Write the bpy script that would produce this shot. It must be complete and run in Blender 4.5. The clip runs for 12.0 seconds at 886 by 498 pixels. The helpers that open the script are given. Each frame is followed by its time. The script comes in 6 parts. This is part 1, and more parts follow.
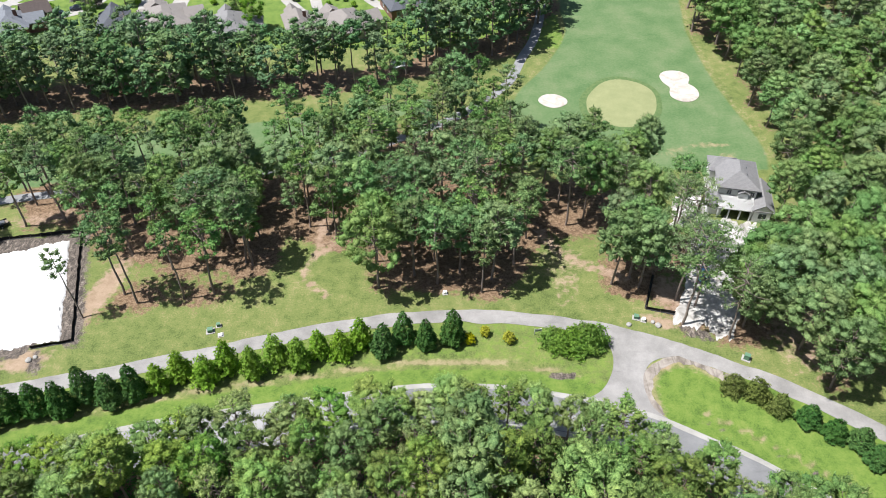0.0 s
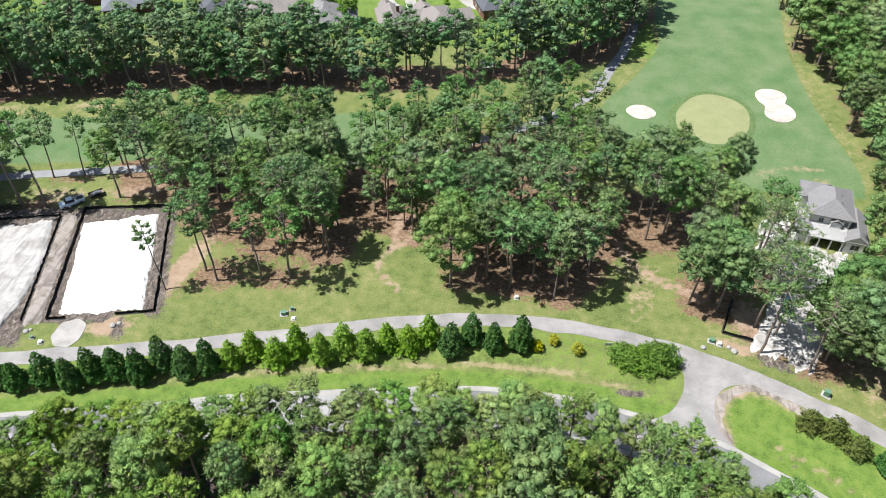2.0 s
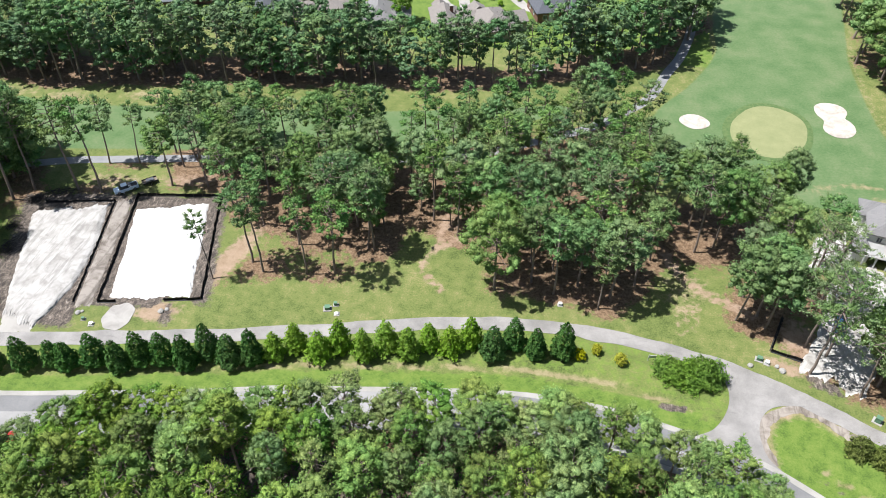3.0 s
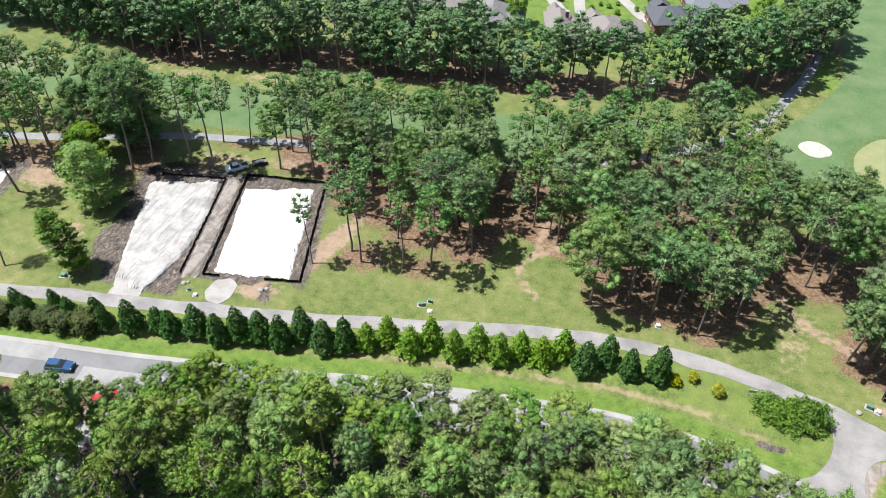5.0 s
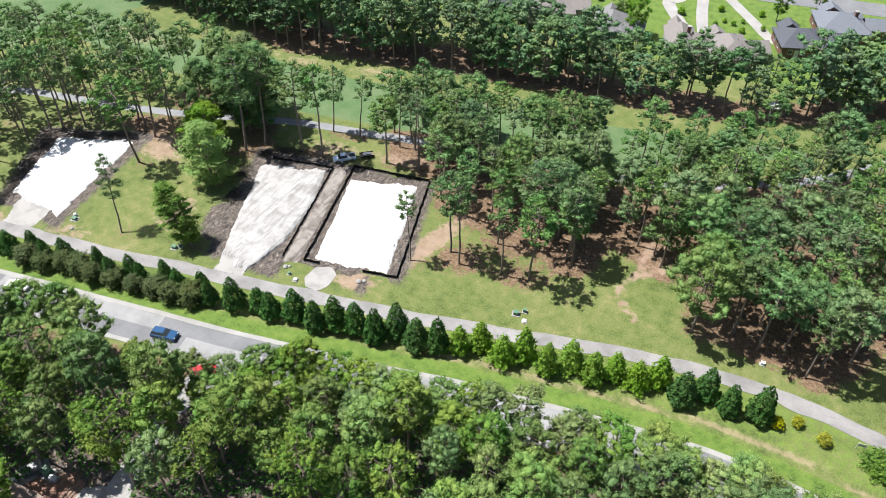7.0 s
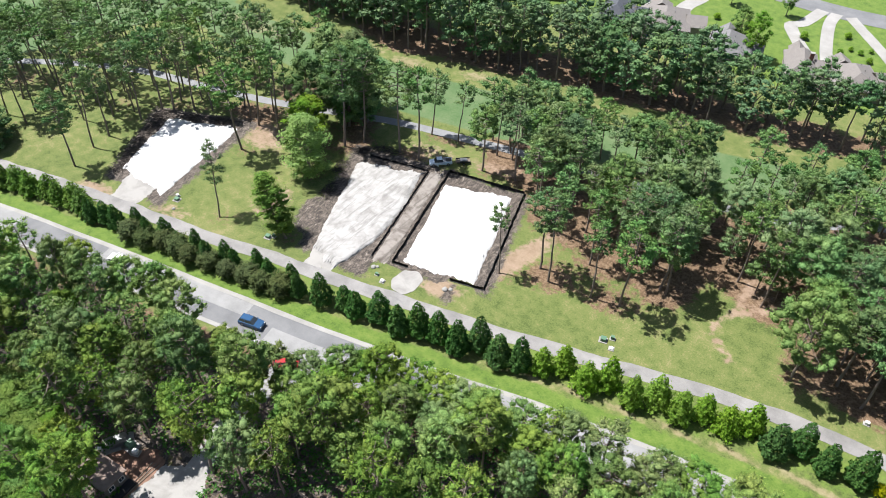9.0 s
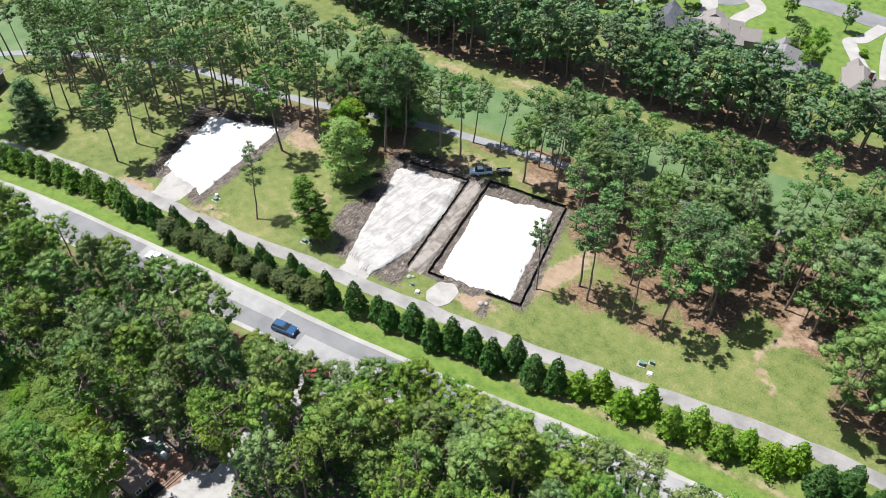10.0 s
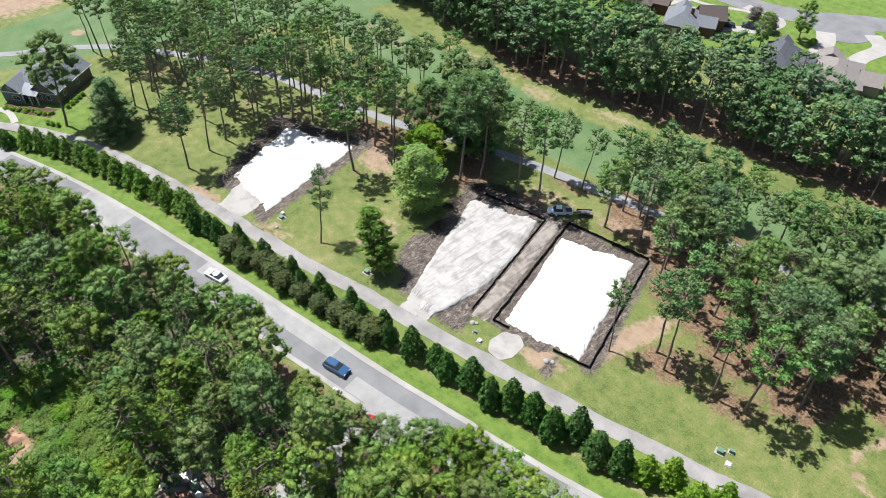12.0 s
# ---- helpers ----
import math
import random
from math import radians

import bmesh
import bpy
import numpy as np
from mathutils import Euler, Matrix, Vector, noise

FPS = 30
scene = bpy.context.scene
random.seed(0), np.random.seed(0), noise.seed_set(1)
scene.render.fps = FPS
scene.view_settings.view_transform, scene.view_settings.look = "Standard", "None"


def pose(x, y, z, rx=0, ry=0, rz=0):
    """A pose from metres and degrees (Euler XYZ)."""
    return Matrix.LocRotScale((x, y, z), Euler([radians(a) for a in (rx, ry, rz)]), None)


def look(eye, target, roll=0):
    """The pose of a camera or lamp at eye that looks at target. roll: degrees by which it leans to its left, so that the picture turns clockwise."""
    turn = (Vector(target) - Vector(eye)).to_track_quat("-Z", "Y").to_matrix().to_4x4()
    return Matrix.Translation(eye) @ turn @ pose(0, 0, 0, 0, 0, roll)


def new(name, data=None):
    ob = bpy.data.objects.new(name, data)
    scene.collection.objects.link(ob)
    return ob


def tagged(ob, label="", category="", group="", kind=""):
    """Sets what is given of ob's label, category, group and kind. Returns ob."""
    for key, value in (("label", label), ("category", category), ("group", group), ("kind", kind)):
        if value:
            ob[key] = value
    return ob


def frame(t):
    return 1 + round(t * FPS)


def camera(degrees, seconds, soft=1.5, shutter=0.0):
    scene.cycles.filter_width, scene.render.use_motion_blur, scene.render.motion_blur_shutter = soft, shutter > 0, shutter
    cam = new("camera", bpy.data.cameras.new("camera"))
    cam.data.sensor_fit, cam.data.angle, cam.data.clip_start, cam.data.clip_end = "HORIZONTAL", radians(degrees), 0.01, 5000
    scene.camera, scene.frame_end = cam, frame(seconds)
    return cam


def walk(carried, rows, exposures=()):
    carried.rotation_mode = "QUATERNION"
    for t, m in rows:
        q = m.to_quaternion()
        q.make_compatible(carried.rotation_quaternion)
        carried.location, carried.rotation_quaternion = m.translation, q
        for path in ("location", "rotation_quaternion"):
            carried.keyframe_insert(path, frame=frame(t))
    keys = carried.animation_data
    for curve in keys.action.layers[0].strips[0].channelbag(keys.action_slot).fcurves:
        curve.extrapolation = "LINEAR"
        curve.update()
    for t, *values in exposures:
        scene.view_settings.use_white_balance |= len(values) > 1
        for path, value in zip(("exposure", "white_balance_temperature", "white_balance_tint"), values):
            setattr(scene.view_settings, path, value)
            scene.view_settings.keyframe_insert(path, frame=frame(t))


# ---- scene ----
EXPOSURE = 0.9
cam = camera(62.33, 12.0, soft=0.95)
# seconds, eye x, y, z in metres, yaw and pitch in degrees
PATH = [
    (0.0, -0.00, 0.00, 100.00, 0.00, -43.52),
    (0.5, -0.38, 0.10, 100.02, 1.67, -43.53),
    (1.0, -0.75, 0.17, 100.04, 3.40, -43.54),
    (1.5, -1.16, 0.19, 100.10, 5.24, -43.56),
    (2.0, -1.65, 0.26, 100.17, 7.14, -43.58),
    (2.5, -2.39, 0.38, 100.22, 9.13, -43.60),
    (3.0, -3.26, 0.50, 100.24, 11.13, -43.61),
    (5.0, -7.46, 0.31, 100.06, 19.39, -43.57),
    (5.5, -8.62, 0.19, 100.08, 21.55, -43.57),
    (6.0, -9.73, 0.10, 100.07, 23.68, -43.57),
    (6.5, -10.77, 0.08, 100.03, 25.76, -43.57),
    (7.0, -11.81, 0.08, 100.03, 27.82, -43.57),
    (9.0, -15.76, 1.23, 100.15, 35.96, -43.58),
    (9.5, -16.98, 2.22, 100.24, 37.77, -43.64),
    (10.0, -18.49, 3.57, 100.33, 39.57, -43.70),
    (10.5, -20.05, 5.62, 100.33, 41.25, -43.76),
    (11.0, -22.03, 7.81, 100.31, 43.11, -43.82),
    (11.5, -24.28, 10.13, 100.30, 45.13, -43.88),
    (12.0, -26.63, 12.67, 100.31, 47.12, -43.92),
]
walk(cam, [(t, pose(x, y, z, 90 + pitch, 0, yaw)) for t, x, y, z, yaw, pitch in PATH],
     exposures=[(0.0, EXPOSURE), (9.0, EXPOSURE), (12.0, EXPOSURE - 0.07)])

# ---- light ----
SUN_FROM = Vector((-6.6, -0.9, 14.0)).normalized()
world = bpy.data.worlds.new("sky")
scene.world = world
world.use_nodes = True
wn = world.node_tree
sky = wn.nodes.new("ShaderNodeTexSky")
sky.sky_type = "NISHITA"
sky.sun_disc = False
sky.sun_elevation = math.asin(SUN_FROM.z)
sky.sun_rotation = math.atan2(SUN_FROM.x, SUN_FROM.y)
sky.altitude = 20
sky.dust_density = 1.5
wn.links.new(sky.outputs[0], wn.nodes["Background"].inputs[0])
wn.nodes["Background"].inputs[1].default_value = 0.07
sun_data = bpy.data.lights.new("sun", "SUN")
sun_data.energy, sun_data.angle, sun_data.color = 5.0, radians(0.55), (1.0, 0.98, 0.965)
sun = new("sun", sun_data)
sun.matrix_world = look(SUN_FROM * 300, (0, 0, 0))

rng = np.random.default_rng(7)


# ---- materials ----
class Nodes:
    """A small wrapper for building a node material."""

    def __init__(self, name):
        self.m = bpy.data.materials.new(name)
        self.m.use_nodes = True
        self.t = self.m.node_tree
        self.b = self.t.nodes["Principled BSDF"]
        self.pos = self.t.nodes.new("ShaderNodeNewGeometry").outputs["Position"]

    def link(self, a, b):
        self.t.links.new(a, b)

    def attr(self, name):
        n = self.t.nodes.new("ShaderNodeAttribute")
        n.attribute_name = name
        return n.outputs["Fac"]

    def noise(self, scale, detail=3.0, rough=0.55, vec=None, stretch=None, distortion=0.0):
        n = self.t.nodes.new("ShaderNodeTexNoise")
        n.inputs["Scale"].default_value = scale
        n.inputs["Detail"].default_value = detail
        n.inputs["Roughness"].default_value = rough
        n.inputs["Distortion"].default_value = distortion
        v = self.pos if vec is None else vec
        if stretch:
            mp = self.t.nodes.new("ShaderNodeMapping")
            mp.inputs["Rotation"].default_value = (0, 0, radians(stretch[3]))
            mp.inputs["Scale"].default_value = stretch[:3]
            self.link(v, mp.inputs[0])
            v = mp.outputs[0]
        self.link(v, n.inputs["Vector"])
        return n.outputs["Fac"]

    def math(self, op, a, b=0.0, c=None, clamp=False):
        n = self.t.nodes.new("ShaderNodeMath")
        n.operation, n.use_clamp = op, clamp
        for i, v in enumerate((a, b) if c is None else (a, b, c)):
            if isinstance(v, (int, float)):
                n.inputs[i].default_value = v
            else:
                self.link(v, n.inputs[i])
        return n.outputs[0]

    def step(self, v, lo, hi):
        n = self.t.nodes.new("ShaderNodeMapRange")
        n.interpolation_type = "SMOOTHSTEP"
        self.link(v, n.inputs[0])
        n.inputs[1].default_value, n.inputs[2].default_value = lo, hi
        return n.outputs[0]

    def ramp(self, v, stops):
        n = self.t.nodes.new("ShaderNodeValToRGB")
        e = n.color_ramp.elements
        while len(e) < len(stops):
            e.new(0.5)
        for k, (p, c) in zip(e, stops):
            k.position, k.color = p, (*c, 1)
        self.link(v, n.inputs[0])
        return n.outputs[0]

    def mix(self, f, a, b, kind="MIX"):
        n = self.t.nodes.new("ShaderNodeMix")
        n.data_type, n.blend_type = "RGBA", kind
        for i, v in ((0, f), (6, a), (7, b)):
            if isinstance(v, (int, float)):
                n.inputs[i].default_value = v
            elif isinstance(v, tuple):
                n.inputs[i].default_value = (*v, 1)
            else:
                self.link(v, n.inputs[i])
        return n.outputs[2]

    def bump(self, v, strength, distance):
        n = self.t.nodes.new("ShaderNodeBump")
        n.inputs["Strength"].default_value, n.inputs["Distance"].default_value = strength, distance
        self.link(v, n.inputs["Height"])
        self.link(n.outputs[0], self.b.inputs["Normal"])

    def done(self, colour, rough=0.85, metal=0.0):
        if isinstance(colour, tuple):
            self.b.inputs["Base Color"].default_value = (*colour, 1)
        else:
            self.link(colour, self.b.inputs["Base Color"])
        if isinstance(rough, (int, float)):
            self.b.inputs["Roughness"].default_value = rough
        else:
            self.link(rough, self.b.inputs["Roughness"])
        self.b.inputs["Metallic"].default_value = metal
        return self.m


def plain(name, colour, rough=0.6, metal=0.0, var=0.25, scale=3.0):
    """A surface of one paint with grime at two scales."""
    n = Nodes(name)
    dark = tuple(c * (1 - var) for c in colour)
    c = n.mix(n.noise(scale * 0.3, 4), dark, colour)
    c = n.mix(n.math("MULTIPLY", n.noise(scale * 4, 3), 0.35), c, dark)
    return n.done(c, rough, metal)


def foliage(name, dark, light, translucent=0.3, tint=0.07, grain=7.0, vary=1.0):
    n = Nodes(name)
    geo = n.t.nodes.new("ShaderNodeNewGeometry")
    info = n.t.nodes.new("ShaderNodeObjectInfo")
    leafy = n.noise(grain, 2, 0.7)
    own = n.math("FRACT", n.math("ADD", info.outputs["Random"], n.attr("tint")))
    k = n.math("MULTIPLY_ADD", n.step(leafy, 0.34, 0.66), 0.5, n.math("MULTIPLY_ADD", geo.outputs["Random Per Island"], 0.24, 0.1))
    c = n.ramp(k, [(0.0, tuple(v * 0.75 for v in dark)), (0.3, dark), (0.65, tuple((a + b) / 2 for a, b in zip(dark, light))), (1.0, light)])
    hsv = n.t.nodes.new("ShaderNodeHueSaturation")
    n.link(c, hsv.inputs["Color"])
    big = n.step(n.noise(0.16, 2), 0.36, 0.64)
    v = n.math("ADD", own, big)
    n.link(n.math("MULTIPLY_ADD", v, -tint * 0.32, 0.5 + tint * 0.18), hsv.inputs["Hue"])
    n.link(n.math("MULTIPLY_ADD", n.math("FRACT", n.math("MULTIPLY", own, 7.3)), 0.4 * vary, 1.03 - 0.2 * vary), hsv.inputs["Value"])
    n.link(n.math("MULTIPLY_ADD", n.math("FRACT", n.math("MULTIPLY", own, 13.7)), 0.28 * vary, 0.99 - 0.14 * vary), hsv.inputs["Saturation"])
    n.link(hsv.outputs[0], n.b.inputs["Base Color"])
    n.b.inputs["Roughness"].default_value = 0.75
    n.b.inputs["Specular IOR Level"].default_value = 0.12
    n.bump(leafy, 0.8, 0.14)
    tr = n.t.nodes.new("ShaderNodeBsdfTranslucent")
    n.link(n.mix(1.0, hsv.outputs[0], (1.0, 1.15, 0.55), "MULTIPLY"), tr.inputs["Color"])
    mx = n.t.nodes.new("ShaderNodeMixShader")
    mx.inputs[0].default_value = translucent
    n.link(n.b.outputs[0], mx.inputs[1])
    n.link(tr.outputs[0], mx.inputs[2])
    n.link(mx.outputs[0], n.t.nodes["Material Output"].inputs["Surface"])
    return n.m


def bark(name, colour):
    n = Nodes(name)
    g = n.noise(3.0, 4, 0.6, stretch=(1, 1, 0.25, 0))
    n.bump(g, 0.6, 0.05)
    return n.done(n.mix(g, tuple(c * 0.45 for c in colour), colour), 0.9)


def ground_material():
    n = Nodes("ground")
    fine, mid, big = n.noise(3.2, 6, 0.8), n.noise(0.45, 5, 0.65), n.noise(0.07, 3, 0.5)
    wob = n.math("SUBTRACT", n.math("MULTIPLY_ADD", n.noise(0.9, 4, 0.65), 0.7, n.math("MULTIPLY", mid, 0.5)), 0.6)
    lawn = n.ramp(n.math("MULTIPLY_ADD", fine, 0.5, n.math("MULTIPLY_ADD", mid, 0.35, n.math("MULTIPLY", big, 0.2))),
                  [(0.42, (0.048, 0.070, 0.013)), (0.49, (0.090, 0.122, 0.028)), (0.56, (0.128, 0.146, 0.042)), (0.64, (0.215, 0.190, 0.088))])
    lush = n.ramp(n.math("MULTIPLY_ADD", fine, 0.5, n.math("MULTIPLY", mid, 0.5)),
                  [(0.38, (0.044, 0.086, 0.010)), (0.5, (0.090, 0.150, 0.020)), (0.62, (0.136, 0.180, 0.036))])
    # blue raised a little, distance haze put into the fairway's colour
    fair = n.ramp(n.math("MULTIPLY_ADD", n.noise(0.16, 3, 0.5), 0.5, n.math("MULTIPLY", n.noise(1.6, 5, 0.7), 0.5)),
                  [(0.36, (0.052, 0.108, 0.033)), (0.5, (0.080, 0.134, 0.050)), (0.64, (0.118, 0.154, 0.071))])
    dry = n.ramp(n.math("MULTIPLY_ADD", fine, 0.4, n.math("MULTIPLY", mid, 0.6)),
                 [(0.35, (0.163, 0.136, 0.065)), (0.65, (0.272, 0.228, 0.136))])
    straw = n.ramp(n.math("MULTIPLY_ADD", fine, 0.55, n.math("MULTIPLY", n.noise(1.3, 4, 0.7), 0.5)),
                   [(0.40, (0.046, 0.025, 0.014)), (0.5, (0.112, 0.062, 0.037)), (0.60, (0.205, 0.136, 0.088))])
    mud_and_shade = n.ramp(n.math("MULTIPLY_ADD", fine, 0.4, n.math("MULTIPLY", n.noise(1.5, 6, 0.8, stretch=(1, 0.5, 1, -14), distortion=0.7), 0.65)),
                 [(0.41, (0.018, 0.015, 0.013)), (0.51, (0.062, 0.051, 0.043)), (0.59, (0.148, 0.122, 0.101)), (0.68, (0.30, 0.27, 0.24))])
    clay = n.ramp(n.math("MULTIPLY_ADD", fine, 0.4, n.math("MULTIPLY", mid, 0.6)),
                  [(0.35, (0.190, 0.122, 0.082)), (0.65, (0.310, 0.230, 0.168))])

    def mask(name, lo=0.35, hi=0.65, k=1.0):
        return n.step(n.math("MULTIPLY_ADD", wob, k, n.attr(name)), lo, hi)

    c = n.mix(mask("lush"), lawn, lush)
    c = n.mix(mask("fairway", 0.42, 0.58, 0.25), c, fair)
    c = n.mix(n.math("MULTIPLY", mask("dry", 0.4, 0.9, 1.1), 0.85), c, dry)
    c = n.mix(n.math("MULTIPLY", mask("straw", 0.25, 0.7, 1.9), 0.92), c, straw)
    c = n.mix(n.math("MULTIPLY", mask("clay", 0.3, 0.7, 1.0), 0.9), c, clay)
    c = n.mix(mask("mud_and_shade", 0.35, 0.6, 0.9), c, mud_and_shade)
    n.bump(n.math("MULTIPLY_ADD", fine, 0.5, mid), 0.5, 0.12)
    return n.done(c, 0.95)


def paving(name, lo, hi, crack=0.5, speck=8.0):
    n = Nodes(name)
    a = n.noise(0.22, 4, 0.6)
    b = n.noise(speck, 3, 0.7)
    c = n.ramp(n.math("MULTIPLY_ADD", a, 0.65, n.math("MULTIPLY", b, 0.35)), [(0.36, lo), (0.64, hi)])
    stain = n.step(n.noise(0.6, 5, 0.7, stretch=(0.25, 1.6, 1, 12)), 0.56, 0.75)
    c = n.mix(n.math("MULTIPLY", stain, crack), c, tuple(v * 0.55 for v in lo))
    n.bump(b, 0.25, 0.01)
    return n.done(c, 0.88)


def sand_material(name, lo, hi, tracks=0.0, fine=0.75):
    n = Nodes(name)
    a = n.noise(0.35, 5, 0.62, distortion=0.6)
    c = n.ramp(a, [(0.33, lo), (0.55, hi)])
    if tracks:
        streak = n.step(n.noise(fine, 4, 0.6, stretch=(1, 0.13, 1, -16), distortion=0.8), 0.48, 0.66)
        c = n.mix(n.math("MULTIPLY", streak, tracks), c, tuple(v * 0.66 for v in lo))
    n.bump(n.math("MULTIPLY_ADD", n.noise(3.0, 4, 0.7), 0.4, a), 0.6, 0.15)
    return n.done(c, 0.95)


GROUND = ground_material()
ASPHALT = paving("asphalt", (0.118, 0.120, 0.124), (0.176, 0.178, 0.182), 0.3)
OLD_ASPHALT = paving("old_asphalt", (0.184, 0.184, 0.182), (0.272, 0.272, 0.269), 0.25)
CONCRETE = paving("concrete", (0.215, 0.210, 0.196), (0.312, 0.304, 0.288), 0.3)
LANE = paving("worn_lane", (0.150, 0.145, 0.140), (0.265, 0.256, 0.248), 0.4)
CART = paving("cart_path", (0.150, 0.153, 0.160), (0.231, 0.235, 0.238), 0.3)
DRIVE = paving("driveway_concrete", (0.235, 0.225, 0.21), (0.32, 0.31, 0.295), 0.2)
WHITE_SAND = sand_material("white_sand", (0.503, 0.496, 0.483), (0.598, 0.598, 0.592))
GREY_SAND = sand_material("tracked_sand", (0.225, 0.216, 0.204), (0.345, 0.337, 0.325), 0.5, 1.5)
GRAVEL = sand_material("gravel", (0.224, 0.214, 0.201), (0.299, 0.289, 0.272))
LOT_SAND = sand_material("churned_sand", (0.19, 0.177, 0.160), (0.40, 0.39, 0.37), 0.5)
ERODED = sand_material("eroded_soil", (0.10, 0.082, 0.066), (0.26, 0.232, 0.205), 0.6)
WASHED = sand_material("washed_soil", (0.085, 0.070, 0.058), (0.235, 0.212, 0.190), 0.6)
BUNKER = sand_material("bunker_sand", (0.27, 0.24, 0.205), (0.40, 0.365, 0.325))
TURF = Nodes("putting_turf")
TURF = TURF.done(TURF.ramp(TURF.math("MULTIPLY_ADD", TURF.noise(0.3, 3), 0.6, TURF.math("MULTIPLY", TURF.noise(3, 3), 0.4)),
                           [(0.35, (0.160, 0.180, 0.078)), (0.65, (0.211, 0.221, 0.105))]), 0.9)
COLLAR = Nodes("collar_turf")
COLLAR = COLLAR.done(COLLAR.ramp(COLLAR.noise(1.2, 4), [(0.35, (0.05, 0.098, 0.026)), (0.65, (0.085, 0.128, 0.042))]), 0.9)
PINE_LEAF = foliage("pine_needles", (0.064, 0.138, 0.050), (0.255, 0.400, 0.142), 0.22, 0.10)
# warmer needle colour for the near wood, without the haze tint
ROAD_LEAF = foliage("roadside_needles", (0.074, 0.150, 0.042), (0.285, 0.440, 0.112), 0.24, 0.11, vary=1.15)
SOFT_LEAF = foliage("pale_needles", (0.10, 0.165, 0.068), (0.30, 0.43, 0.165), 0.3, 0.06)
# bluer copy of the pine needles, with distance haze put into the colour
HAZE_LEAF = foliage("hazed_needles", (0.056, 0.124, 0.054), (0.222, 0.358, 0.155), 0.2, 0.09)
YOUNG_LEAF = foliage("broad_leaves", (0.085, 0.185, 0.036), (0.235, 0.40, 0.082), 0.38, 0.08)
CONE_LEAF = foliage("dense_evergreen", (0.034, 0.100, 0.026), (0.115, 0.24, 0.052), 0.28, 0.04, vary=0.35)
LIME_LEAF = foliage("fresh_leaves", (0.128, 0.258, 0.032), (0.33, 0.51, 0.066), 0.4, 0.03, vary=0.35)
ISLAND_LEAF = foliage("island_leaves", (0.10, 0.205, 0.036), (0.27, 0.44, 0.075), 0.38, 0.03, vary=0.4)
# lighter copy of the pine needles; the brighter light is put into the colour
EAST_LEAF = foliage("sunlit_needles", (0.078, 0.155, 0.052), (0.275, 0.425, 0.155), 0.26, 0.09)
HEDGE_LEAF = foliage("hedge_leaves", (0.085, 0.175, 0.040), (0.25, 0.39, 0.088), 0.36, 0.04, vary=0.5)
BROWN_LEAF = foliage("bronze_leaves", (0.045, 0.072, 0.026), (0.155, 0.180, 0.066), 0.2, vary=0.5)
PALE_LEAF = foliage("pale_leaves", (0.155, 0.26, 0.085), (0.40, 0.56, 0.19), 0.42, 0.05)
GOLD_LEAF = foliage("golden_leaves", (0.26, 0.28, 0.02), (0.56, 0.52, 0.04), 0.35, 0.0)
BARK = bark("pine_bark", (0.235, 0.185, 0.155))
FENCE = plain("silt_fence_cloth", (0.012, 0.012, 0.014), 0.7)


# ---- building helpers ----
def np_mesh(name, verts, faces, mats, mat_index=None, smooth=False):
    """A mesh from arrays: verts (n, 3) and a list of face arrays, each (m, k)."""
    me = bpy.data.meshes.new(name)
    verts = np.asarray(verts, dtype=np.float32)
    groups = [np.asarray(f, dtype=np.int32) for f in faces if len(f)]
    loops = np.concatenate([g.ravel() for g in groups])
    sizes = np.concatenate([np.full(len(g), g.shape[1], np.int32) for g in groups])
    starts = np.concatenate([[0], np.cumsum(sizes)[:-1]]).astype(np.int32)
    me.vertices.add(len(verts))
    me.vertices.foreach_set("co", verts.ravel())
    me.loops.add(len(loops))
    me.loops.foreach_set("vertex_index", loops)
    me.polygons.add(len(sizes))
    me.polygons.foreach_set("loop_start", starts)
    for m in mats:
        me.materials.append(m)
    if mat_index is not None:
        me.polygons.foreach_set("material_index", np.asarray(mat_index, dtype=np.int32))
    me.polygons.foreach_set("use_smooth", np.full(len(sizes), smooth))
    me.update(calc_edges=True)
    return me


def part(name, data, material, parent, label=""):
    """Links a bmesh or a mesh as one object under a thing or a part."""
    if isinstance(data, bmesh.types.BMesh):
        bmesh.ops.recalc_face_normals(data, faces=data.faces)
        me = bpy.data.meshes.new(name)
        data.to_mesh(me)
        data.free()
        data = me
    if material is not None and not data.materials:
        data.materials.append(material)
    ob = new(name, data)
    ob.parent = parent
    if label:
        ob["label"] = label
    return ob


def thing(name, label, category, group="", at=(0, 0, 0), turn=0.0, kind=""):
    ob = new(name)
    ob.empty_display_size = 0.3
    ob.matrix_basis = pose(*at, 0, 0, turn)
    return tagged(ob, label, category, group, kind)


def box(bm, x0, x1, y0, y1, z0, z1, bevel=0.0):
    r = bmesh.ops.create_cube(bm, size=1.0, matrix=Matrix.Translation(((x0 + x1) / 2, (y0 + y1) / 2, (z0 + z1) / 2))
                              @ Matrix.Diagonal((x1 - x0, y1 - y0, z1 - z0, 1)))
    if bevel:
        edges = {e for v in r["verts"] for e in v.link_edges}
        bmesh.ops.bevel(bm, geom=list(edges), offset=bevel, segments=2, affect="EDGES")
    return bm


def boxed(*a, bevel=0.0):
    return box(bmesh.new(), *a, bevel=bevel)


def tube(bm, a, b, r0, r1, sides=8):
    a, b = Vector(a), Vector(b)
    q = (b - a).to_track_quat("Z", "Y").to_matrix().to_4x4()
    bmesh.ops.create_cone(bm, cap_ends=True, segments=sides, radius1=r0, radius2=r1, depth=(b - a).length,
                          matrix=Matrix.Translation((a + b) / 2) @ q)
    return bm


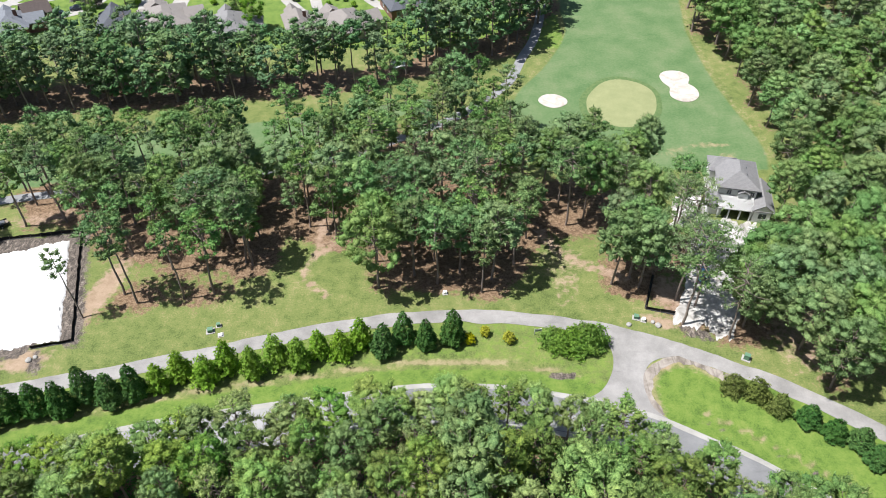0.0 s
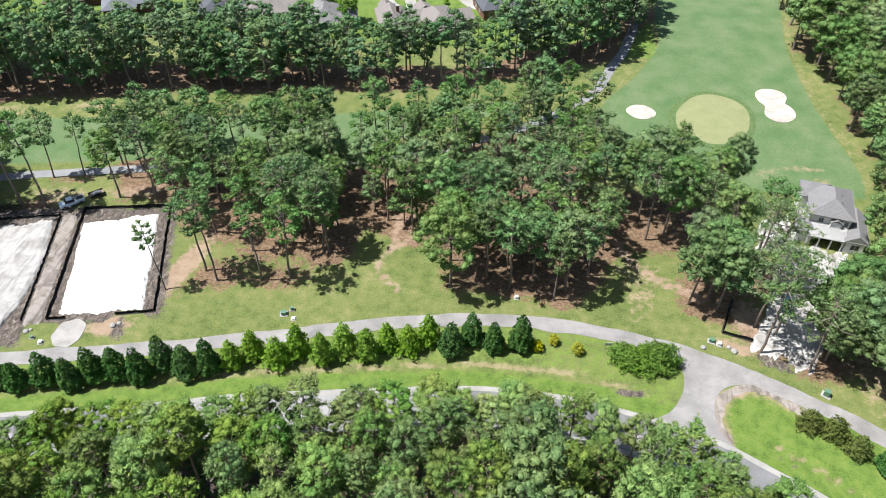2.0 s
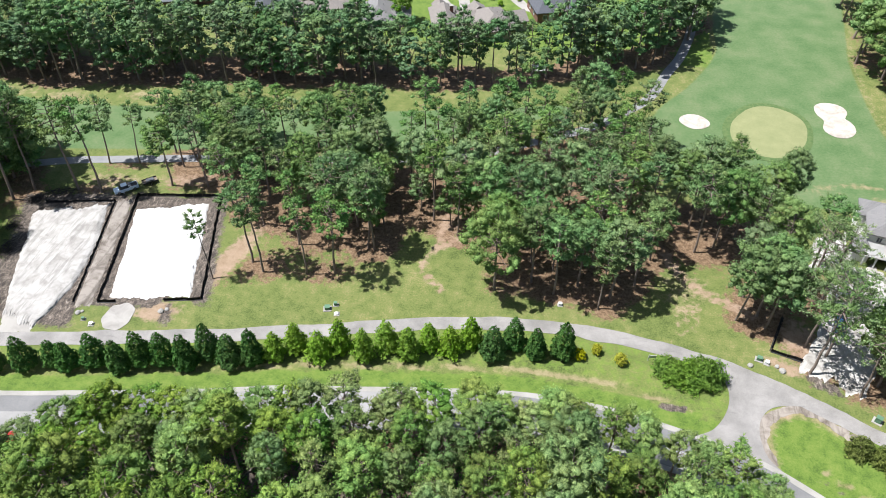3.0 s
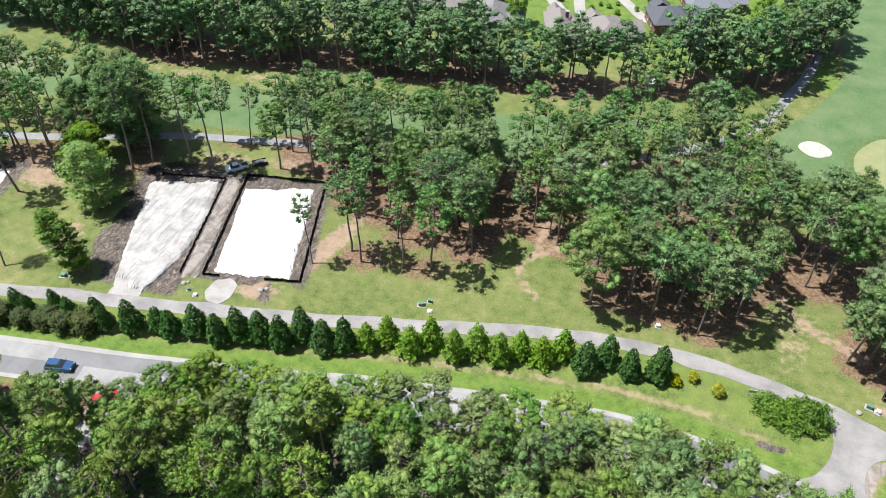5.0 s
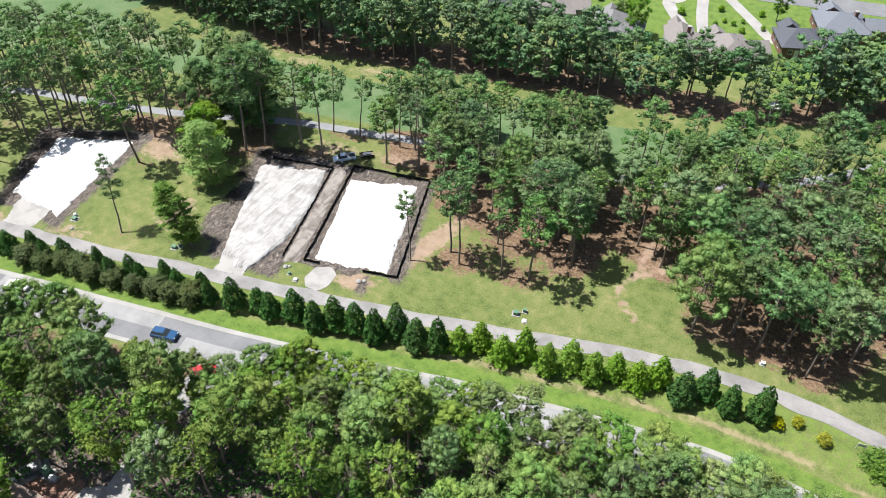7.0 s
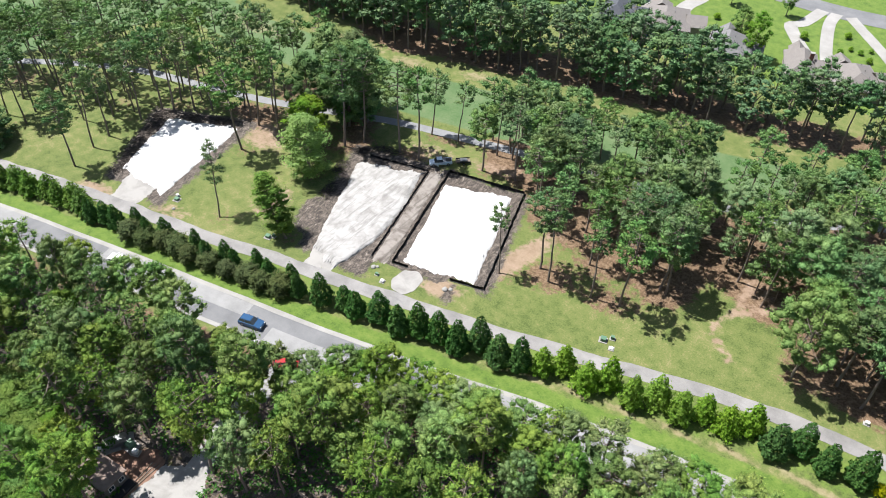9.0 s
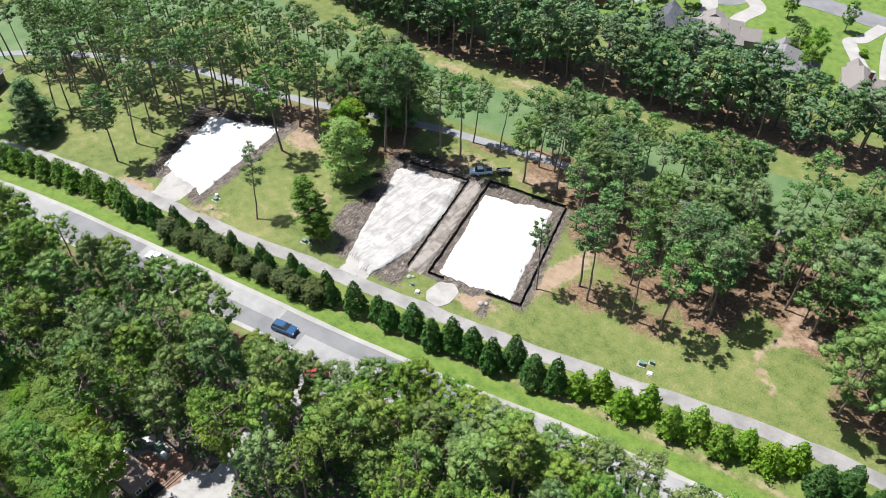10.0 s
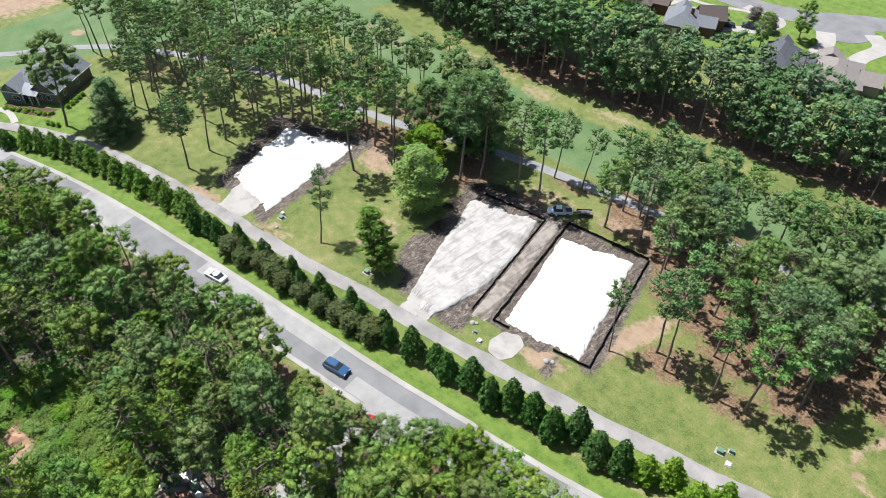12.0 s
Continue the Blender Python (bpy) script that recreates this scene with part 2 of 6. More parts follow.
def spline(points, step=1.0):
    """A smooth line through points, sampled about every step metres."""
    p = np.array(points, float)
    p = np.vstack([2 * p[0] - p[1], p, 2 * p[-1] - p[-2]])
    out = []
    for i in range(1, len(p) - 2):
        n = max(2, int(np.linalg.norm(p[i + 1] - p[i]) / step))
        t = np.linspace(0, 1, n, endpoint=False)[:, None]
        a, b, c, d = p[i - 1:i + 3]
        out.append(0.5 * (2 * b + (c - a) * t + (2 * a - 5 * b + 4 * c - d) * t ** 2 + (3 * b - a - 3 * c + d) * t ** 3))
    return np.vstack(out + [p[-2:-1]])


def normals_of(line):
    d = np.gradient(line, axis=0)
    d /= np.linalg.norm(d, axis=1)[:, None]
    return np.stack([-d[:, 1], d[:, 0]], 1)


def ribbon(line, left, right, top, depth=0.12, wobble=0.0, seed=0):
    """A slab along a line between two lateral offsets (left is positive), with sides."""
    r = np.random.default_rng(seed)
    nn = normals_of(line)
    n = len(line)
    la, ra = np.full(n, left, float), np.full(n, right, float)
    if wobble:
        k = np.ones(3) / 3
        la += wobble * np.convolve(r.normal(size=n + 2), k, "valid")
        ra += wobble * np.convolve(r.normal(size=n + 2), k, "valid")
    rings = [line + nn * la[:, None], line + nn * la[:, None], line + nn * ra[:, None], line + nn * ra[:, None]]
    zs = [top - depth, top, top, top - depth]
    v = np.concatenate([np.column_stack([q, np.full(n, z)]) for q, z in zip(rings, zs)])
    i = np.arange(n - 1)
    f = np.concatenate([np.stack([k * n + i, (k + 1) * n + i, (k + 1) * n + i + 1, k * n + i + 1], 1) for k in range(3)])
    caps = np.array([[0, n, 2 * n, 3 * n][::-1], [n - 1, 2 * n - 1, 3 * n - 1, 4 * n - 1]])
    return v, [f, caps]


def between(line, x0, x1):
    return line[(line[:, 0] >= x0) & (line[:, 0] <= x1)]


def lobed(corners, height, seed, edge=0.35, cells=56, bulge=0.0, fray=0.0):
    """A low mound over a four-cornered plot, with a ragged outline and sloping sides."""
    r = np.random.default_rng(seed)
    c = np.array(corners, float)
    ph = r.uniform(0, 6.28, 12)
    u = np.linspace(-0.06, 1.06, cells)
    U, W = np.meshgrid(u, u, indexing="ij")
    wob = lambda s, o: edge * sum(np.sin(s * f + ph[(k + o) % 12]) / (1 + 0.5 * k) for k, f in enumerate((9, 17, 31, 53, 83)))
    size = (np.linalg.norm(c[1] - c[0]) + np.linalg.norm(c[3] - c[0])) / 2
    U2 = 0.5 + (U - 0.5) * (1 + (wob(W * 1.0, 0) * np.where(U < 0.5, 1, -1) * np.abs(U - 0.5) * 2) / size)
    W2 = 0.5 + (W - 0.5) * (1 + (wob(U * 1.0, 5) * np.where(W < 0.5, 1, -1) * np.abs(W - 0.5) * 2) / size)
    P = ((1 - U2) * (1 - W2))[..., None] * c[0] + (U2 * (1 - W2))[..., None] * c[1] + (U2 * W2)[..., None] * c[2] + ((1 - U2) * W2)[..., None] * c[3]
    P[..., 0] += bulge * (1 - U) * np.sin(np.pi * np.clip(W, 0, 1) ** 0.8)
    d = np.minimum.reduce([U + 0.06, 1.06 - U, W + 0.06, 1.06 - W]) * size
    P += fray * r.normal(size=P.shape) * (d < 1.0)[..., None]
    z = height * np.clip(d / 1.6, 0, 1) ** 0.6 - min(0.03, 0.25 * height)
    z += min(0.06, 0.3 * height) * np.sin(P[..., 0] * 0.9 + ph[1]) * np.sin(P[..., 1] * 0.7 + ph[2]) * (d > 1.2)
    z[d <= 0.01] = -0.05
    v = np.concatenate([P, z[..., None]], -1).reshape(-1, 3)
    a, b = np.meshgrid(np.arange(cells - 1), np.arange(cells - 1), indexing="ij")
    q = (a * cells + b).ravel()
    return v, [np.stack([q, q + cells, q + cells + 1, q + 1], 1)]


def rounded_patch(cx, cy, radii, turn, top, depth=0.2, n=72, rim=0.5, dish=0.0):
    """A smooth closed patch whose radius is given at even angles; dish lowers its middle."""
    th = np.linspace(0, 2 * np.pi, n, endpoint=False)
    k = np.array(list(radii) + [radii[0]], float)
    f = th / (2 * np.pi) * len(radii)
    i = f.astype(int)
    t = f - i
    kk = np.array(radii, float)
    m = len(kk)
    a, b, c, d = kk[(i - 1) % m], kk[i % m], kk[(i + 1) % m], kk[(i + 2) % m]
    rad = 0.5 * (2 * b + (c - a) * t + (2 * a - 5 * b + 4 * c - d) * t ** 2 + (3 * b - a - 3 * c + d) * t ** 3)
    rings, zs = [], []
    for q, z in ((1.0, top - depth), (1.0, top), (0.9, top - dish * 0.4), (0.6, top - dish), (0.2, top - dish * 1.1)):
        ang = th + radians(turn)
        rings.append(np.column_stack([cx + np.cos(ang) * rad * q, cy + np.sin(ang) * rad * q, np.full(n, z)]))
    v = np.concatenate(rings)
    j = np.arange(n)
    f = np.concatenate([np.stack([r * n + j, r * n + (j + 1) % n, (r + 1) * n + (j + 1) % n, (r + 1) * n + j], 1) for r in range(4)])
    return v, [f, (4 * n + j)[None, :]]


# ---- plan ----
ROAD_NORTH = spline([(-330, -45), (-270, -4), (-228, 17), (-208, 27.2), (-191.3, 33.8), (-174.1, 39.3), (-156.9, 43.6), (-139.4, 47.0), (-123.8, 50.0), (-109, 52.6), (-95.6, 55.0),
                     (-83.3, 57.2), (-71.9, 59.6), (-60, 62.1), (-52, 64.0), (-43.5, 66.1), (-30.8, 68.4), (-20, 70.3), (-6.8, 72.3), (1.5, 72.7), (12, 72.1), (25.5, 69.4), (33.8, 66.7),
                     (41.8, 62.4), (46.7, 59.8), (54, 54.6), (75, 38), (120, 0), (160, -40)], 1.5)
LANE_MID = spline([(-330, -38), (-262, 0), (-230, 18.5), (-203.8, 36.6), (-192, 43.5), (-177.2, 49.5), (-164, 52.6), (-152, 55.2), (-134.6, 58.5), (-118.4, 61.4), (-104.8, 64.5), (-91.8, 66.9),
                   (-78, 69.9), (-66, 72.6), (-50, 76.5), (-38, 79.8), (-30, 82.1), (-20, 84.8), (-10, 86.7), (0.7, 87.7), (5.7, 87.8), (10.6, 87.5), (15.5, 86.9), (20.4, 86.1), (28, 84.6),
                   (35, 82.2), (41, 79.9), (46.5, 77.3), (50.3, 75.4), (55, 73), (69, 63.4), (90, 46), (130, 12)], 1.5)
CART_MID = spline([(-290, 10), (-255, 25), (-241, 47), (-227.4, 68.1), (-210, 81.5), (-185.5, 94.2), (-159, 100.6), (-140.5, 105.8), (-115, 115.2), (-96, 119.8),
                   (-80.5, 123.1), (-58, 127), (-38, 131), (-24, 135), (-12, 142), (0.9, 150.3), (10, 159), (17, 168.3), (21.5, 181), (26, 193), (30, 215), (31, 250)], 1.5)
STRIP_NORTH = spline([(-330, 150), (-206, 143), (-182, 140), (-142, 142), (-121, 142), (-90, 147), (-61, 150.5), (-36, 156), (-10, 163), (20, 172)], 3)
STRIP_SOUTH = spline([(-330, 110), (-240, 118), (-209, 122), (-183, 121), (-150, 120), (-125, 119), (-94, 124), (-66, 129), (-40, 136), (-20, 146), (0, 160), (20, 172)], 3)
FAIR_WEST = spline([(128, 22), (136, 21), (151, 17), (163, 19), (176, 27), (195, 35), (215, 35.5), (260, 40), (330, 45)], 3)
FAIR_EAST = spline([(128, 72), (136, 74), (144, 74), (157, 72), (170, 70.5), (195, 70), (215, 72.5), (260, 78), (330, 84)], 3)



def dist_line(X, Y, line):
    """Distance of many places from a sampled line."""
    out = np.full(X.shape, 1e9)
    for x, y in line[::2]:
        np.minimum(out, (X - x) ** 2 + (Y - y) ** 2, out)
    return np.sqrt(out)


# ---- where the trees stand: x, y, height, lean of the top in x and y ----
CLEARING_PINES = [(-64.9, 87.2, 16, -1.0, 1.6), (-59.2, 93, 19, -0.7, 0.5), (-56.2, 90.9, 20.5, -0.6, 0.4), (-42.5, 93.2, 19.5, 0.6, 0.3), (-36.8, 100.8, 19, -0.3, 0),
                  (-47.9, 92.0, 18, 0, 0), (-12, 94.8, 20, -0.4, -0.2), (25.2, 112.5, 21, -1, 0.6), (-120.7, 66.9, 17.5, -1.6, 3.6), (-134.9, 86.2, 22, 0.1, -0.3),
                  (-160.5, 59.7, 19.5, 0.1, 1.3), (-163.4, 66.6, 20, 0.5, 1.5), (-164.3, 71.4, 19, 0.6, 1.0), (-195.3, 46.5, 24, 0.3, 2.0)]
FENCE_PINES = [(-99.3, 106.9, 23, 0.4, 0.7), (-104.6, 106.8, 22.5, 0.2, 0.6), (-102.9, 116.8, 17, 1.0, 1.2), (-96.2, 118.2, 16, 1.0, 1.0), (-85.8, 118.8, 19, 0.7, 1.1),
               (-82.1, 119.5, 19, 0.8, 1.0), (-131, 94.6, 24, 0.9, 1.2), (-113.9, 104.9, 24, 0.5, 0.9), (-116.4, 101.1, 25, 0.7, 1.0)]
WEST_PINES = [(-163.2, 86.1, 21.5, 0.3, 0.9), (-160.3, 87.3, 22, 1.2, 1.2), (-163.8, 80.3, 21, 0.8, 0.7), (-162.7, 91.6, 20.5, 0.9, 1.1), (-156.5, 90.7, 22, 0.7, 1.4),
              (-151.5, 97.4, 20, -0.5, -0.6), (-158.8, 95, 19.5, 1.0, 0.9), (-147.8, 99.1, 21, 0.9, 1.2), (-139, 95.4, 23, 1.2, 1.4), (-143.5, 97, 22, 0.4, 0.5),
              (-195.8, 68.7, 20, 0.9, 1.6), (-192.3, 62.5, 20, 1.0, 1.6), (-203.8, 81.8, 17, -0.2, 0.1), (-207, 87, 16, 0.4, 0.5), (-215.7, 77.7, 15, 0.2, 0.5)]
WEST_CROWNS = [(-213, 67.5), (-204.8, 69.6), (-188, 67.2), (-184.9, 62.9), (-193.7, 75.2), (-193.9, 81.4), (-184.7, 78.6), (-194.5, 89.7), (-177.9, 86), (-187.7, 97),
               (-167.8, 89), (-201.5, 73.2), (-170.5, 77.2), (-175, 72), (-181, 92), (-172, 96), (-178, 100), (-168, 101.5), (-200, 92), (-206, 99), (-219, 90), (-226, 98), (-214, 101)]
GROVE_WEST = [(-52, 99.5), (-38.3, 101.5), (-63.2, 112.8), (-70.9, 119.6), (-75, 117.3), (-54.5, 113.2), (-59.7, 122.3), (-50.3, 108.1), (-50.1, 116.7), (-52.7, 125.7),
              (-47.1, 123.8), (-44.4, 113.9), (-39.9, 120.1), (-35, 126.2), (-31.7, 119), (-36.9, 109), (-28.4, 119.4), (-89.9, 123.3), (-85.4, 112.1), (-83.8, 121.5),
              (-77.5, 113.4), (-68, 106), (-61, 104), (-57, 107.5), (-46, 103), (-42, 107), (-66, 124), (-70, 111), (-44, 127.5), (-79, 126.5)]
GROVE_EAST = [(-22.2, 128.5), (-19.9, 120.8), (-15.1, 119.1), (-11.9, 130.7), (-8.3, 141.5), (-5.3, 119.7), (-3.2, 140.4), (-0.4, 135.9), (4.1, 141.9), (10.7, 141.6),
              (9.2, 133.4), (14.6, 129), (10.8, 123), (-0.2, 120.8), (-8.6, 115.3), (-16, 110.2), (-9.9, 107.9), (-6, 111), (-0.3, 112.2), (3.8, 115.3), (7.3, 118.5),
              (11.6, 118.1), (15.9, 116.6), (6.8, 111.2), (5.6, 104.4), (-5.9, 103.2), (-1.7, 101.9), (-5.4, 98), (-1.1, 95.8), (3.2, 98.7), (9.2, 96.9), (13.7, 100.8),
              (7.2, 93.6), (-3, 127), (3, 128), (-14, 125), (-26, 124), (7, 125.5), (-6, 133), (17, 123), (-1.4, 148.6), (7.4, 152.1), (13.8, 147.5), (3.0, 150.6)]
LOT_TREES = [(21.1, 122.5), (25.6, 125.9), (30.5, 124.3), (24.4, 118.3), (29, 114.5), (33.5, 118.9), (39, 120.8), (42, 123.6), (36, 111.5), (33.6, 101.7), (31.7, 95.7),
             (35.5, 97.4), (39.3, 106.9), (47, 110.5), (36.6, 94.8)]
THIN_PINES = [(42.8, 85.8, 22, 0.8, 1.2), (42.8, 91.5, 20, 0.2, 0.8), (50.2, 82.4, 19, -0.8, 1.4), (43.0, 100.7, 21, 0.4, 0.6), (47.6, 103.5, 19, -0.4, 0.2), (46.2, 90.2, 20, 0.2, 0.9)]
EAST_TREES = [(54.6, 89.5), (59.3, 95.3), (68.1, 101.4), (64.4, 93.5), (61.7, 80.0), (68.8, 84.6), (71.9, 89.5), (69.0, 113.6), (78.7, 102.7), (70.7, 95.3), (68.8, 77.6), (53.4, 85.2),
              (75.3, 110.5), (77.3, 94.7), (64, 72), (58.6, 87.4), (82.7, 113.3), (75.4, 118.1), (74, 126.7), (82.1, 128.7), (91, 133), (76.7, 137.4), (76.2, 157.2), (77.5, 171.4), (80, 164.4),
              (83.5, 159.9), (88.6, 151.9), (97.7, 151.9), (77.3, 181.6), (77.6, 147.9), (92.8, 174.4), (100.4, 168.4), (84, 88), (77, 75), (88, 102), (72.5, 64), (80, 58), (91, 70)]
BROADLEAF = [(-130, 113.5, 21), (-127.8, 102.7, 19), (-121, 107.9, 22), (-118.8, 111.8, 21), (-125, 116, 20), (-115.6, 88.4, 14.9), (-104.9, 70.4, 14.5), (-184.5, 54, 14), (-187, 56.5, 12), (-182.2, 52.8, 11.5),
             (-122.5, 96.5, 13), (-68, 119, 17), (-73.5, 123, 16)]


def scatter(x0, x1, y0, y1, gap, inside, seed, avoid=()):
    """Places at least gap metres apart that satisfy inside(x, y)."""
    r = np.random.default_rng(seed)
    cell = {}
    out = []
    tries = int((x1 - x0) * (y1 - y0) / gap ** 2 * 14)
    for p in avoid:
        cell.setdefault((int(p[0] // gap), int(p[1] // gap)), []).append(p)
    for x, y in r.uniform((x0, y0), (x1, y1), (tries, 2)):
        if not inside(x, y):
            continue
        i, j = int(x // gap), int(y // gap)
        if any((x - q[0]) ** 2 + (y - q[1]) ** 2 < gap * gap for a in (-1, 0, 1) for b in (-1, 0, 1) for q in cell.get((i + a, j + b), ())):
            continue
        cell.setdefault((i, j), []).append((x, y))
        out.append((round(float(x), 2), round(float(y), 2)))
    return out


def at_x(line, x):
    return float(np.interp(x, line[:, 0], line[:, 1]))


NORTH_FRONT = spline([(-250, 148), (-160, 147), (-127.7, 146), (-100, 153), (-82, 156.5), (-48, 161), (-25, 166), (1, 175), (13, 181), (24, 192), (34, 212)], 3)


def south_inside(x, y):
    """South of the road, as deep as the wood can be seen."""
    edge = at_x(ROAD_NORTH, x) - float(np.interp(x, [-155, -132, -100, -92, -68, -56, 10, 30], [12.9, 12.7, 11.9, 14.9, 10.6, 9.9, 10.2, 11.4]))
    deep = 33.0 if x > -62 else (33.0 + (x + 62) * 0.86 if x > -106 else -5.0 - (x + 106) * 0.30)
    lot = -92.5 < x < -75.5 and 15.5 < y < 24.5
    track = abs(x + 80.5) < 3 and 20 < y < 45
    apron = -93 < x < -66 and y > at_x(ROAD_NORTH, x) - (16.0 if -89 < x < -75 else 12.8)
    glade = ((x + 111) / 17.5) ** 2 + ((y - 11) / 9.0) ** 2 < 1
    return deep < y < edge and not (lot or glade or track or apron)


def north_inside(x, y):
    front = at_x(NORTH_FRONT, x)
    if -52 < x < -12 and math.sin(x * 1.9 + y * 2.7) > 0.4:
        return False
    if x > -12 and math.sin(x * 1.3 + y * 2.1) > 0.45:
        return False
    return front < y < front + float(np.interp(x, [-225, -60, -50, -14, -2, 24, 34], [20, 15, 9, 8, 11, 17, 12]))


def east_inside(x, y):
    near = np.interp(y, [60, 80, 100, 130, 150, 200, 260], [86, 84, 78, 75, 72, 71.5, 76])
    return near < x < 71 + (y - 52) * 0.42 and not (60 < x < 76 and 108 < y < 132)


rr = np.random.default_rng(61)
ROADSIDE = [(round(float(x + dx), 2), round(at_x(ROAD_NORTH, x + dx) - float(back), 2)) for x, dx, back in zip(np.arange(-63.5, 29, 4.3), rr.normal(0, 0.9, 40), rr.uniform(8.9, 10.4, 40))]
ROADSIDE += [(-69.8, 49.0), (-66.4, 50.4)]
SOUTH_WOOD = ROADSIDE + scatter(-235, 80, -62, 63, 4.95, south_inside, 3, ROADSIDE)
NORTH_WOOD = scatter(-225, 33, 143, 226, 4.3, north_inside, 5)
EAST_WOOD = scatter(70, 150, 50, 240, 6.9, east_inside, 6, EAST_TREES)
PATH_PINES = scatter(-226, -138, 66, 124, 4.3, lambda x, y: -19 < y - at_x(CART_MID, x) < 11 and abs(y - at_x(CART_MID, x)) > 2.6 and not (-164 < x < -136 and y < 93),
                     8, [(t[0], t[1]) for t in WEST_PINES + WEST_CROWNS + BROADLEAF])
def grove_inside(x, y):
    """The gaps inside the grove between the lawn and the cart path."""
    low = float(np.interp(x, [-88, -70, -56, -44, -36, -28, -20, -10, 18], [114, 108, 101, 99, 104, 112, 106, 100, 99]))
    c = at_x(CART_MID, x)
    return low < y < c + 6.5 and abs(y - c) > 2.4 and not (x > 9 and y > 131)


GROVE_FILL = scatter(-92, 19, 96, 152, 5.7, grove_inside, 9, GROVE_WEST + GROVE_EAST + [(t[0], t[1]) for t in CLEARING_PINES + FENCE_PINES + BROADLEAF])
YOUNG_PINES = scatter(-58, 16, 93, 138, 3.1, grove_inside, 21, GROVE_WEST + GROVE_EAST + GROVE_FILL)[::3]
ALL_TREES = GROVE_FILL + YOUNG_PINES + PATH_PINES + [(t[0], t[1]) for t in THIN_PINES + CLEARING_PINES + FENCE_PINES + WEST_PINES + WEST_CROWNS + GROVE_WEST + GROVE_EAST + LOT_TREES + EAST_TREES + BROADLEAF] + SOUTH_WOOD + NORTH_WOOD + EAST_WOOD


# ---- ground ----
def axis(lo, hi, step, far):
    inner = np.arange(lo, hi + step / 2, step)
    out = step * 1.6 ** np.arange(1, 30)
    out = np.cumsum(out)
    out = out[out < far]
    return np.concatenate([lo - out[::-1], inner, hi + out])


gx, gy = axis(-262, 130, 1.5, 4000), axis(-20, 262, 1.5, 4000)
X, Y = np.meshgrid(gx, gy, indexing="ij")
road_n = np.interp(X, ROAD_NORTH[:, 0], ROAD_NORTH[:, 1])
lane_y = np.interp(X, LANE_MID[:, 0], LANE_MID[:, 1])
verge = (Y > road_n - 1) & (Y < lane_y + 1)
near_ditch = np.exp(-((Y - road_n - 4.6) / 1.3) ** 2) * (X > -215) * (X < 120) * (1 / (1 + np.exp((np.abs(X - 32) - 9) * -1.2)))
Z = -0.42 * near_ditch


def rect_dist(c):
    """Signed distance from a convex four-cornered plot, positive outside."""
    c = np.array(c, float)
    area = sum(c[i][0] * c[(i + 1) % 4][1] - c[(i + 1) % 4][0] * c[i][1] for i in range(4))
    sgn = 1 if area > 0 else -1
    d = np.full(X.shape, -1e9)
    for i in range(4):
        a, b = c[i], c[(i + 1) % 4]
        e = (b - a) / np.linalg.norm(b - a)
        d = np.maximum(d, sgn * ((X - a[0]) * e[1] - (Y - a[1]) * e[0]))
    return d


def blob(cx, cy, rx, ry, turn=0.0):
    c, s = math.cos(radians(turn)), math.sin(radians(turn))
    u, w = (X - cx) * c + (Y - cy) * s, -(X - cx) * s + (Y - cy) * c
    return np.exp(-((u / rx) ** 2 + (w / ry) ** 2) ** 1.5)


PLOT_FENCED = [(-64.9, 81.8), (-83.3, 77.5), (-90.9, 107.4), (-73.4, 110.6)]
PLOT_OPEN = [(-88.2, 73.5), (-99.5, 73), (-110.5, 101), (-94.8, 104.4)]
PLOT_WEST = [(-136.5, 63.5), (-149.5, 62.5), (-162, 85), (-141.5, 93)]

straw = np.zeros(X.shape)
inner = (X > -265) & (X < 150) & (Y > -60) & (Y < 265)
for x, y in ALL_TREES:
    i0, i1 = np.searchsorted(gx, (x - 11, x + 11))
    j0, j1 = np.searchsorted(gy, (y - 11, y + 11))
    d2 = (X[i0:i1, j0:j1] - x - 0.8) ** 2 + (Y[i0:i1, j0:j1] - y) ** 2
    straw[i0:i1, j0:j1] += (0.34 if x < -150 else 0.85) * np.exp(-d2 / 20.0)
straw = np.clip(straw, 0, 1.5) - 0.42
lush = np.where(verge, np.where(Y < road_n + 3.2, 1.0, 0.5), 0.0)
lush = np.maximum(lush, blob(-209, 41, 17, 12))
lush = np.maximum(lush, np.where((X > -220) & (X < 34) & (Y > 186), 0.75, 0))
strip_n = np.interp(X, STRIP_NORTH[:, 0], STRIP_NORTH[:, 1])
strip_s = np.interp(X, STRIP_SOUTH[:, 0], STRIP_SOUTH[:, 1])
inset = np.minimum(strip_n - 4 - Y, Y - strip_s)
fair_w = np.interp(Y, FAIR_WEST[:, 0], FAIR_WEST[:, 1])
fair_e = np.interp(Y, FAIR_EAST[:, 0], FAIR_EAST[:, 1])
inset2 = np.where(Y > 129, np.minimum(np.minimum(X - fair_w, fair_e - X), (Y - 131) * 0.8), -20)
west_field = np.minimum(-226 - X + 0.4 * (Y - 60), X + 256)
inset = np.maximum(inset, np.where(Y > 40, west_field, -20))
fairway = 1 / (1 + np.exp(-np.maximum(np.where(X < 22, inset, -20), inset2).clip(-60, 60) / 1.2))
edge = np.where((X < 18) & (X > -330), np.exp(-((Y - strip_n + 0.5) / 2.6) ** 2), 0) * 0.34
edge = np.maximum(edge, 0.55 * np.exp(-((X - fair_e - 1.0) / 2.2) ** 2) * (Y > 134))
edge = np.maximum(edge, 0.45 * np.exp(-((X - fair_w + 1) / 3) ** 2) * (Y > 160))
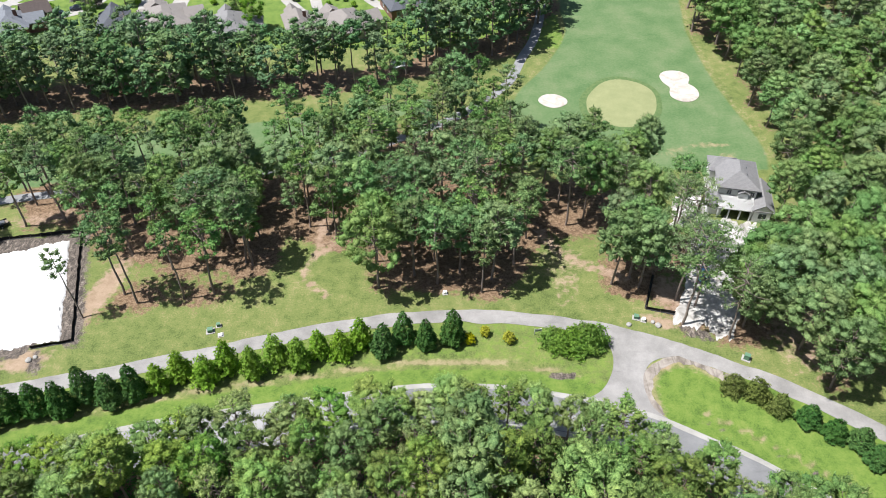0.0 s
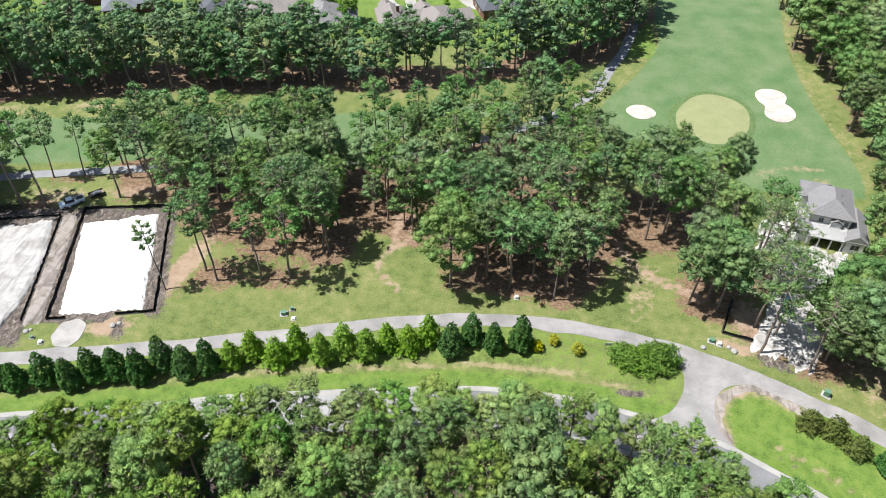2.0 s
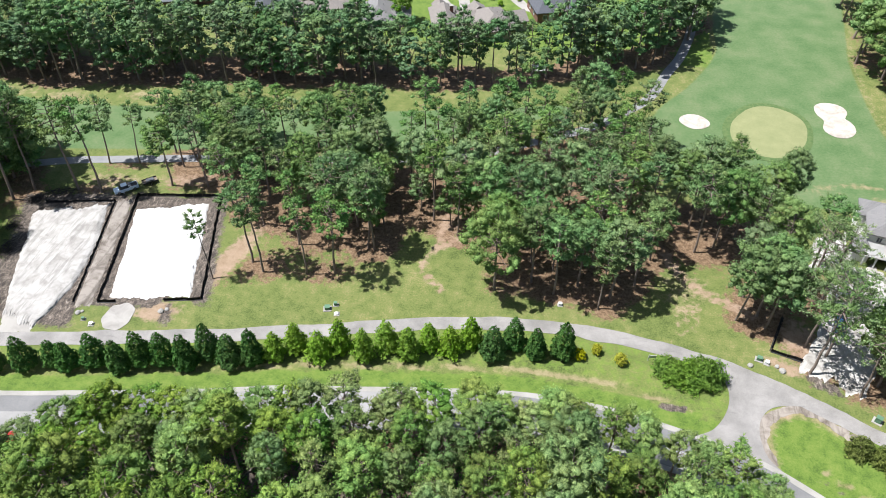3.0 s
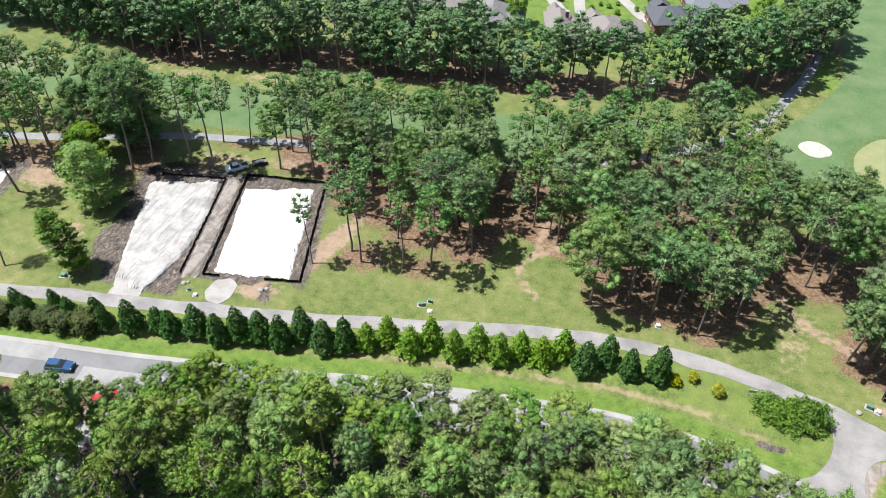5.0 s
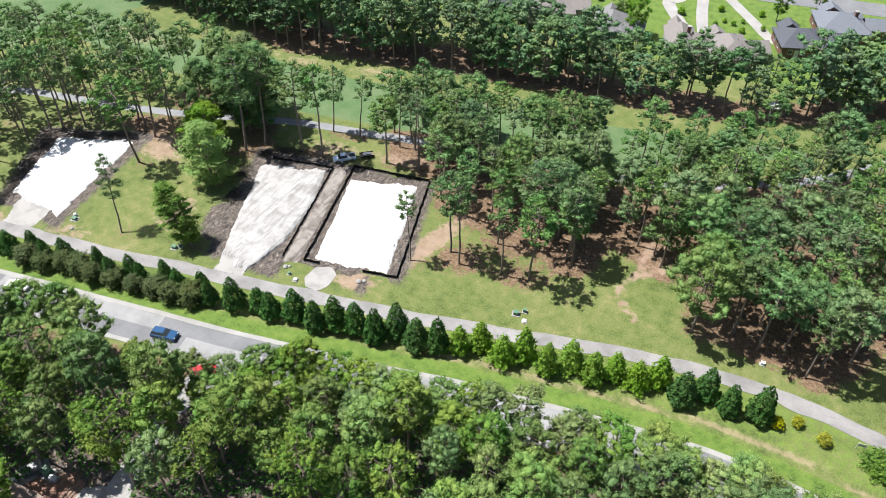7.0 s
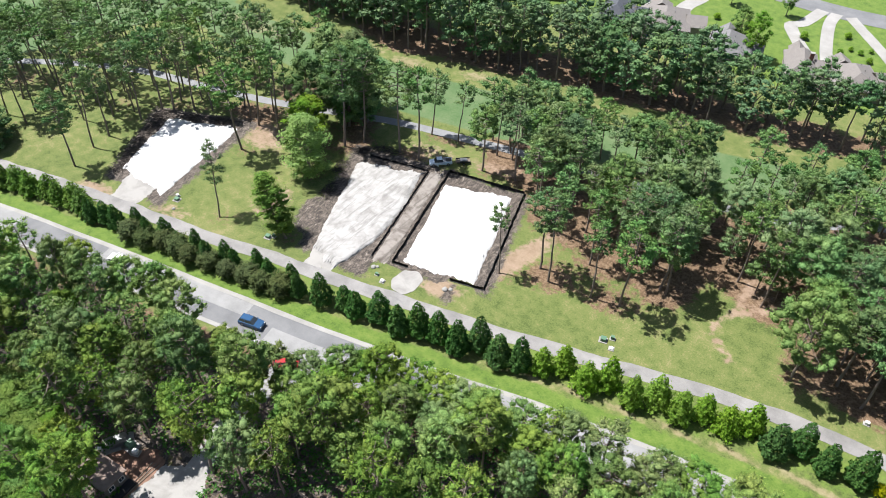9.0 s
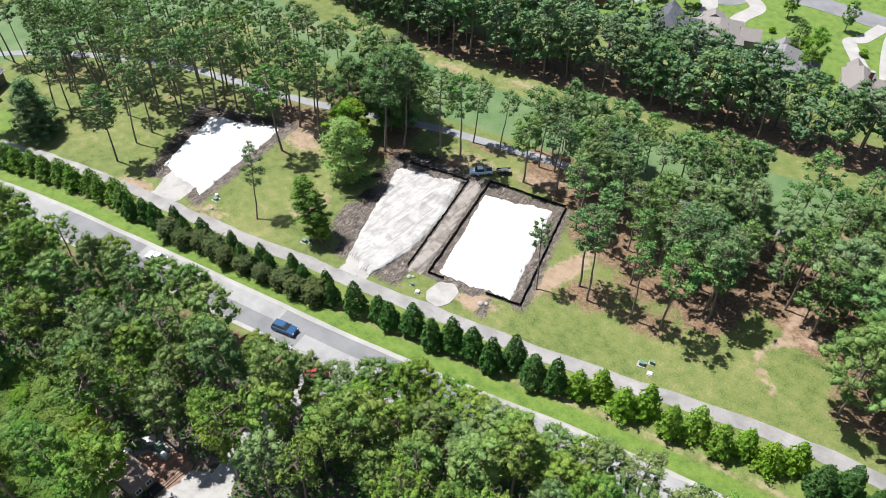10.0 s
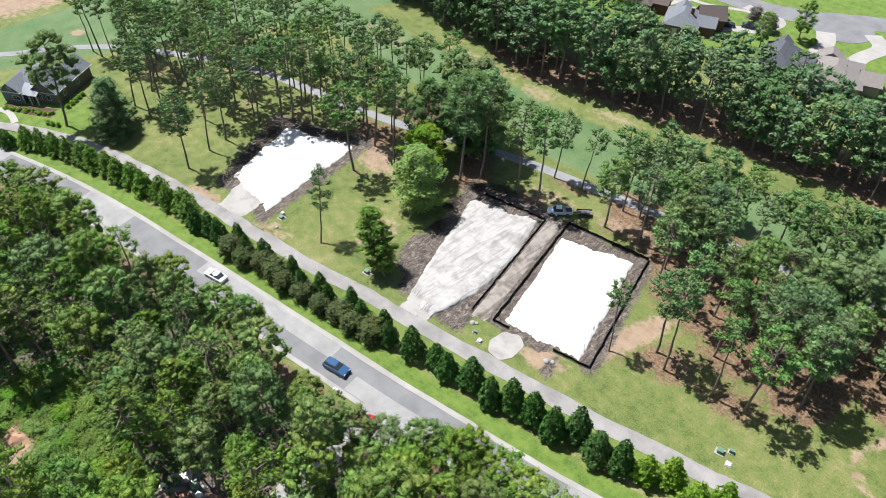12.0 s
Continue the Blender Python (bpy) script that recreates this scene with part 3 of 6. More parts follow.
dry = np.maximum.reduce([edge, 0.7 * blob(-178, 131, 16, 5, -5), 0.75 * blob(-150, 140, 18, 4, 3), 0.9 * blob(-128, 140, 7, 3.5, 5), 0.8 * blob(-108, 145, 8, 3, 15), 0.5 * blob(48, 137, 20, 3), 0.8 * blob(62, 140.5, 7, 1.6), 0.7 * blob(54, 139, 4, 0.8, 8), 0.8 * blob(65, 136, 3, 2), 0.45 * blob(-272, 70, 14, 40), 0.45 * blob(-239, 68, 2.5, 2), 0.62 * blob(22, 101, 5, 12, 10)])
behind = np.interp(X, NORTH_FRONT[:, 0], NORTH_FRONT[:, 1])
straw = np.where((Y > behind + 13) & (X < 40), straw - 0.55, straw)
in_wood = (Y < road_n - 9.5) & (X < 90)
straw, lush = np.where(in_wood, 0.75, straw), np.where(in_wood, 0.5, lush)
glade = ((X + 111) / 18) ** 2 + ((Y - 11) / 10) ** 2 < 1
straw, lush = np.where(glade, -0.2, straw), np.where(glade, 1.0, lush)
straw = np.where(verge, -0.2, straw)
straw = np.where(fairway > 0.6, np.minimum(straw, 0.12), straw)
trail_1 = spline([(-26, 116), (-25, 110), (-25, 104), (-26.5, 98), (-24, 94.5), (-21, 92.4)], 0.7)
trail_2 = spline([(-24.7, 103.6), (-20, 108), (-15.6, 112.6)], 0.7)
trail_3 = spline([(19.7, 110.4), (22.5, 105.4), (25.5, 102.2), (30, 99.8), (35, 96.8)], 0.7)
TRAILS = np.maximum.reduce([0.85 * np.exp(-(dist_line(X, Y, q) / w) ** 2) for q, w in ((trail_1, 1.1), (trail_2, 1.3), (trail_3, 1.4))])
RIM = spline([(34.6, 66.6), (34.1, 69.6), (34.1, 72.4), (35.4, 75.2), (38, 77.0), (40.6, 77.7), (43.2, 76.7), (46, 74.9), (49, 73.2)], 0.5)
rim_far = dist_line(X, Y, RIM)
dry = np.maximum(dry, 0.95 * np.exp(-(rim_far / 1.9) ** 2))
east_island = (X > 34) & (Y > road_n) & (Y < lane_y - 1) & (rim_far > 1.6)
lush = np.where(east_island, 1.3, lush)
dry = np.where(east_island & (rim_far > 3), 0, dry)
straw = straw + 0.5 * blob(-48, 110, 22, 11, 8) + 0.55 * blob(-2, 112, 20, 13) + 0.4 * blob(30, 110, 11, 9)
clay = np.maximum.reduce([0.85 * blob(-272, 70, 13, 40), 0.9 * blob(-238.8, 67.8, 2.6, 2.2), 0.5 * blob(-22, 111, 3.2, 5, 12), 0.42 * blob(24, 97, 3.5, 11, -18), 0.85 * blob(-64, 93, 2.8, 13, -15), TRAILS,
                          0.7 * blob(-134, 93, 8, 6), 0.55 * blob(-98, 111, 9, 4), 0.55 * blob(-82, 114.5, 11, 3, 12), 0.8 * blob(-71.5, 77.5, 5, 3, 12), 0.55 * blob(-131, 62, 7, 3, 10),
                          0.5 * blob(37.5, 76.3, 3.0, 1.4, 20), 0.8 * blob(-150, 57.8, 6, 2, 10), 0.75 * blob(-115.5, 77, 4, 6), 0.8 * blob(39, 86.4, 4.5, 1.8, -22), 0.7 * blob(42, 93, 4, 6),
                          0.9 * blob(-86.5, 19.5, 5, 5), 0.9 * blob(-115.5, 5, 4, 3.5), 0.6 * blob(64, 84, 8, 12)])
d3, d2, d1 = rect_dist(PLOT_FENCED), rect_dist(PLOT_OPEN), rect_dist(PLOT_WEST)
mud_and_shade = np.maximum.reduce([1.15 - np.clip(np.abs(d3 + 1.2), 0, 9) / 4.2, 1.1 - np.clip(d2, 0, 9) / 5.0, 0.95 - np.clip(d1, 0, 9) / 5.5])
mud_and_shade = np.where((d3 < 1) | (d2 < 1), np.maximum(mud_and_shade, 0.62), mud_and_shade)
mud_and_shade -= 0.55 * blob(-82.5, 73.8, 3.2, 3.0) + 0.7 * blob(-69, 80, 3, 4) + 0.6 * blob(-80, 110.5, 10, 2.5, 12) + 0.9 * blob(-144, 60, 6, 3)
mud_and_shade = np.maximum(mud_and_shade, np.maximum(0.9 * blob(-106.5, 79, 3.0, 7, 22), 0.75 * blob(-69.5, 77, 1.4, 4, 10)))
mud_and_shade = np.maximum(mud_and_shade, 0.95 * blob(20, 74.6, 3.0, 1.0, -12))
mud_and_shade = np.maximum(mud_and_shade, 0.62 * np.exp(-(dist_line(X, Y, spline([(38.6, 67.6), (40.3, 66.6), (45.7, 63.0), (50.6, 60.5), (60, 53.2)], 0.7)) / 0.7) ** 2))
# wood floor darkened between the trees: shade put into the ground colour
mud_and_shade = np.where((Y < road_n - 12.5) & (X < 90) & ~glade & (Y > np.interp(X, [-190, -106, -62], [12, -13, 25])), 0.55, mud_and_shade)
mud_and_shade = np.where(verge & (X < 10), 0, mud_and_shade)
mud_and_shade = np.maximum(mud_and_shade, 0.85 * blob(45.0, 83.6, 4.2, 1.5, -24))
lush = np.where(near_ditch > 0.55, 0.35, lush)
lush = np.maximum(lush, 0.9 * blob(-200, 44, 15, 12, 30))
dry = np.maximum(dry, 0.94 / (1 + np.exp(-(X + 62) / 5)) * np.minimum(1, 1.6 * near_ditch) * np.exp(-((Y - road_n - 4.8) / 0.9) ** 2))

n0, n1 = X.shape
V = np.stack([X, Y, Z], -1).reshape(-1, 3)
a, b = np.meshgrid(np.arange(n0 - 1), np.arange(n1 - 1), indexing="ij")
q = (a * n1 + b).ravel()
ground_mesh = np_mesh("ground", V, [np.stack([q, q + n1, q + n1 + 1, q + 1], 1)], [GROUND], smooth=True)
for key, values in (("straw", straw), ("lush", lush), ("fairway", fairway), ("dry", dry), ("clay", clay), ("mud_and_shade", mud_and_shade)):
    layer = ground_mesh.attributes.new(key, "FLOAT", "POINT")
    layer.data.foreach_set("value", np.ascontiguousarray(values, dtype=np.float32).ravel())
ground = tagged(new("ground", ground_mesh), "lawn, mown fairway and pine straw on flat sandy ground", "ground", kind="structure")


# ---- roads and paths ----
def slab(name, made, material, label, category="road", parent=None):
    v, f = made
    me = np_mesh(name, v, f, [material])
    if parent is not None:
        return part(name, me, None, parent, label)
    return tagged(new(name, me), label, category, kind="structure")


road = slab("road", ribbon(ROAD_NORTH, 0.0, -7.8, 0.05), ASPHALT, "two-lane asphalt road with pale patched stretches")
slab("concrete_edge", ribbon(ROAD_NORTH, 0.2, -0.75, 0.075, wobble=0.05, seed=1), CONCRETE, "pale concrete edge strip", parent=road)
slab("concrete_edge", ribbon(ROAD_NORTH, -7.15, -8.0, 0.075, wobble=0.05, seed=2), CONCRETE, "pale concrete edge strip", parent=road)
for x0, x1, l, r in ((-168, -152.8, -0.7, -7.0), (-132.4, -96.4, -0.75, -3.8), (-91, -72, -3.8, -7.0), (-54, -8, -0.75, -3.7), (-62, -2, -3.7, -7.0), (-215, -192, -0.7, -3.7), (14, 30, -3.8, -7.0)):
    slab("patch", ribbon(between(ROAD_NORTH, x0, x1), l, r, 0.068, 0.05), OLD_ASPHALT, "pale resurfaced patch", parent=road)
lane = slab("service_lane", ribbon(LANE_MID, 1.5, -1.5, 0.05, wobble=0.22, seed=3), LANE, "narrow worn grey lane with ragged edges")
west_edge = spline([(23, 69.5), (26.2, 71.5), (28.4, 75), (29.2, 78.5), (28.6, 81.5), (26.5, 84), (22, 86)], 0.6)
east_edge = spline([(38, 64.5), (35.4, 66.4), (33.8, 68.6), (33.3, 72.6), (34.2, 75.6), (36.8, 77.9), (43, 79)], 0.6)
count = 40
pick = lambda e: e[np.linspace(0, len(e) - 1, count).astype(int)]
we, ee = pick(west_edge), pick(east_edge)
jv = np.concatenate([np.column_stack([we, np.full(count, -0.1)]), np.column_stack([we, np.full(count, 0.062)]),
                     np.column_stack([ee, np.full(count, 0.062)]), np.column_stack([ee, np.full(count, -0.1)])])
ji = np.arange(count - 1)
jf = np.concatenate([np.stack([k * count + ji, (k + 1) * count + ji, (k + 1) * count + ji + 1, k * count + ji + 1], 1) for k in range(3)])
slab("eroded_rim", ribbon(RIM, 1.1, -0.7, 0.035, 0.1, 0.35, 8), ERODED, "eroded pale soil rim along the junction's curve", "bare soil")
slab("junction", (jv, [jf]), LANE, "worn pale junction flaring into the road")
slab("cart_path", ribbon(CART_MID, 1.3, -1.3, 0.04, wobble=0.06, seed=4), CART, "grey asphalt cart path", "path")

# ---- golf green and bunkers ----
v, f = rounded_patch(44.8, 158.3, (10.1, 12.4, 12.9, 10.5, 10.7, 12.3, 12.0, 10.4), 0, 0.07, dish=-0.12)
slab("green_collar", (v, f), COLLAR, "darker mown collar round the putting green", "golf green")
v, f = rounded_patch(44.9, 158.3, (8.7, 10.9, 11.4, 9.1, 9.2, 10.8, 10.6, 8.9), 0, 0.12, dish=-0.15)
slab("putting_green", (v, f), TURF, "pale closely mown putting green", "golf green")
v, f = rounded_patch(27.7, 159.4, (3.6, 3.2, 3.2, 3.4, 3.7, 3.2, 3.2, 3.2), -5, 0.09, dish=-0.03)
slab("bunker", (v, f), BUNKER, "small round pale sand bunker", "bunker")
v, f = rounded_patch(61.2, 166.5, (3.4, 3.0, 6.6, 7.8, 7.2, 4.6, 2.9, 3.3, 6.2, 7.6, 6.6, 4.8), 0, 0.09, dish=-0.03)
slab("bunker", (v, f), BUNKER, "large kidney-shaped pale sand bunker", "bunker")

# ---- building plots ----
v, f = lobed([(-68.2, 83.2), (-81.2, 80.2), (-87.9, 102.0), (-75.2, 106.4)], 0.55, 1, 0.27, 72, 0.0, 0.07)
tagged(new("sand_pad", np_mesh("sand_pad", v, f, [WHITE_SAND], smooth=True)), "bright white levelled sand pad inside black fence", "sand pad", kind="structure")
v, f = lobed([(-92.0, 71.0), (-99.0, 73.0), (-108.6, 97.4), (-95.8, 101.6)], 0.5, 2, 0.4, 72, 2.6, 0.08)
tagged(new("sand_pad", np_mesh("sand_pad", v, f, [GREY_SAND], smooth=True)), "pale sand pad with curved wheel tracks", "sand pad", kind="structure")
v, f = lobed([(-137.6, 66), (-151.2, 66.5), (-157.5, 84), (-142.3, 90)], 0.5, 3, 0.36, 72, 0.0, 0.08)
tagged(new("sand_pad", np_mesh("sand_pad", v, f, [WHITE_SAND], smooth=True)), "white sand pad on cleared dark soil", "sand pad", kind="structure")
v, f = lobed([(-84.4, 77.6), (-87.1, 76.9), (-94.0, 104.0), (-91.4, 104.8)], 0.09, 7, 0.25, 40)
slab("washed_strip", (v, f), WASHED, "trodden grey-brown soil with washed-out sand between the fences", "bare soil")
v, f = lobed([(-91.5, 68.6), (-97.2, 67.4), (-98.8, 74.5), (-92.6, 75)], 0.12, 4, 0.3, 24)
slab("apron", (v, f), GRAVEL, "pale sandy apron joining the lane", "driveway")
v, f = lobed([(-138.5, 59.4), (-144.8, 58), (-148.2, 65.2), (-139.4, 67)], 0.12, 5, 0.3, 24)
slab("apron", (v, f), GRAVEL, "pale grey gravel apron joining the lane", "driveway")
v, f = rounded_patch(-77.8, 75.0, (2.5, 2.6, 3.1, 3.2, 3.4, 2.9, 3.1, 2.7, 2.6, 2.9, 2.9, 3.2, 3.1, 3.3, 2.9, 2.7), 0, 0.08)
slab("apron", (v, f), GRAVEL, "pale grey gravel apron joining the lane", "driveway")


def silt_fence(corners, label, height=0.75, sag=0.1, seed=0):
    """Black cloth stapled to stakes along a line; one cloth a run, stakes as parts."""
    r = np.random.default_rng(seed)
    ob = thing("silt_fence", label, "fence", "silt fences")
    for p, q in zip(corners, corners[1:]):
        p, q = Vector((*p, 0)), Vector((*q, 0))
        n = max(2, int((q - p).length / 1.9))
        side = (q - p).normalized().cross(Vector((0, 0, 1)))
        bm = bmesh.new()
        low, high = [], []
        for i in range(2 * n + 1):
            base = p.lerp(q, i / (2 * n)) + side * float(r.normal(0, 0.05))
            h = height - (sag if i % 2 else 0) + float(r.normal(0, 0.03))
            low.append(bm.verts.new(base + Vector((0, 0, -0.05))))
            high.append(bm.verts.new(base + side * float(r.normal(0, 0.05)) + Vector((0, 0, h))))
            if i % 2 == 0:
                part("stake", tube(bmesh.new(), base + side * 0.05 + Vector((0, 0, -0.2)), base + side * 0.05 + Vector((0, 0, height + 0.12)), 0.03, 0.025, 5), BARK, ob)
        for i in range(2 * n):
            bm.faces.new((low[i], low[i + 1], high[i + 1], high[i]))
        bmesh.ops.solidify(bm, geom=bm.faces[:], thickness=0.03)
        part("cloth", bm, FENCE, ob)
        bm = bmesh.new()
        w = 0.22
        verts = [bm.verts.new(p - side * w + Vector((0, 0, 0.0))), bm.verts.new(p + side * w), bm.verts.new(q + side * w), bm.verts.new(q - side * w)]
        top = bm.faces.new(verts)
        e = bmesh.ops.extrude_face_region(bm, geom=[top])
        bmesh.ops.translate(bm, verts=[g for g in e["geom"] if isinstance(g, bmesh.types.BMVert)], vec=(0, 0, 0.05))
        part("skirt", bm, FENCE, ob)
    return ob


silt_fence([(-80.0, 78.2), (-83.3, 77.5), (-90.9, 107.4), (-73.4, 110.6), (-64.9, 81.8), (-71.5, 80.2)], "black cloth silt fence round the sand pad", seed=1)
silt_fence([(-87.7, 76.6), (-94.9, 104.8), (-109, 101.6)], "black cloth silt fence with slumped middle", 0.6, 0.25, 2)
silt_fence([(40.1, 98), (37.0, 89.5), (42.0, 88.1)], "black cloth silt fence beside the driveway", 0.75, 0.1, 3)


# ---- trees ----
def tufts(centres, normals, sizes, r, aspect=0.7, along=None):
    """Small leaf sprays: one pointed triangle each; along gives the way that some of them point."""
    n = len(centres)
    nrm = normals / np.linalg.norm(normals, axis=1)[:, None]
    ref = r.normal(size=(n, 3))
    u = np.cross(nrm, ref)
    asp = np.full((n, 1), aspect)
    if along is not None:
        needle = np.arange(n) % 5 > 0
        u[needle] = along[needle]
        asp[needle] = aspect * 0.42
        nrm[needle] += 0.36 * ref[needle]
    u /= np.linalg.norm(u, axis=1)[:, None]
    w = np.cross(nrm, u)
    w /= np.linalg.norm(w, axis=1)[:, None]
    s = sizes[:, None]
    k = 1 + 0.35 * r.normal(size=(3, n, 1)).clip(-1, 1)
    v = np.stack([centres + u * s * 1.35 * k[0], centres - u * s * 0.6 + w * s * asp * k[1] + nrm * s * 0.15, centres - u * s * 0.6 - w * s * asp * k[2] - nrm * s * 0.15], 1)
    return v.reshape(-1, 3), np.arange(3 * n).reshape(n, 3)


def limb_mesh(lines, sides=5):
    """Tapered branches: each is (points, start radius, end radius)."""
    vs, fs, base = [], [], 0
    for pts, r0, r1, sd in lines:
        pts = np.asarray(pts, float)
        n = len(pts)
        d = np.gradient(pts, axis=0)
        d /= np.linalg.norm(d, axis=1)[:, None]
        ref = np.where(np.abs(d[:, 2:3]) > 0.9, np.array([[1.0, 0, 0]]), np.array([[0, 0, 1.0]]))
        u = np.cross(d, ref)
        u /= np.linalg.norm(u, axis=1)[:, None]
        w = np.cross(d, u)
        rad = np.linspace(r0, r1, n)[:, None, None]
        th = np.linspace(0, 2 * np.pi, sd, endpoint=False)[None, :, None]
        ring = pts[:, None, :] + rad * (np.cos(th) * u[:, None, :] + np.sin(th) * w[:, None, :])
        vs.append(ring.reshape(-1, 3))
        i, j = np.meshgrid(np.arange(n - 1), np.arange(sd), indexing="ij")
        i, j = i.ravel(), j.ravel()
        j2 = (j + 1) % sd
        fs.append(base + np.stack([i * sd + j, i * sd + j2, (i + 1) * sd + j2, (i + 1) * sd + j], 1))
        base += n * sd
    return np.concatenate(vs), np.concatenate(fs)


def puff_core(fine):
    """Corners and faces of a rough opaque lump, added inside a puff for mass and to block light."""
    bm = bmesh.new()
    bmesh.ops.create_icosphere(bm, subdivisions=fine, radius=1.0)
    bm.verts.index_update()
    v = np.array([w.co[:] for w in bm.verts])
    f = np.array([[w.index for w in q.verts] for q in bm.faces])
    bm.free()
    return v, f


PUFF_CORES = {1: puff_core(1), 2: puff_core(2)}


def puff_cloud(puffs, per, size, r, flat=0.68, up=0.6, shell=0.72, needles=False, core=0.74, fine=1):
    """Leaf clumps over uneven puffs; puffs are rows of x, y, z, radius. fine: how finely the close middle of a puff is shaped."""
    puffs = np.array(puffs, float)
    m = len(puffs)
    count = np.maximum(5, (per * puffs[:, 3] ** 1.6).astype(int))
    own = np.repeat(np.arange(m), count)
    n = len(own)
    # each puff is stretched in a way of its own, along a bough
    bough = r.normal(size=(m, 3)) * np.array([1, 1, 0.35])
    bough /= np.linalg.norm(bough, axis=1)[:, None]
    longer = r.uniform(0.15, 0.75, m)[:, None]
    squash = np.column_stack([r.uniform(0.8, 1.1, (m, 2)), flat * r.uniform(0.75, 1.2, m)])
    shape = lambda d, k: (d + bough[k] * longer[k] * (d * bough[k]).sum(-1, keepdims=True)) * squash[k]
    d = r.normal(size=(n, 3))
    d /= np.linalg.norm(d, axis=1)[:, None]
    d[:, 2] = np.where(d[:, 2] < -0.35, -d[:, 2], d[:, 2])
    rad = puffs[own, 3:4] * (shell + (1.12 - shell) * r.uniform(0, 1, n)[:, None] ** 0.8)
    centres = puffs[own, :3] + shape(d, own) * rad
    facing = d + np.array([0, 0, up]) + 0.3 * r.normal(size=(n, 3))
    along = d + np.array([0, 0, 0.5]) + 0.35 * r.normal(size=(n, 3))
    v, f = tufts(centres, facing, size * r.uniform(0.6, 1.4, n), r, 0.7, along if needles else None)
    kv, kf = PUFF_CORES[fine]
    each = np.repeat(np.arange(m), len(kv))
    kd = np.tile(kv, (m, 1)) * r.uniform(0.55, 1.2, (m * len(kv), 1))
    lump = puffs[each, :3] + shape(kd, each) * (core * puffs[each, 3:4])
    faces = kf[None] + (len(v) + len(kv) * np.arange(m))[:, None, None]
    return np.concatenate([v, lump]), np.concatenate([f, faces.reshape(-1, 3)])


def pine_shape(seed, height=20.0, spread=3.6, bare=0.5, limbs=26, per=66, size=0.202, puff=1.0, core=0.6, fine=1):
    """Trunk and crown arrays of one tall pine: bare stem, rounded open crown of needle puffs on limbs."""
    r = np.random.default_rng(seed)
    bend = np.cumsum(r.normal(0, 0.10, (9, 2)), axis=0)
    zs = np.linspace(-0.3, height * 0.96, 9)
    bend -= bend[0]
    stem = np.column_stack([bend, zs])
    axis_at = lambda z: np.array([np.interp(z, zs, bend[:, 0]), np.interp(z, zs, bend[:, 1]), z])
    lines = [(stem, 0.24, 0.06, 7)]
    puffs = []
    for k in range(limbs):
        f = (k + r.uniform(0, 1)) / limbs
        z = height * (bare + (0.97 - bare) * f)
        prof = np.sin(np.pi * min(1.0, 0.16 + 0.84 * f) ** 1.15) ** 0.7
        ln = spread * max(0.22, prof) * r.uniform(0.6, 1.2)
        az = k * 2.4 + r.uniform(-0.5, 0.5)
        start = axis_at(z)
        tip = start + np.array([math.cos(az) * ln, math.sin(az) * ln, ln * r.uniform(0.1, 0.5)])
        midp = (start + tip) / 2 + np.array([0, 0, -0.1 * ln])
        lines.append(([start, midp, tip], 0.055 + 0.012 * ln, 0.02, 4))
        rad = puff * r.uniform(0.55, 0.92)
        puffs.append((*tip, rad))
        side = np.array([-math.sin(az), math.cos(az), 0.25])
        for q in (-1, 1):
            if ln > 1.4 and r.uniform() < 0.62:
                puffs.append((*(midp * 0.45 + tip * 0.55 + side * q * r.uniform(0.5, 1.0) * (0.4 + 0.18 * ln)), rad * r.uniform(0.65, 1.0)))
        if ln > 2.4:
            puffs.append((*(midp + r.normal(0, 0.35, 3) + np.array([0, 0, 0.3])), rad * r.uniform(0.6, 0.85)))
    puffs.append((*axis_at(height * 0.985), 0.7))
    return limb_mesh(lines), puff_cloud(puffs, per, size, r, 0.8, 0.6, 0.5, needles=True, core=core, fine=fine)


def dome_shape(seed, height=19.0, spread=3.5, bare=0.48, n=62, per=84, size=0.172, fine=1, ratio=0.25):
    """A pine with a closed, rounded, uneven dome of needle puffs."""
    r = np.random.default_rng(seed)
    bend = np.cumsum(r.normal(0, 0.10, (9, 2)), axis=0)
    bend -= bend[0]
    zs = np.linspace(-0.3, height * 0.93, 9)
    lines, puffs = [(np.column_stack([bend, zs]), 0.24, 0.06, 7)], []
    mid = height * (bare + (1 - bare) * 0.42)
    up, down = height - mid - 0.7, mid - height * bare
    ph = r.uniform(0, 6.28, 3)
    for k in range(n):
        u = 1 - 1.7 * (k + 0.5) / n
        az = k * 2.39996 + r.uniform(-0.3, 0.3)
        wide = spread * (1 + 0.22 * math.sin(az + ph[0]) + 0.14 * math.sin(2 * az + ph[1]) + 0.1 * math.sin(3 * az + 4 * u + ph[2])) * r.uniform(0.7, 1.08)
        q = math.sqrt(1 - u * u) * wide
        z = mid + (up if u > 0 else down) * u * r.uniform(0.84, 1.1)
        root = np.array([np.interp(z * 0.9, zs, bend[:, 0]), np.interp(z * 0.9, zs, bend[:, 1]), z * 0.9])
        tip = np.array([root[0] + math.cos(az) * q, root[1] + math.sin(az) * q, z])
        if k % 3 == 0:
            lines.append(([root, (root + tip) / 2 - np.array([0, 0, 0.15]), tip], 0.08, 0.02, 4))
        puffs.append((*tip, spread * ratio * r.uniform(0.72, 1.25)))
    return limb_mesh(lines), puff_cloud(puffs, per, size, r, 0.85, 0.5, 0.5, needles=True, core=0.72, fine=fine)


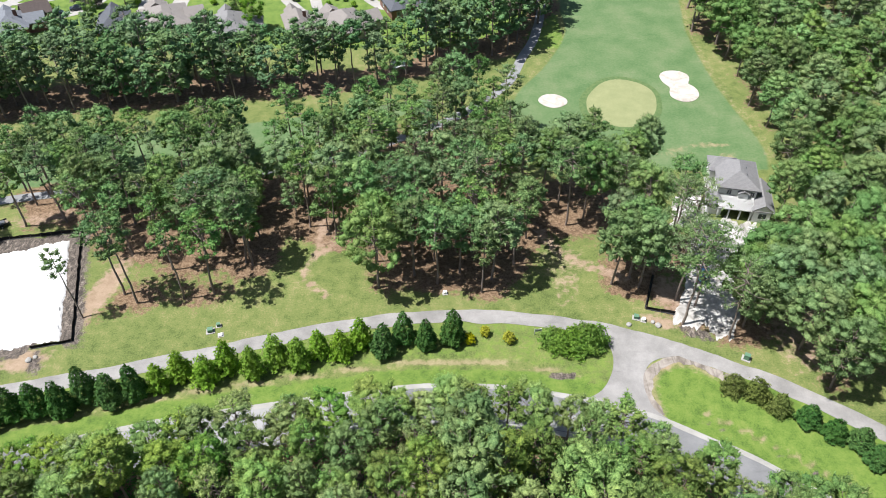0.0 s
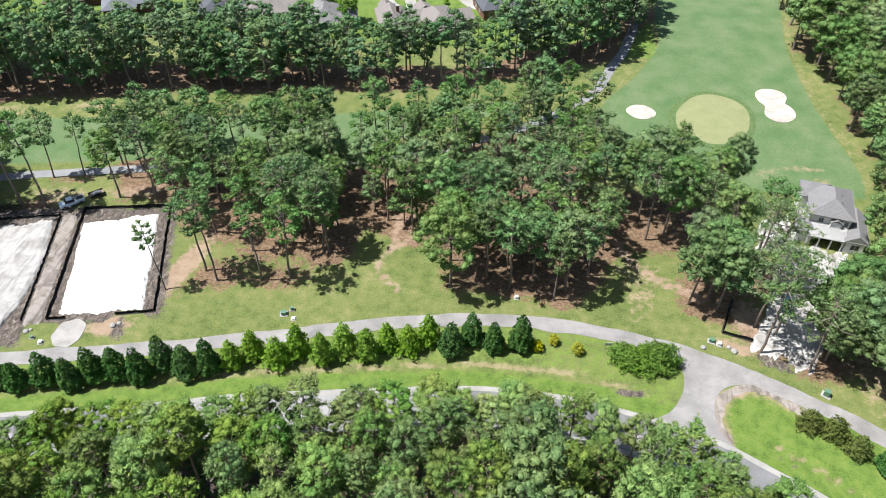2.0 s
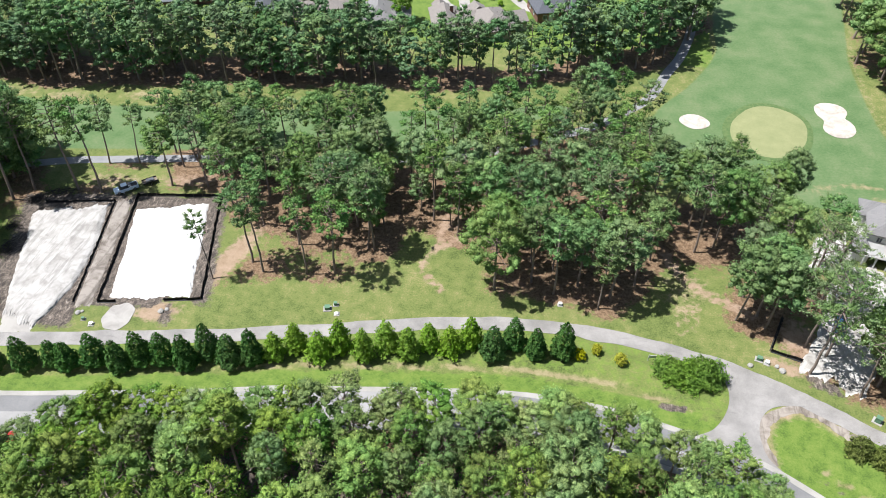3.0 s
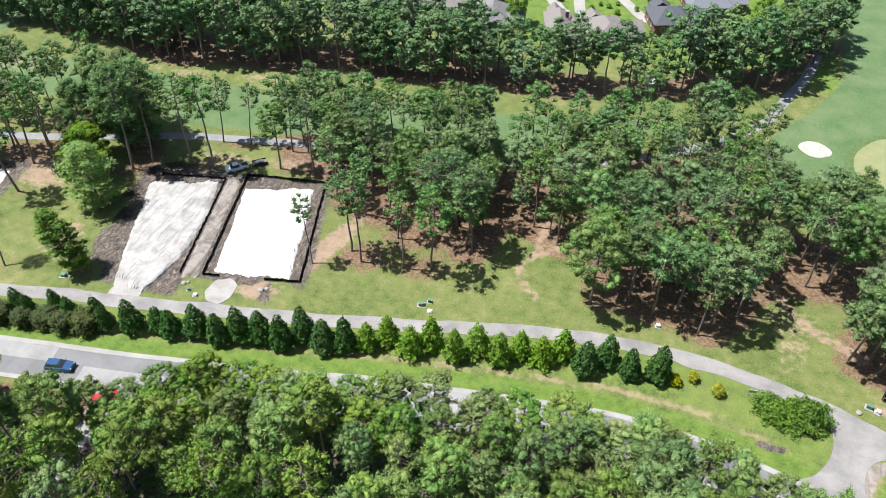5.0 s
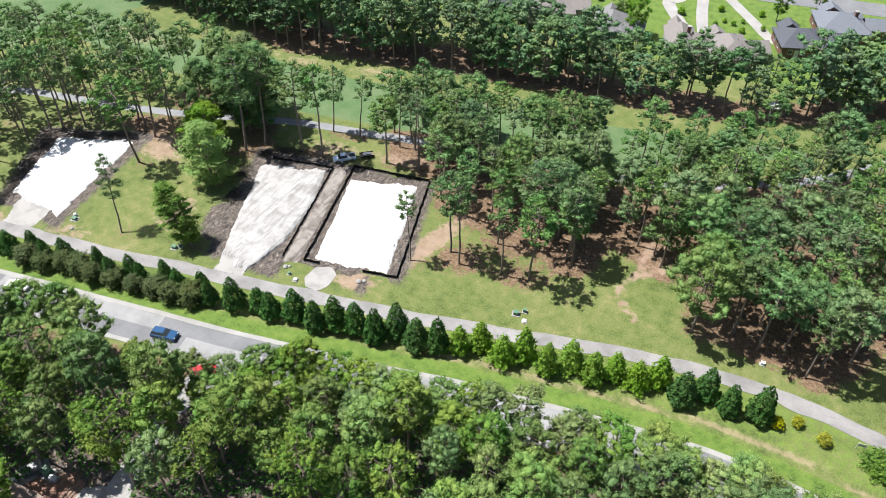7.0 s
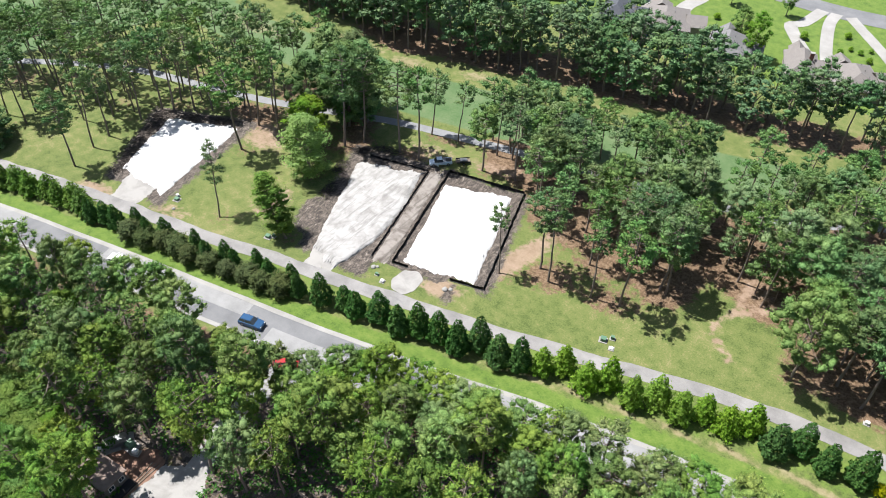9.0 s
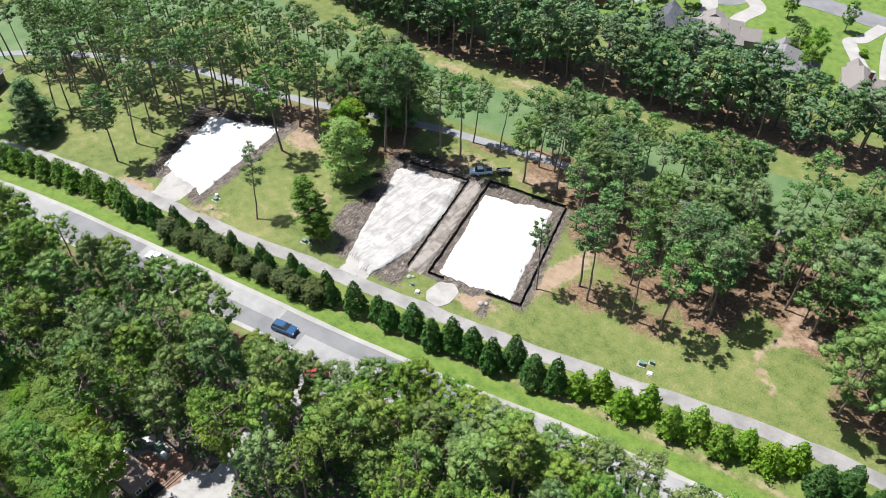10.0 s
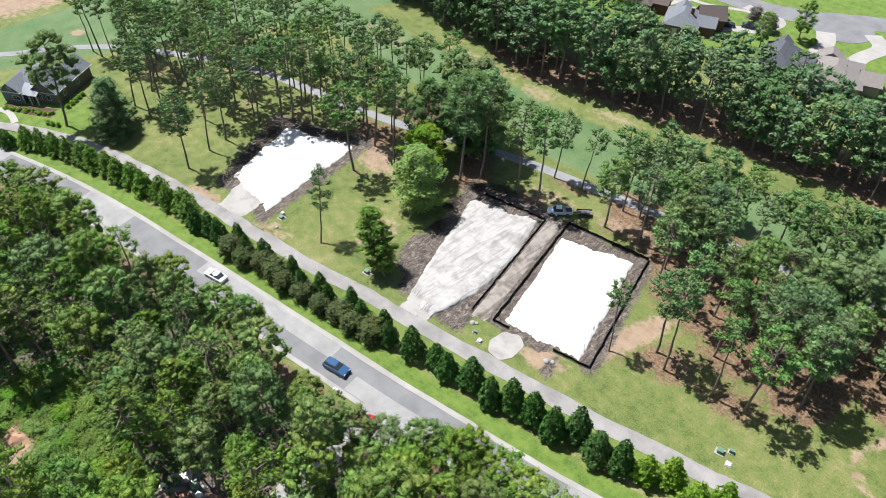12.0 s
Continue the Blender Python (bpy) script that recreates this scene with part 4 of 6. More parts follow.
def broadleaf_shape(seed, height=18.0, spread=4.6, bare=0.25, per=95, size=0.18, blobs=56, pyramid=False, core=0.66, fine=1):
    r = np.random.default_rng(seed)
    stem = np.column_stack([np.cumsum(r.normal(0, 0.1, (7, 2)), axis=0), np.linspace(-0.3, height * 0.8, 7)])
    lines, puffs = [(stem, 0.28, 0.07, 7)], []
    for k in range(blobs):
        f = (k + 0.5) / blobs
        z = height * (bare + (1 - bare) * f)
        rad = spread * (max(0.05, 1 - f) ** 0.75 if pyramid else math.sin(math.pi * (0.12 + 0.83 * f)) ** 0.75)
        az = k * 2.4 + r.uniform(-0.4, 0.4)
        q = rad * r.uniform(0.45, 1.0)
        tip = np.array([math.cos(az) * q, math.sin(az) * q, z]) + r.normal(0, 0.25, 3)
        root = np.array([stem[3][0], stem[3][1], z * 0.72])
        if k % 2 == 0:
            lines.append(([root, (root + tip) / 2, tip], 0.07, 0.02, 4))
        puffs.append((*tip, r.uniform(0.7, 1.3)))
    return limb_mesh(lines), puff_cloud(puffs, per, size, r, 0.8, core=core, fine=fine)


def cone_shape(seed, height=7.0, radius=2.0, n=2200, size=0.21, power=0.62, lumps=0.14, open_=0.0):
    """A conical evergreen clad in leaf sprays to the ground."""
    r = np.random.default_rng(seed)
    z = 0.25 + (height - 0.25) * (1 - np.sqrt(r.uniform(0, 1, n)))
    f = z / height
    az = r.uniform(0, 2 * np.pi, n)
    ph = r.uniform(0, 6.28, 4)
    lump = 1 + lumps * (np.sin(5 * az + 9 * f + ph[0]) + 0.7 * np.sin(9 * az - 14 * f + ph[1]) + 0.6 * np.sin(23 * f + ph[2]))
    rad = radius * np.minimum(1, (0.55 + 3.2 * f)) * np.maximum(0.02, 1 - f) ** power * lump * 1.15 * r.uniform(0.78 - open_, 1.0, n)
    p = np.column_stack([np.cos(az) * rad, np.sin(az) * rad, z])
    nn = np.column_stack([np.cos(az), np.sin(az), np.full(n, 0.55)]) + 0.5 * r.normal(size=(n, 3))
    lines = [(np.array([[0, 0, -0.2], [0, 0, height * 0.5], [0, 0, height * 0.92]]), 0.1, 0.02, 6)]
    return limb_mesh(lines), tufts(p, nn, size * r.uniform(0.7, 1.4, n), r)


def shrub_shape(seed, height=3.5, radius=1.8, puffs=14, per=110, size=0.15):
    r = np.random.default_rng(seed)
    rows, lines = [], []
    for k in range(puffs):
        f = (k + 0.5) / puffs
        az, q = k * 2.4, radius * 0.72 * math.sqrt(r.uniform(0.1, 1)) * (1 - 0.5 * f)
        tip = (math.cos(az) * q, math.sin(az) * q, height * (0.22 + 0.62 * f))
        rows.append((*tip, radius * r.uniform(0.36, 0.52)))
        lines.append((np.array([[0, 0, -0.1], [tip[0] * 0.5, tip[1] * 0.5, tip[2] * 0.5], tip]), 0.05, 0.015, 4))
    return limb_mesh(lines), puff_cloud(rows, per, size, r, 0.95, 0.3)


def meshes(name, shape, leaf_material):
    (tv, tf), (lv, lf) = shape
    return np_mesh(name + "_trunk", tv, [tf], [BARK], smooth=True), np_mesh(name + "_crown", lv, [lf], [leaf_material], smooth=True)


PINE_SHAPES = [pine_shape(20 + k, 20.0, s, b, l) for k, (s, b, l) in enumerate(((3.3, 0.55, 23), (3.6, 0.5, 26), (3.0, 0.6, 19), (3.8, 0.54, 26), (3.3, 0.47, 27), (2.9, 0.62, 16)))]
DOMES = [dome_shape(70 + k, 19.0, s, b) for k, (s, b) in enumerate(((3.5, 0.48), (3.9, 0.45), (3.1, 0.52), (3.6, 0.5)))]
LEAN_SHAPE = pine_shape(60, 20.0, 2.4, 0.42, 22, 110, 0.18, 1.1, core=0.42)
BROAD_SHAPES = [broadleaf_shape(40 + k, 18, s) for k, s in enumerate((4.4, 4.9))]
WOOD_SHAPES = [pine_shape(80 + k, 19.0, s, b, l, 30, 0.26, 1.25, 0.72) for k, (s, b, l) in enumerate(((3.5, 0.5, 20), (3.9, 0.42, 22), (3.3, 0.55, 18)))]
WOOD_LOW = [pine_shape(85 + k, 19.0, 3.2, 0.22, 26, 25, 0.26, 1.25, 0.74) for k in range(2)]
WOOD_BROAD = [broadleaf_shape(90 + k, 16.0, 4.0, 0.2, 24, 0.3, 36) for k in range(2)]
FAR_DOMES = [dome_shape(54 + k, 18.0, s, b, 44, 40, 0.22, 1, 0.3) for k, (s, b) in enumerate(((3.6, 0.4), (4.1, 0.36), (3.2, 0.46)))]
BACK_DOMES = [dome_shape(64 + k, 19.0, s, b, 48, 52, 0.22, 1, 0.28) for k, (s, b) in enumerate(((3.5, 0.46), (3.9, 0.42), (3.2, 0.5)))]
BACK_OPEN = [pine_shape(66, 19.0, 3.7, 0.42, 24, 56, 0.2, 1.05, 0.6)]

PINES = [meshes("pine", s, PINE_LEAF) for s in PINE_SHAPES]
ROAD_PINES = [meshes("dome_pine", s, PINE_LEAF) for s in DOMES]
EDGE_PINES = [meshes("edge_pine", s, ROAD_LEAF) for s in DOMES + PINE_SHAPES[:1]]
FULL_PINES = [meshes("full_pine", dome_shape(76 + k, 17.5, s, b, 74), EAST_LEAF) for k, (s, b) in enumerate(((4.3, 0.3), (4.7, 0.34), (4.0, 0.38)))]
SLIM_PINES = [meshes("slim_pine", pine_shape(30 + k, 20.0, s, b, l), PINE_LEAF) for k, (s, b, l) in enumerate(((3.2, 0.64, 18), (3.5, 0.6, 20), (3.0, 0.68, 15)))]
SPARSE = meshes("thin_pine", LEAN_SHAPE, PINE_LEAF)
LOT_PINES = [meshes("lot_pine", dome_shape(24 + k, 20.0, s, b, 64, 72, 0.178, 1, r), m) for k, (s, b, r, m) in enumerate(((3.7, 0.4, 0.26, SOFT_LEAF), (4.1, 0.36, 0.25, EAST_LEAF), (3.3, 0.44, 0.27, SOFT_LEAF)))]
YOUNG_KINDS = [meshes("young_pine", dome_shape(28 + k, 20.0, s, b, 46, 50, 0.26, 1, 0.28), m) for k, (s, b, m) in enumerate(((3.9, 0.3, SOFT_LEAF), (4.3, 0.26, EAST_LEAF), (3.5, 0.36, SOFT_LEAF), (4.6, 0.34, PINE_LEAF)))]
OPEN_PINES = [meshes("open_pine", pine_shape(61 + k, 20.0, 4.6, 0.42, 24, 72, 0.2, 0.95, core=0.4), SOFT_LEAF) for k in range(2)]
BROADS = [meshes("broadleaf", s, YOUNG_LEAF) for s in BROAD_SHAPES]
PALE_TREE = meshes("pale_broadleaf", broadleaf_shape(48, 18, 4.3, 0.05, 90, 0.17, 84, core=0.6), PALE_LEAF)
LEANING = meshes("narrow_broadleaf", broadleaf_shape(47, 18, 2.7, 0.12, 60, 0.16, 110, core=0.65), YOUNG_LEAF)
PYRAMID = meshes("pyramid_tree", broadleaf_shape(49, 18, 5.6, 0.06, 80, 0.16, 80, True), PINE_LEAF)
BROADS_DARK = [meshes("dark_broadleaf", broadleaf_shape(50 + k, 18, 4.3, 0.1, 80, 0.16, 78, core=0.75), PINE_LEAF) for k in range(2)]


def plant(name, pair, x, y, scale, label, category, group, turn=0.0, lean=(0.0, 0.0), height=20.0):
    """A tree of trunk and crown; lean is the shift of its top in metres."""
    ob = new(name)
    tagged(ob, label, category, group)
    ax = math.degrees(math.atan2(-lean[1], height))
    ay = math.degrees(math.atan2(lean[0], height))
    ob.matrix_basis = pose(x, y, 0, ax, ay, 0) @ pose(0, 0, 0, 0, 0, turn) @ Matrix.Diagonal((*scale, 1))
    for n, me in zip(("trunk", "crown"), pair):
        o = new(n, me)
        o.parent = ob
    return ob


PINE_LABEL = "tall pine with bare trunk and rounded open crown"
for k, (x, y, h, lx, ly) in enumerate(CLEARING_PINES + FENCE_PINES + WEST_PINES):
    thin, broad = k == 8, k == 6
    s = h / (17.5 if broad else 20.0)
    w = s * (0.9 if thin else 0.85 if k == 0 else 1.15 if k == 13 else float(rng.uniform(0.9, 1.1)))
    plant("pine_tree", SPARSE if thin else FULL_PINES[0] if broad else LOT_PINES[2] if k == 13 else PINES[5] if k == 0 else PINES[k % 6], x, y, (w, w, s), "slender pine with thin sparse crown" if thin else PINE_LABEL, "pine tree",
          "pines by the plots", float(rng.uniform(0, 360)), (lx, ly), h)
for places, group in ((WEST_CROWNS, "pines by the cart path"), (PATH_PINES, "pines by the cart path"), (GROVE_WEST, "pines in the grove"), (GROVE_EAST, "pines in the grove"), (GROVE_FILL, "pines in the grove"), (LOT_TREES, "pines beside the white house"), (EAST_TREES, "trees east of the driveway")):
    for k, (x, y) in enumerate(places):
        east, slim = places is EAST_TREES, places in (WEST_CROWNS, PATH_PINES)
        s = float(rng.uniform(0.92, 1.06) if slim else rng.uniform(0.8, 1.0))
        w = s * float(rng.uniform(0.8, 1.08) if slim else rng.uniform(0.95, 1.2))
        kinds = FULL_PINES if east else SLIM_PINES if slim else LOT_PINES + PINES[1:2] if places is LOT_TREES else PINES + ROAD_PINES[:4]
        plant("pine_tree", kinds[int(rng.integers(0, len(kinds)))], x, y, (w, w, s), "full rounded pine on a straw floor beside the driveway" if east else "tall pine in a dense straw-floored grove", "pine tree", group, float(rng.uniform(0, 360)),
              (float(rng.normal(0, 0.5)), float(rng.normal(0, 0.5))))
for k, (x, y) in enumerate(YOUNG_PINES):
    s = float(rng.uniform(0.42, 0.66))
    w = s * float(rng.uniform(0.85, 1.15))
    plant("young_pine", YOUNG_KINDS[k % 4], x, y, (w, w, s), "half-grown pine under taller pines in the grove", "pine tree", "young pines in the grove", 50.0 * k)
for k, (x, y, h, lx, ly) in enumerate(THIN_PINES):
    plant("pine_tree", OPEN_PINES[k % 2], x, y, (h / 20, h / 20, h / 20), "tall pale pine with open layered crown on bare sand", "pine tree", "pines beside the white house", 70.0 * k, (lx, ly), h)
for k, (x, y, h) in enumerate(BROADLEAF):
    s = h / 18.0
    w = s * (1.05 if h > 15 else 1.5)
    pair = BROADS[k % 2] if h < 15 and not 6 <= k <= 9 else BROADS_DARK[k % 2]
    pair = PALE_TREE if k == 5 else LEANING if k == 6 else PYRAMID if 7 <= k <= 9 else pair
    w = s * (1.3 if k == 6 else 1.35) if 6 <= k <= 9 else w
    plant("broadleaf_tree", pair, x, y, (w, w, s), "full green broadleaf tree with low branches" if h < 15 else "tall dark green tree with dense crown", "tree", "broadleaf trees", 60.0 * k,
          (-5.2, 0.8) if k == 6 else (0, 0), h)


def wood(name, places, shapes, leaf, label, seed, low=0.8, high=1.08, wide=1.0):
    """A far or closed wood as one object of joined trees."""
    r = np.random.default_rng(seed)
    vs, tints, kinds, base = [], [], ([], []), 0
    for x, y in places:
        (tv, tf), (lv, lf) = shapes[int(r.integers(0, len(shapes)))]
        s = r.uniform(low, high) * (0.86 if y > 150 and -54 < x < -10 else 1.0)
        w = s * wide * r.uniform(0.9, 1.2)
        c, n = math.cos(a := r.uniform(0, 6.28)), math.sin(a)
        turn = np.array([[c * w, n * w, 0], [-n * w, c * w, 0], [0, 0, s]])
        tints.append(np.full(len(tv) + len(lv), r.uniform(), np.float32))
        for q, g, m in ((tv, tf, 0), (lv, lf, 1)):
            vs.append(q @ turn + np.array([x, y, 0]))
            kinds[m].append(g + base)
            base += len(q)
    stems, leaves = np.concatenate(kinds[0]), np.concatenate(kinds[1])
    me = np_mesh(name, np.concatenate(vs), [stems, leaves], [BARK, leaf], np.concatenate([np.zeros(len(stems)), np.ones(len(leaves))]), smooth=True)
    me.attributes.new("tint", "FLOAT", "POINT").data.foreach_set("value", np.concatenate(tints))
    return tagged(new(name, me), label, "wood", kind="stuff")


south_front = [p for p in SOUTH_WOOD if p[1] > at_x(ROAD_NORTH, p[0]) - 21 and -190 < p[0] < 60]
south_back = [p for p in SOUTH_WOOD if p not in set(south_front)]
for x, y in south_front:
    back = at_x(ROAD_NORTH, x) - y
    s = float(rng.uniform(0.56, 0.74) if back < 11.5 else rng.uniform(0.66, 0.86 if back < 15 else 1.04)) + (0.07 if x < -97 else 0.0)
    s *= 0.76 if -91 < x < -72 else 1.0
    w = float(rng.uniform(0.72, 1.0))
    plant("pine_tree", EDGE_PINES[int(rng.integers(0, 5))], x, y, (w, w, s), "full pine at the edge of a roadside wood", "pine tree", "pines along the road", float(rng.uniform(0, 360)))
wood("roadside_wood", south_back, BACK_DOMES + DOMES[:1] + BACK_OPEN, ROAD_LEAF, "dense closed pine wood along the road", 11, 0.76, 1.16, 0.93)
wood("far_wood", NORTH_WOOD, WOOD_SHAPES + WOOD_LOW * 3 + WOOD_BROAD * 2, HAZE_LEAF, "belt of tall dark pines behind the fairway", 12, 0.85, 1.15, 1.08)
wood("east_wood", EAST_WOOD, FAR_DOMES, EAST_LEAF, "dense green pine wood beside the fairway", 13, 0.7, 1.15, 1.3)

# low growth on the floor of the roadside wood
spots = np.array(scatter(-225, 75, -20, 63, 1.15, lambda x, y: south_inside(x, y - 0.8), 17))
lr = np.random.default_rng(18)
reps = np.repeat(spots, 15, axis=0)
base_h = np.repeat(lr.uniform(0.2, 1.9, len(spots)), 15)
centres = np.column_stack([reps + lr.normal(0, 0.5, reps.shape), base_h * lr.uniform(0.5, 1.0, len(reps))])
lv, lf = tufts(centres, lr.normal(0, 0.45, centres.shape) + np.array([0, 0, 1.0]), lr.uniform(0.16, 0.34, len(reps)), lr)
tagged(new("undergrowth", np_mesh("undergrowth", lv, [lf], [CONE_LEAF])), "leafy undergrowth on the wood's floor", "undergrowth", kind="stuff")

gl = np.array(scatter(-130, -92, 1, 21, 0.55, lambda x, y: ((x + 111) / 18) ** 2 + ((y - 11) / 9.6) ** 2 < 1 and (x + 115.5) ** 2 + (y - 5) ** 2 > 9, 52))
lump = 0.35 + 0.9 * np.abs(np.sin(gl[:, 0] * 0.8 + 1.3 * np.sin(gl[:, 1] * 0.6)) * np.sin(gl[:, 1] * 0.7))
reps = np.repeat(gl, 12, axis=0)
centres = np.column_stack([reps + lr.normal(0, 0.25, reps.shape), np.repeat(lump, 12) * lr.uniform(0.6, 1.1, len(reps))])
lv, lf = tufts(centres, lr.normal(0, 0.45, centres.shape) + np.array([0, 0, 1.0]), lr.uniform(0.10, 0.19, len(reps)), lr)
tagged(new("bramble_carpet", np_mesh("bramble_carpet", lv, [lf], [YOUNG_LEAF])), "bright green creeper covering the glade's floor", "undergrowth", kind="stuff")

# ---- hedge rows between road and lane ----
CONES = [meshes("cone", cone_shape(100 + k, 7.4, r), CONE_LEAF) for k, r in enumerate((2.0, 1.85, 2.15))]
LIMES = [meshes("lime", cone_shape(110 + k, 7.0, r, 1700, 0.23, 0.62, 0.24, 0.25), LIME_LEAF) for k, r in enumerate((1.95, 2.15, 1.8))]
FEATHERY = [meshes("feathery", cone_shape(114 + k, 7.0, r, 1700, 0.23, 0.62, 0.24, 0.25), HEDGE_LEAF) for k, r in enumerate((1.95, 2.15))]
BRONZE = [meshes("bronze", shrub_shape(120 + k, 4.0, 2.3, 16), BROWN_LEAF) for k in range(2)]
GREEN_SHRUB = meshes("green_shrub", shrub_shape(130, 4.6, 2.4, 16), LIME_LEAF)
GOLD = meshes("gold_shrub", shrub_shape(131, 2.2, 1.15, 12, 200, 0.1), GOLD_LEAF)
OLIVE = [meshes("olive_shrub", cone_shape(137, 5.0, 2.1, 1800, 0.2, 0.45, 0.25, 0.25), foliage("olive_leaves", (0.075, 0.105, 0.026), (0.23, 0.275, 0.075), 0.3, 0.03, vary=0.4))]
DARK_EAST = [(1.7, 81.9, 8.6), (-2.9, 80.8, 7.3), (-6.8, 82.2, 7.4), (-10.1, 79.4, 7.8)]
LIME_ROW = [(-14.2, 81.2, 7.0), (-17.3, 78.7, 7.0), (-21.1, 78.9, 6.8), (-24.2, 76.6, 7.6), (-28.3, 77.3, 7.6), (-31.6, 74.6, 8.0), (-36.1, 75.8, 7.8), (-39.0, 73.2, 7.4), (-43.6, 74.2, 7.0), (-46.5, 71.9, 6.6)]
DARK_ROW = [(-50.0, 70.5, 8.4), (-53.5, 69.3, 7.4), (-57.9, 70.2, 8.3), (-60.6, 67.3, 8.2), (-64.8, 67.5, 7.3), (-68.5, 66.5, 8.0), (-71.5, 64.6, 7.2), (-76.1, 65.1, 7.2), (-80.2, 63.3, 6.3), (-83.0, 63.6, 5.8), (-87.4, 62.0, 7.6)]
SMALL_CONES = [(-92.0, 60.6), (-94.7, 62.0), (-99.0, 60.2), (-102.8, 61.0), (-106.3, 58.4), (-109.4, 58.9), (-112.4, 56.7), (-116.5, 57.7), (-123.9, 56.2), (-127.2, 54.4), (-131.3, 55.0), (-135.2, 52.8), (-138.2, 52.4), (-141.1, 50.9)]
BRONZE_ROW = [(-130.2, 52.6), (-126.2, 52.9), (-122.4, 54.6), (-119.2, 55.2), (-115.4, 54.8), (-111, 56.2), (-106.4, 56.4), (-102.4, 57.8), (-98.6, 57.9), (-95.0, 59.2)]
LIME_WEST = [(-145, 51.6), (-148.3, 52.2), (-151.6, 50.4), (-154.9, 50.6), (-159.4, 48.8), (-163.4, 48.4), (-167, 46.8), (-171.1, 46.2), (-174.8, 44.6), (-178.2, 43.8), (-182.2, 42), (-185.9, 40.6), (-189.4, 38.8), (-192.6, 36.9)]
EAST_ROW = [(47.5, 71.4), (51.1, 70.4), (53.8, 67.5), (57.7, 65.4), (60.8, 62.8), (64.3, 61.2), (65.6, 58.2), (69.5, 56), (73, 52.6)]


def hedge(places, pairs, name, label, category, group, base, jitter=0.08, wide=1.0):
    for k, p in enumerate(places):
        h = p[2] if len(p) > 2 else base * float(rng.uniform(0.88, 1.1))
        s = h / base
        w = (0.5 + 0.5 * s) * wide * float(rng.uniform(1 - jitter, 1 + jitter))
        plant(name, pairs[k % len(pairs)], p[0], p[1], (w, w, s), label, category, group, float(rng.uniform(0, 360)))


hedge(DARK_EAST + DARK_ROW, CONES, "evergreen_tree", "dark green conical evergreen in a hedge row", "evergreen", "hedge row", 7.4)
hedge(LIME_ROW, LIMES, "hedge_tree", "bright green conical young tree in a hedge row", "tree", "hedge row", 7.0)
hedge([(x, y, 6.0) for x, y in SMALL_CONES], CONES, "evergreen_tree", "narrow dark conical evergreen among bronze shrubs", "evergreen", "hedge row", 7.4, 0.1, 0.85)
hedge(BRONZE_ROW, BRONZE, "bronze_shrub", "wide bronze-green shrub between conical evergreens", "shrub", "hedge row", 4.0, 0.1, 1.2)
hedge([(x, y, 6.1) for x, y in LIME_WEST], FEATHERY, "hedge_tree", "feathery green young tree in a hedge row", "tree", "hedge row", 7.0, 0.1, 1.15)
hedge([(x, y, 4.2) for x, y in EAST_ROW[:3]], OLIVE, "olive_shrub", "olive-green rounded shrub beside the lane", "shrub", "hedge row", 5.0, 0.1, 0.95)
hedge([(x, y, 4.6) for x, y in EAST_ROW[3:]], CONES, "evergreen_tree", "squat dark green evergreen beside the lane", "evergreen", "hedge row", 7.4, 0.1, 1.1)
hedge([(-196, 33.5, 5.0), (-199.5, 31.5, 5.0), (-203, 29, 5.0), (-207, 27, 5.0), (-211, 24.5, 5.0)], CONES, "evergreen_tree", "dark rounded evergreen at the row's end", "evergreen", "hedge row", 7.4, 0.1, 1.1)
ISLAND = [meshes("island_shrub", cone_shape(134 + k, 5.0, 2.3, 1900, 0.2, 0.5, 0.3, 0.3), ISLAND_LEAF) for k in range(2)]
hedge([(18.9, 81.6, 4.0), (20.3, 80.2, 4.4), (22.0, 80.6, 5.0), (23.4, 79.9, 4.2), (25.3, 80.6, 5.6), (26.4, 81.4, 5.0), (24.2, 82.0, 4.6)], ISLAND, "green_shrub", "large green multi-stemmed shrub on the island", "shrub", "island shrubs", 5.0)
hedge([(7.4, 83.3), (11.5, 81.8), (4.6, 81.6)], [GOLD], "golden_shrub", "small golden yellow rounded shrub", "shrub", "golden shrubs", 2.2)


# ---- houses ----
def shingles(name, colour):
    n = Nodes(name)
    w = n.t.nodes.new("ShaderNodeTexBrick")
    w.inputs["Scale"].default_value = 1.0
    w.inputs["Brick Width"].default_value, w.inputs["Row Height"].default_value = 0.5, 0.22
    w.inputs["Mortar Size"].default_value = 0.02
    w.inputs["Color1"].default_value = (*colour, 1)
    w.inputs["Color2"].default_value = (*(c * 0.78 for c in colour), 1)
    w.inputs["Mortar"].default_value = (*(c * 0.55 for c in colour), 1)
    tc = n.t.nodes.new("ShaderNodeTexCoord")
    n.link(tc.outputs["Object"], w.inputs["Vector"])
    c = n.mix(n.math("MULTIPLY", n.noise(0.5, 4), 0.5), w.outputs["Color"], tuple(v * 0.7 for v in colour))
    return n.done(c, 0.9)


ROOF_GREY = shingles("roof_grey", (0.204, 0.201, 0.204))
ROOF_TAN = shingles("roof_tan", (0.224, 0.204, 0.190))
ROOF_DARK = shingles("roof_dark", (0.088, 0.095, 0.112))
ROOF_SLATE = shingles("roof_slate", (0.165, 0.18, 0.205))
ROOF_BROWN = shingles("roof_brown", (0.109, 0.085, 0.078))
ROOF_METAL = plain("roof_metal", (0.422, 0.449, 0.476), 0.35, 0.6, 0.15)
WALL_WHITE = plain("white_siding", (0.66, 0.66, 0.65), 0.7, 0, 0.12)
WALL_BLUE = plain("blue_siding", (0.109, 0.129, 0.160), 0.7, 0, 0.2)
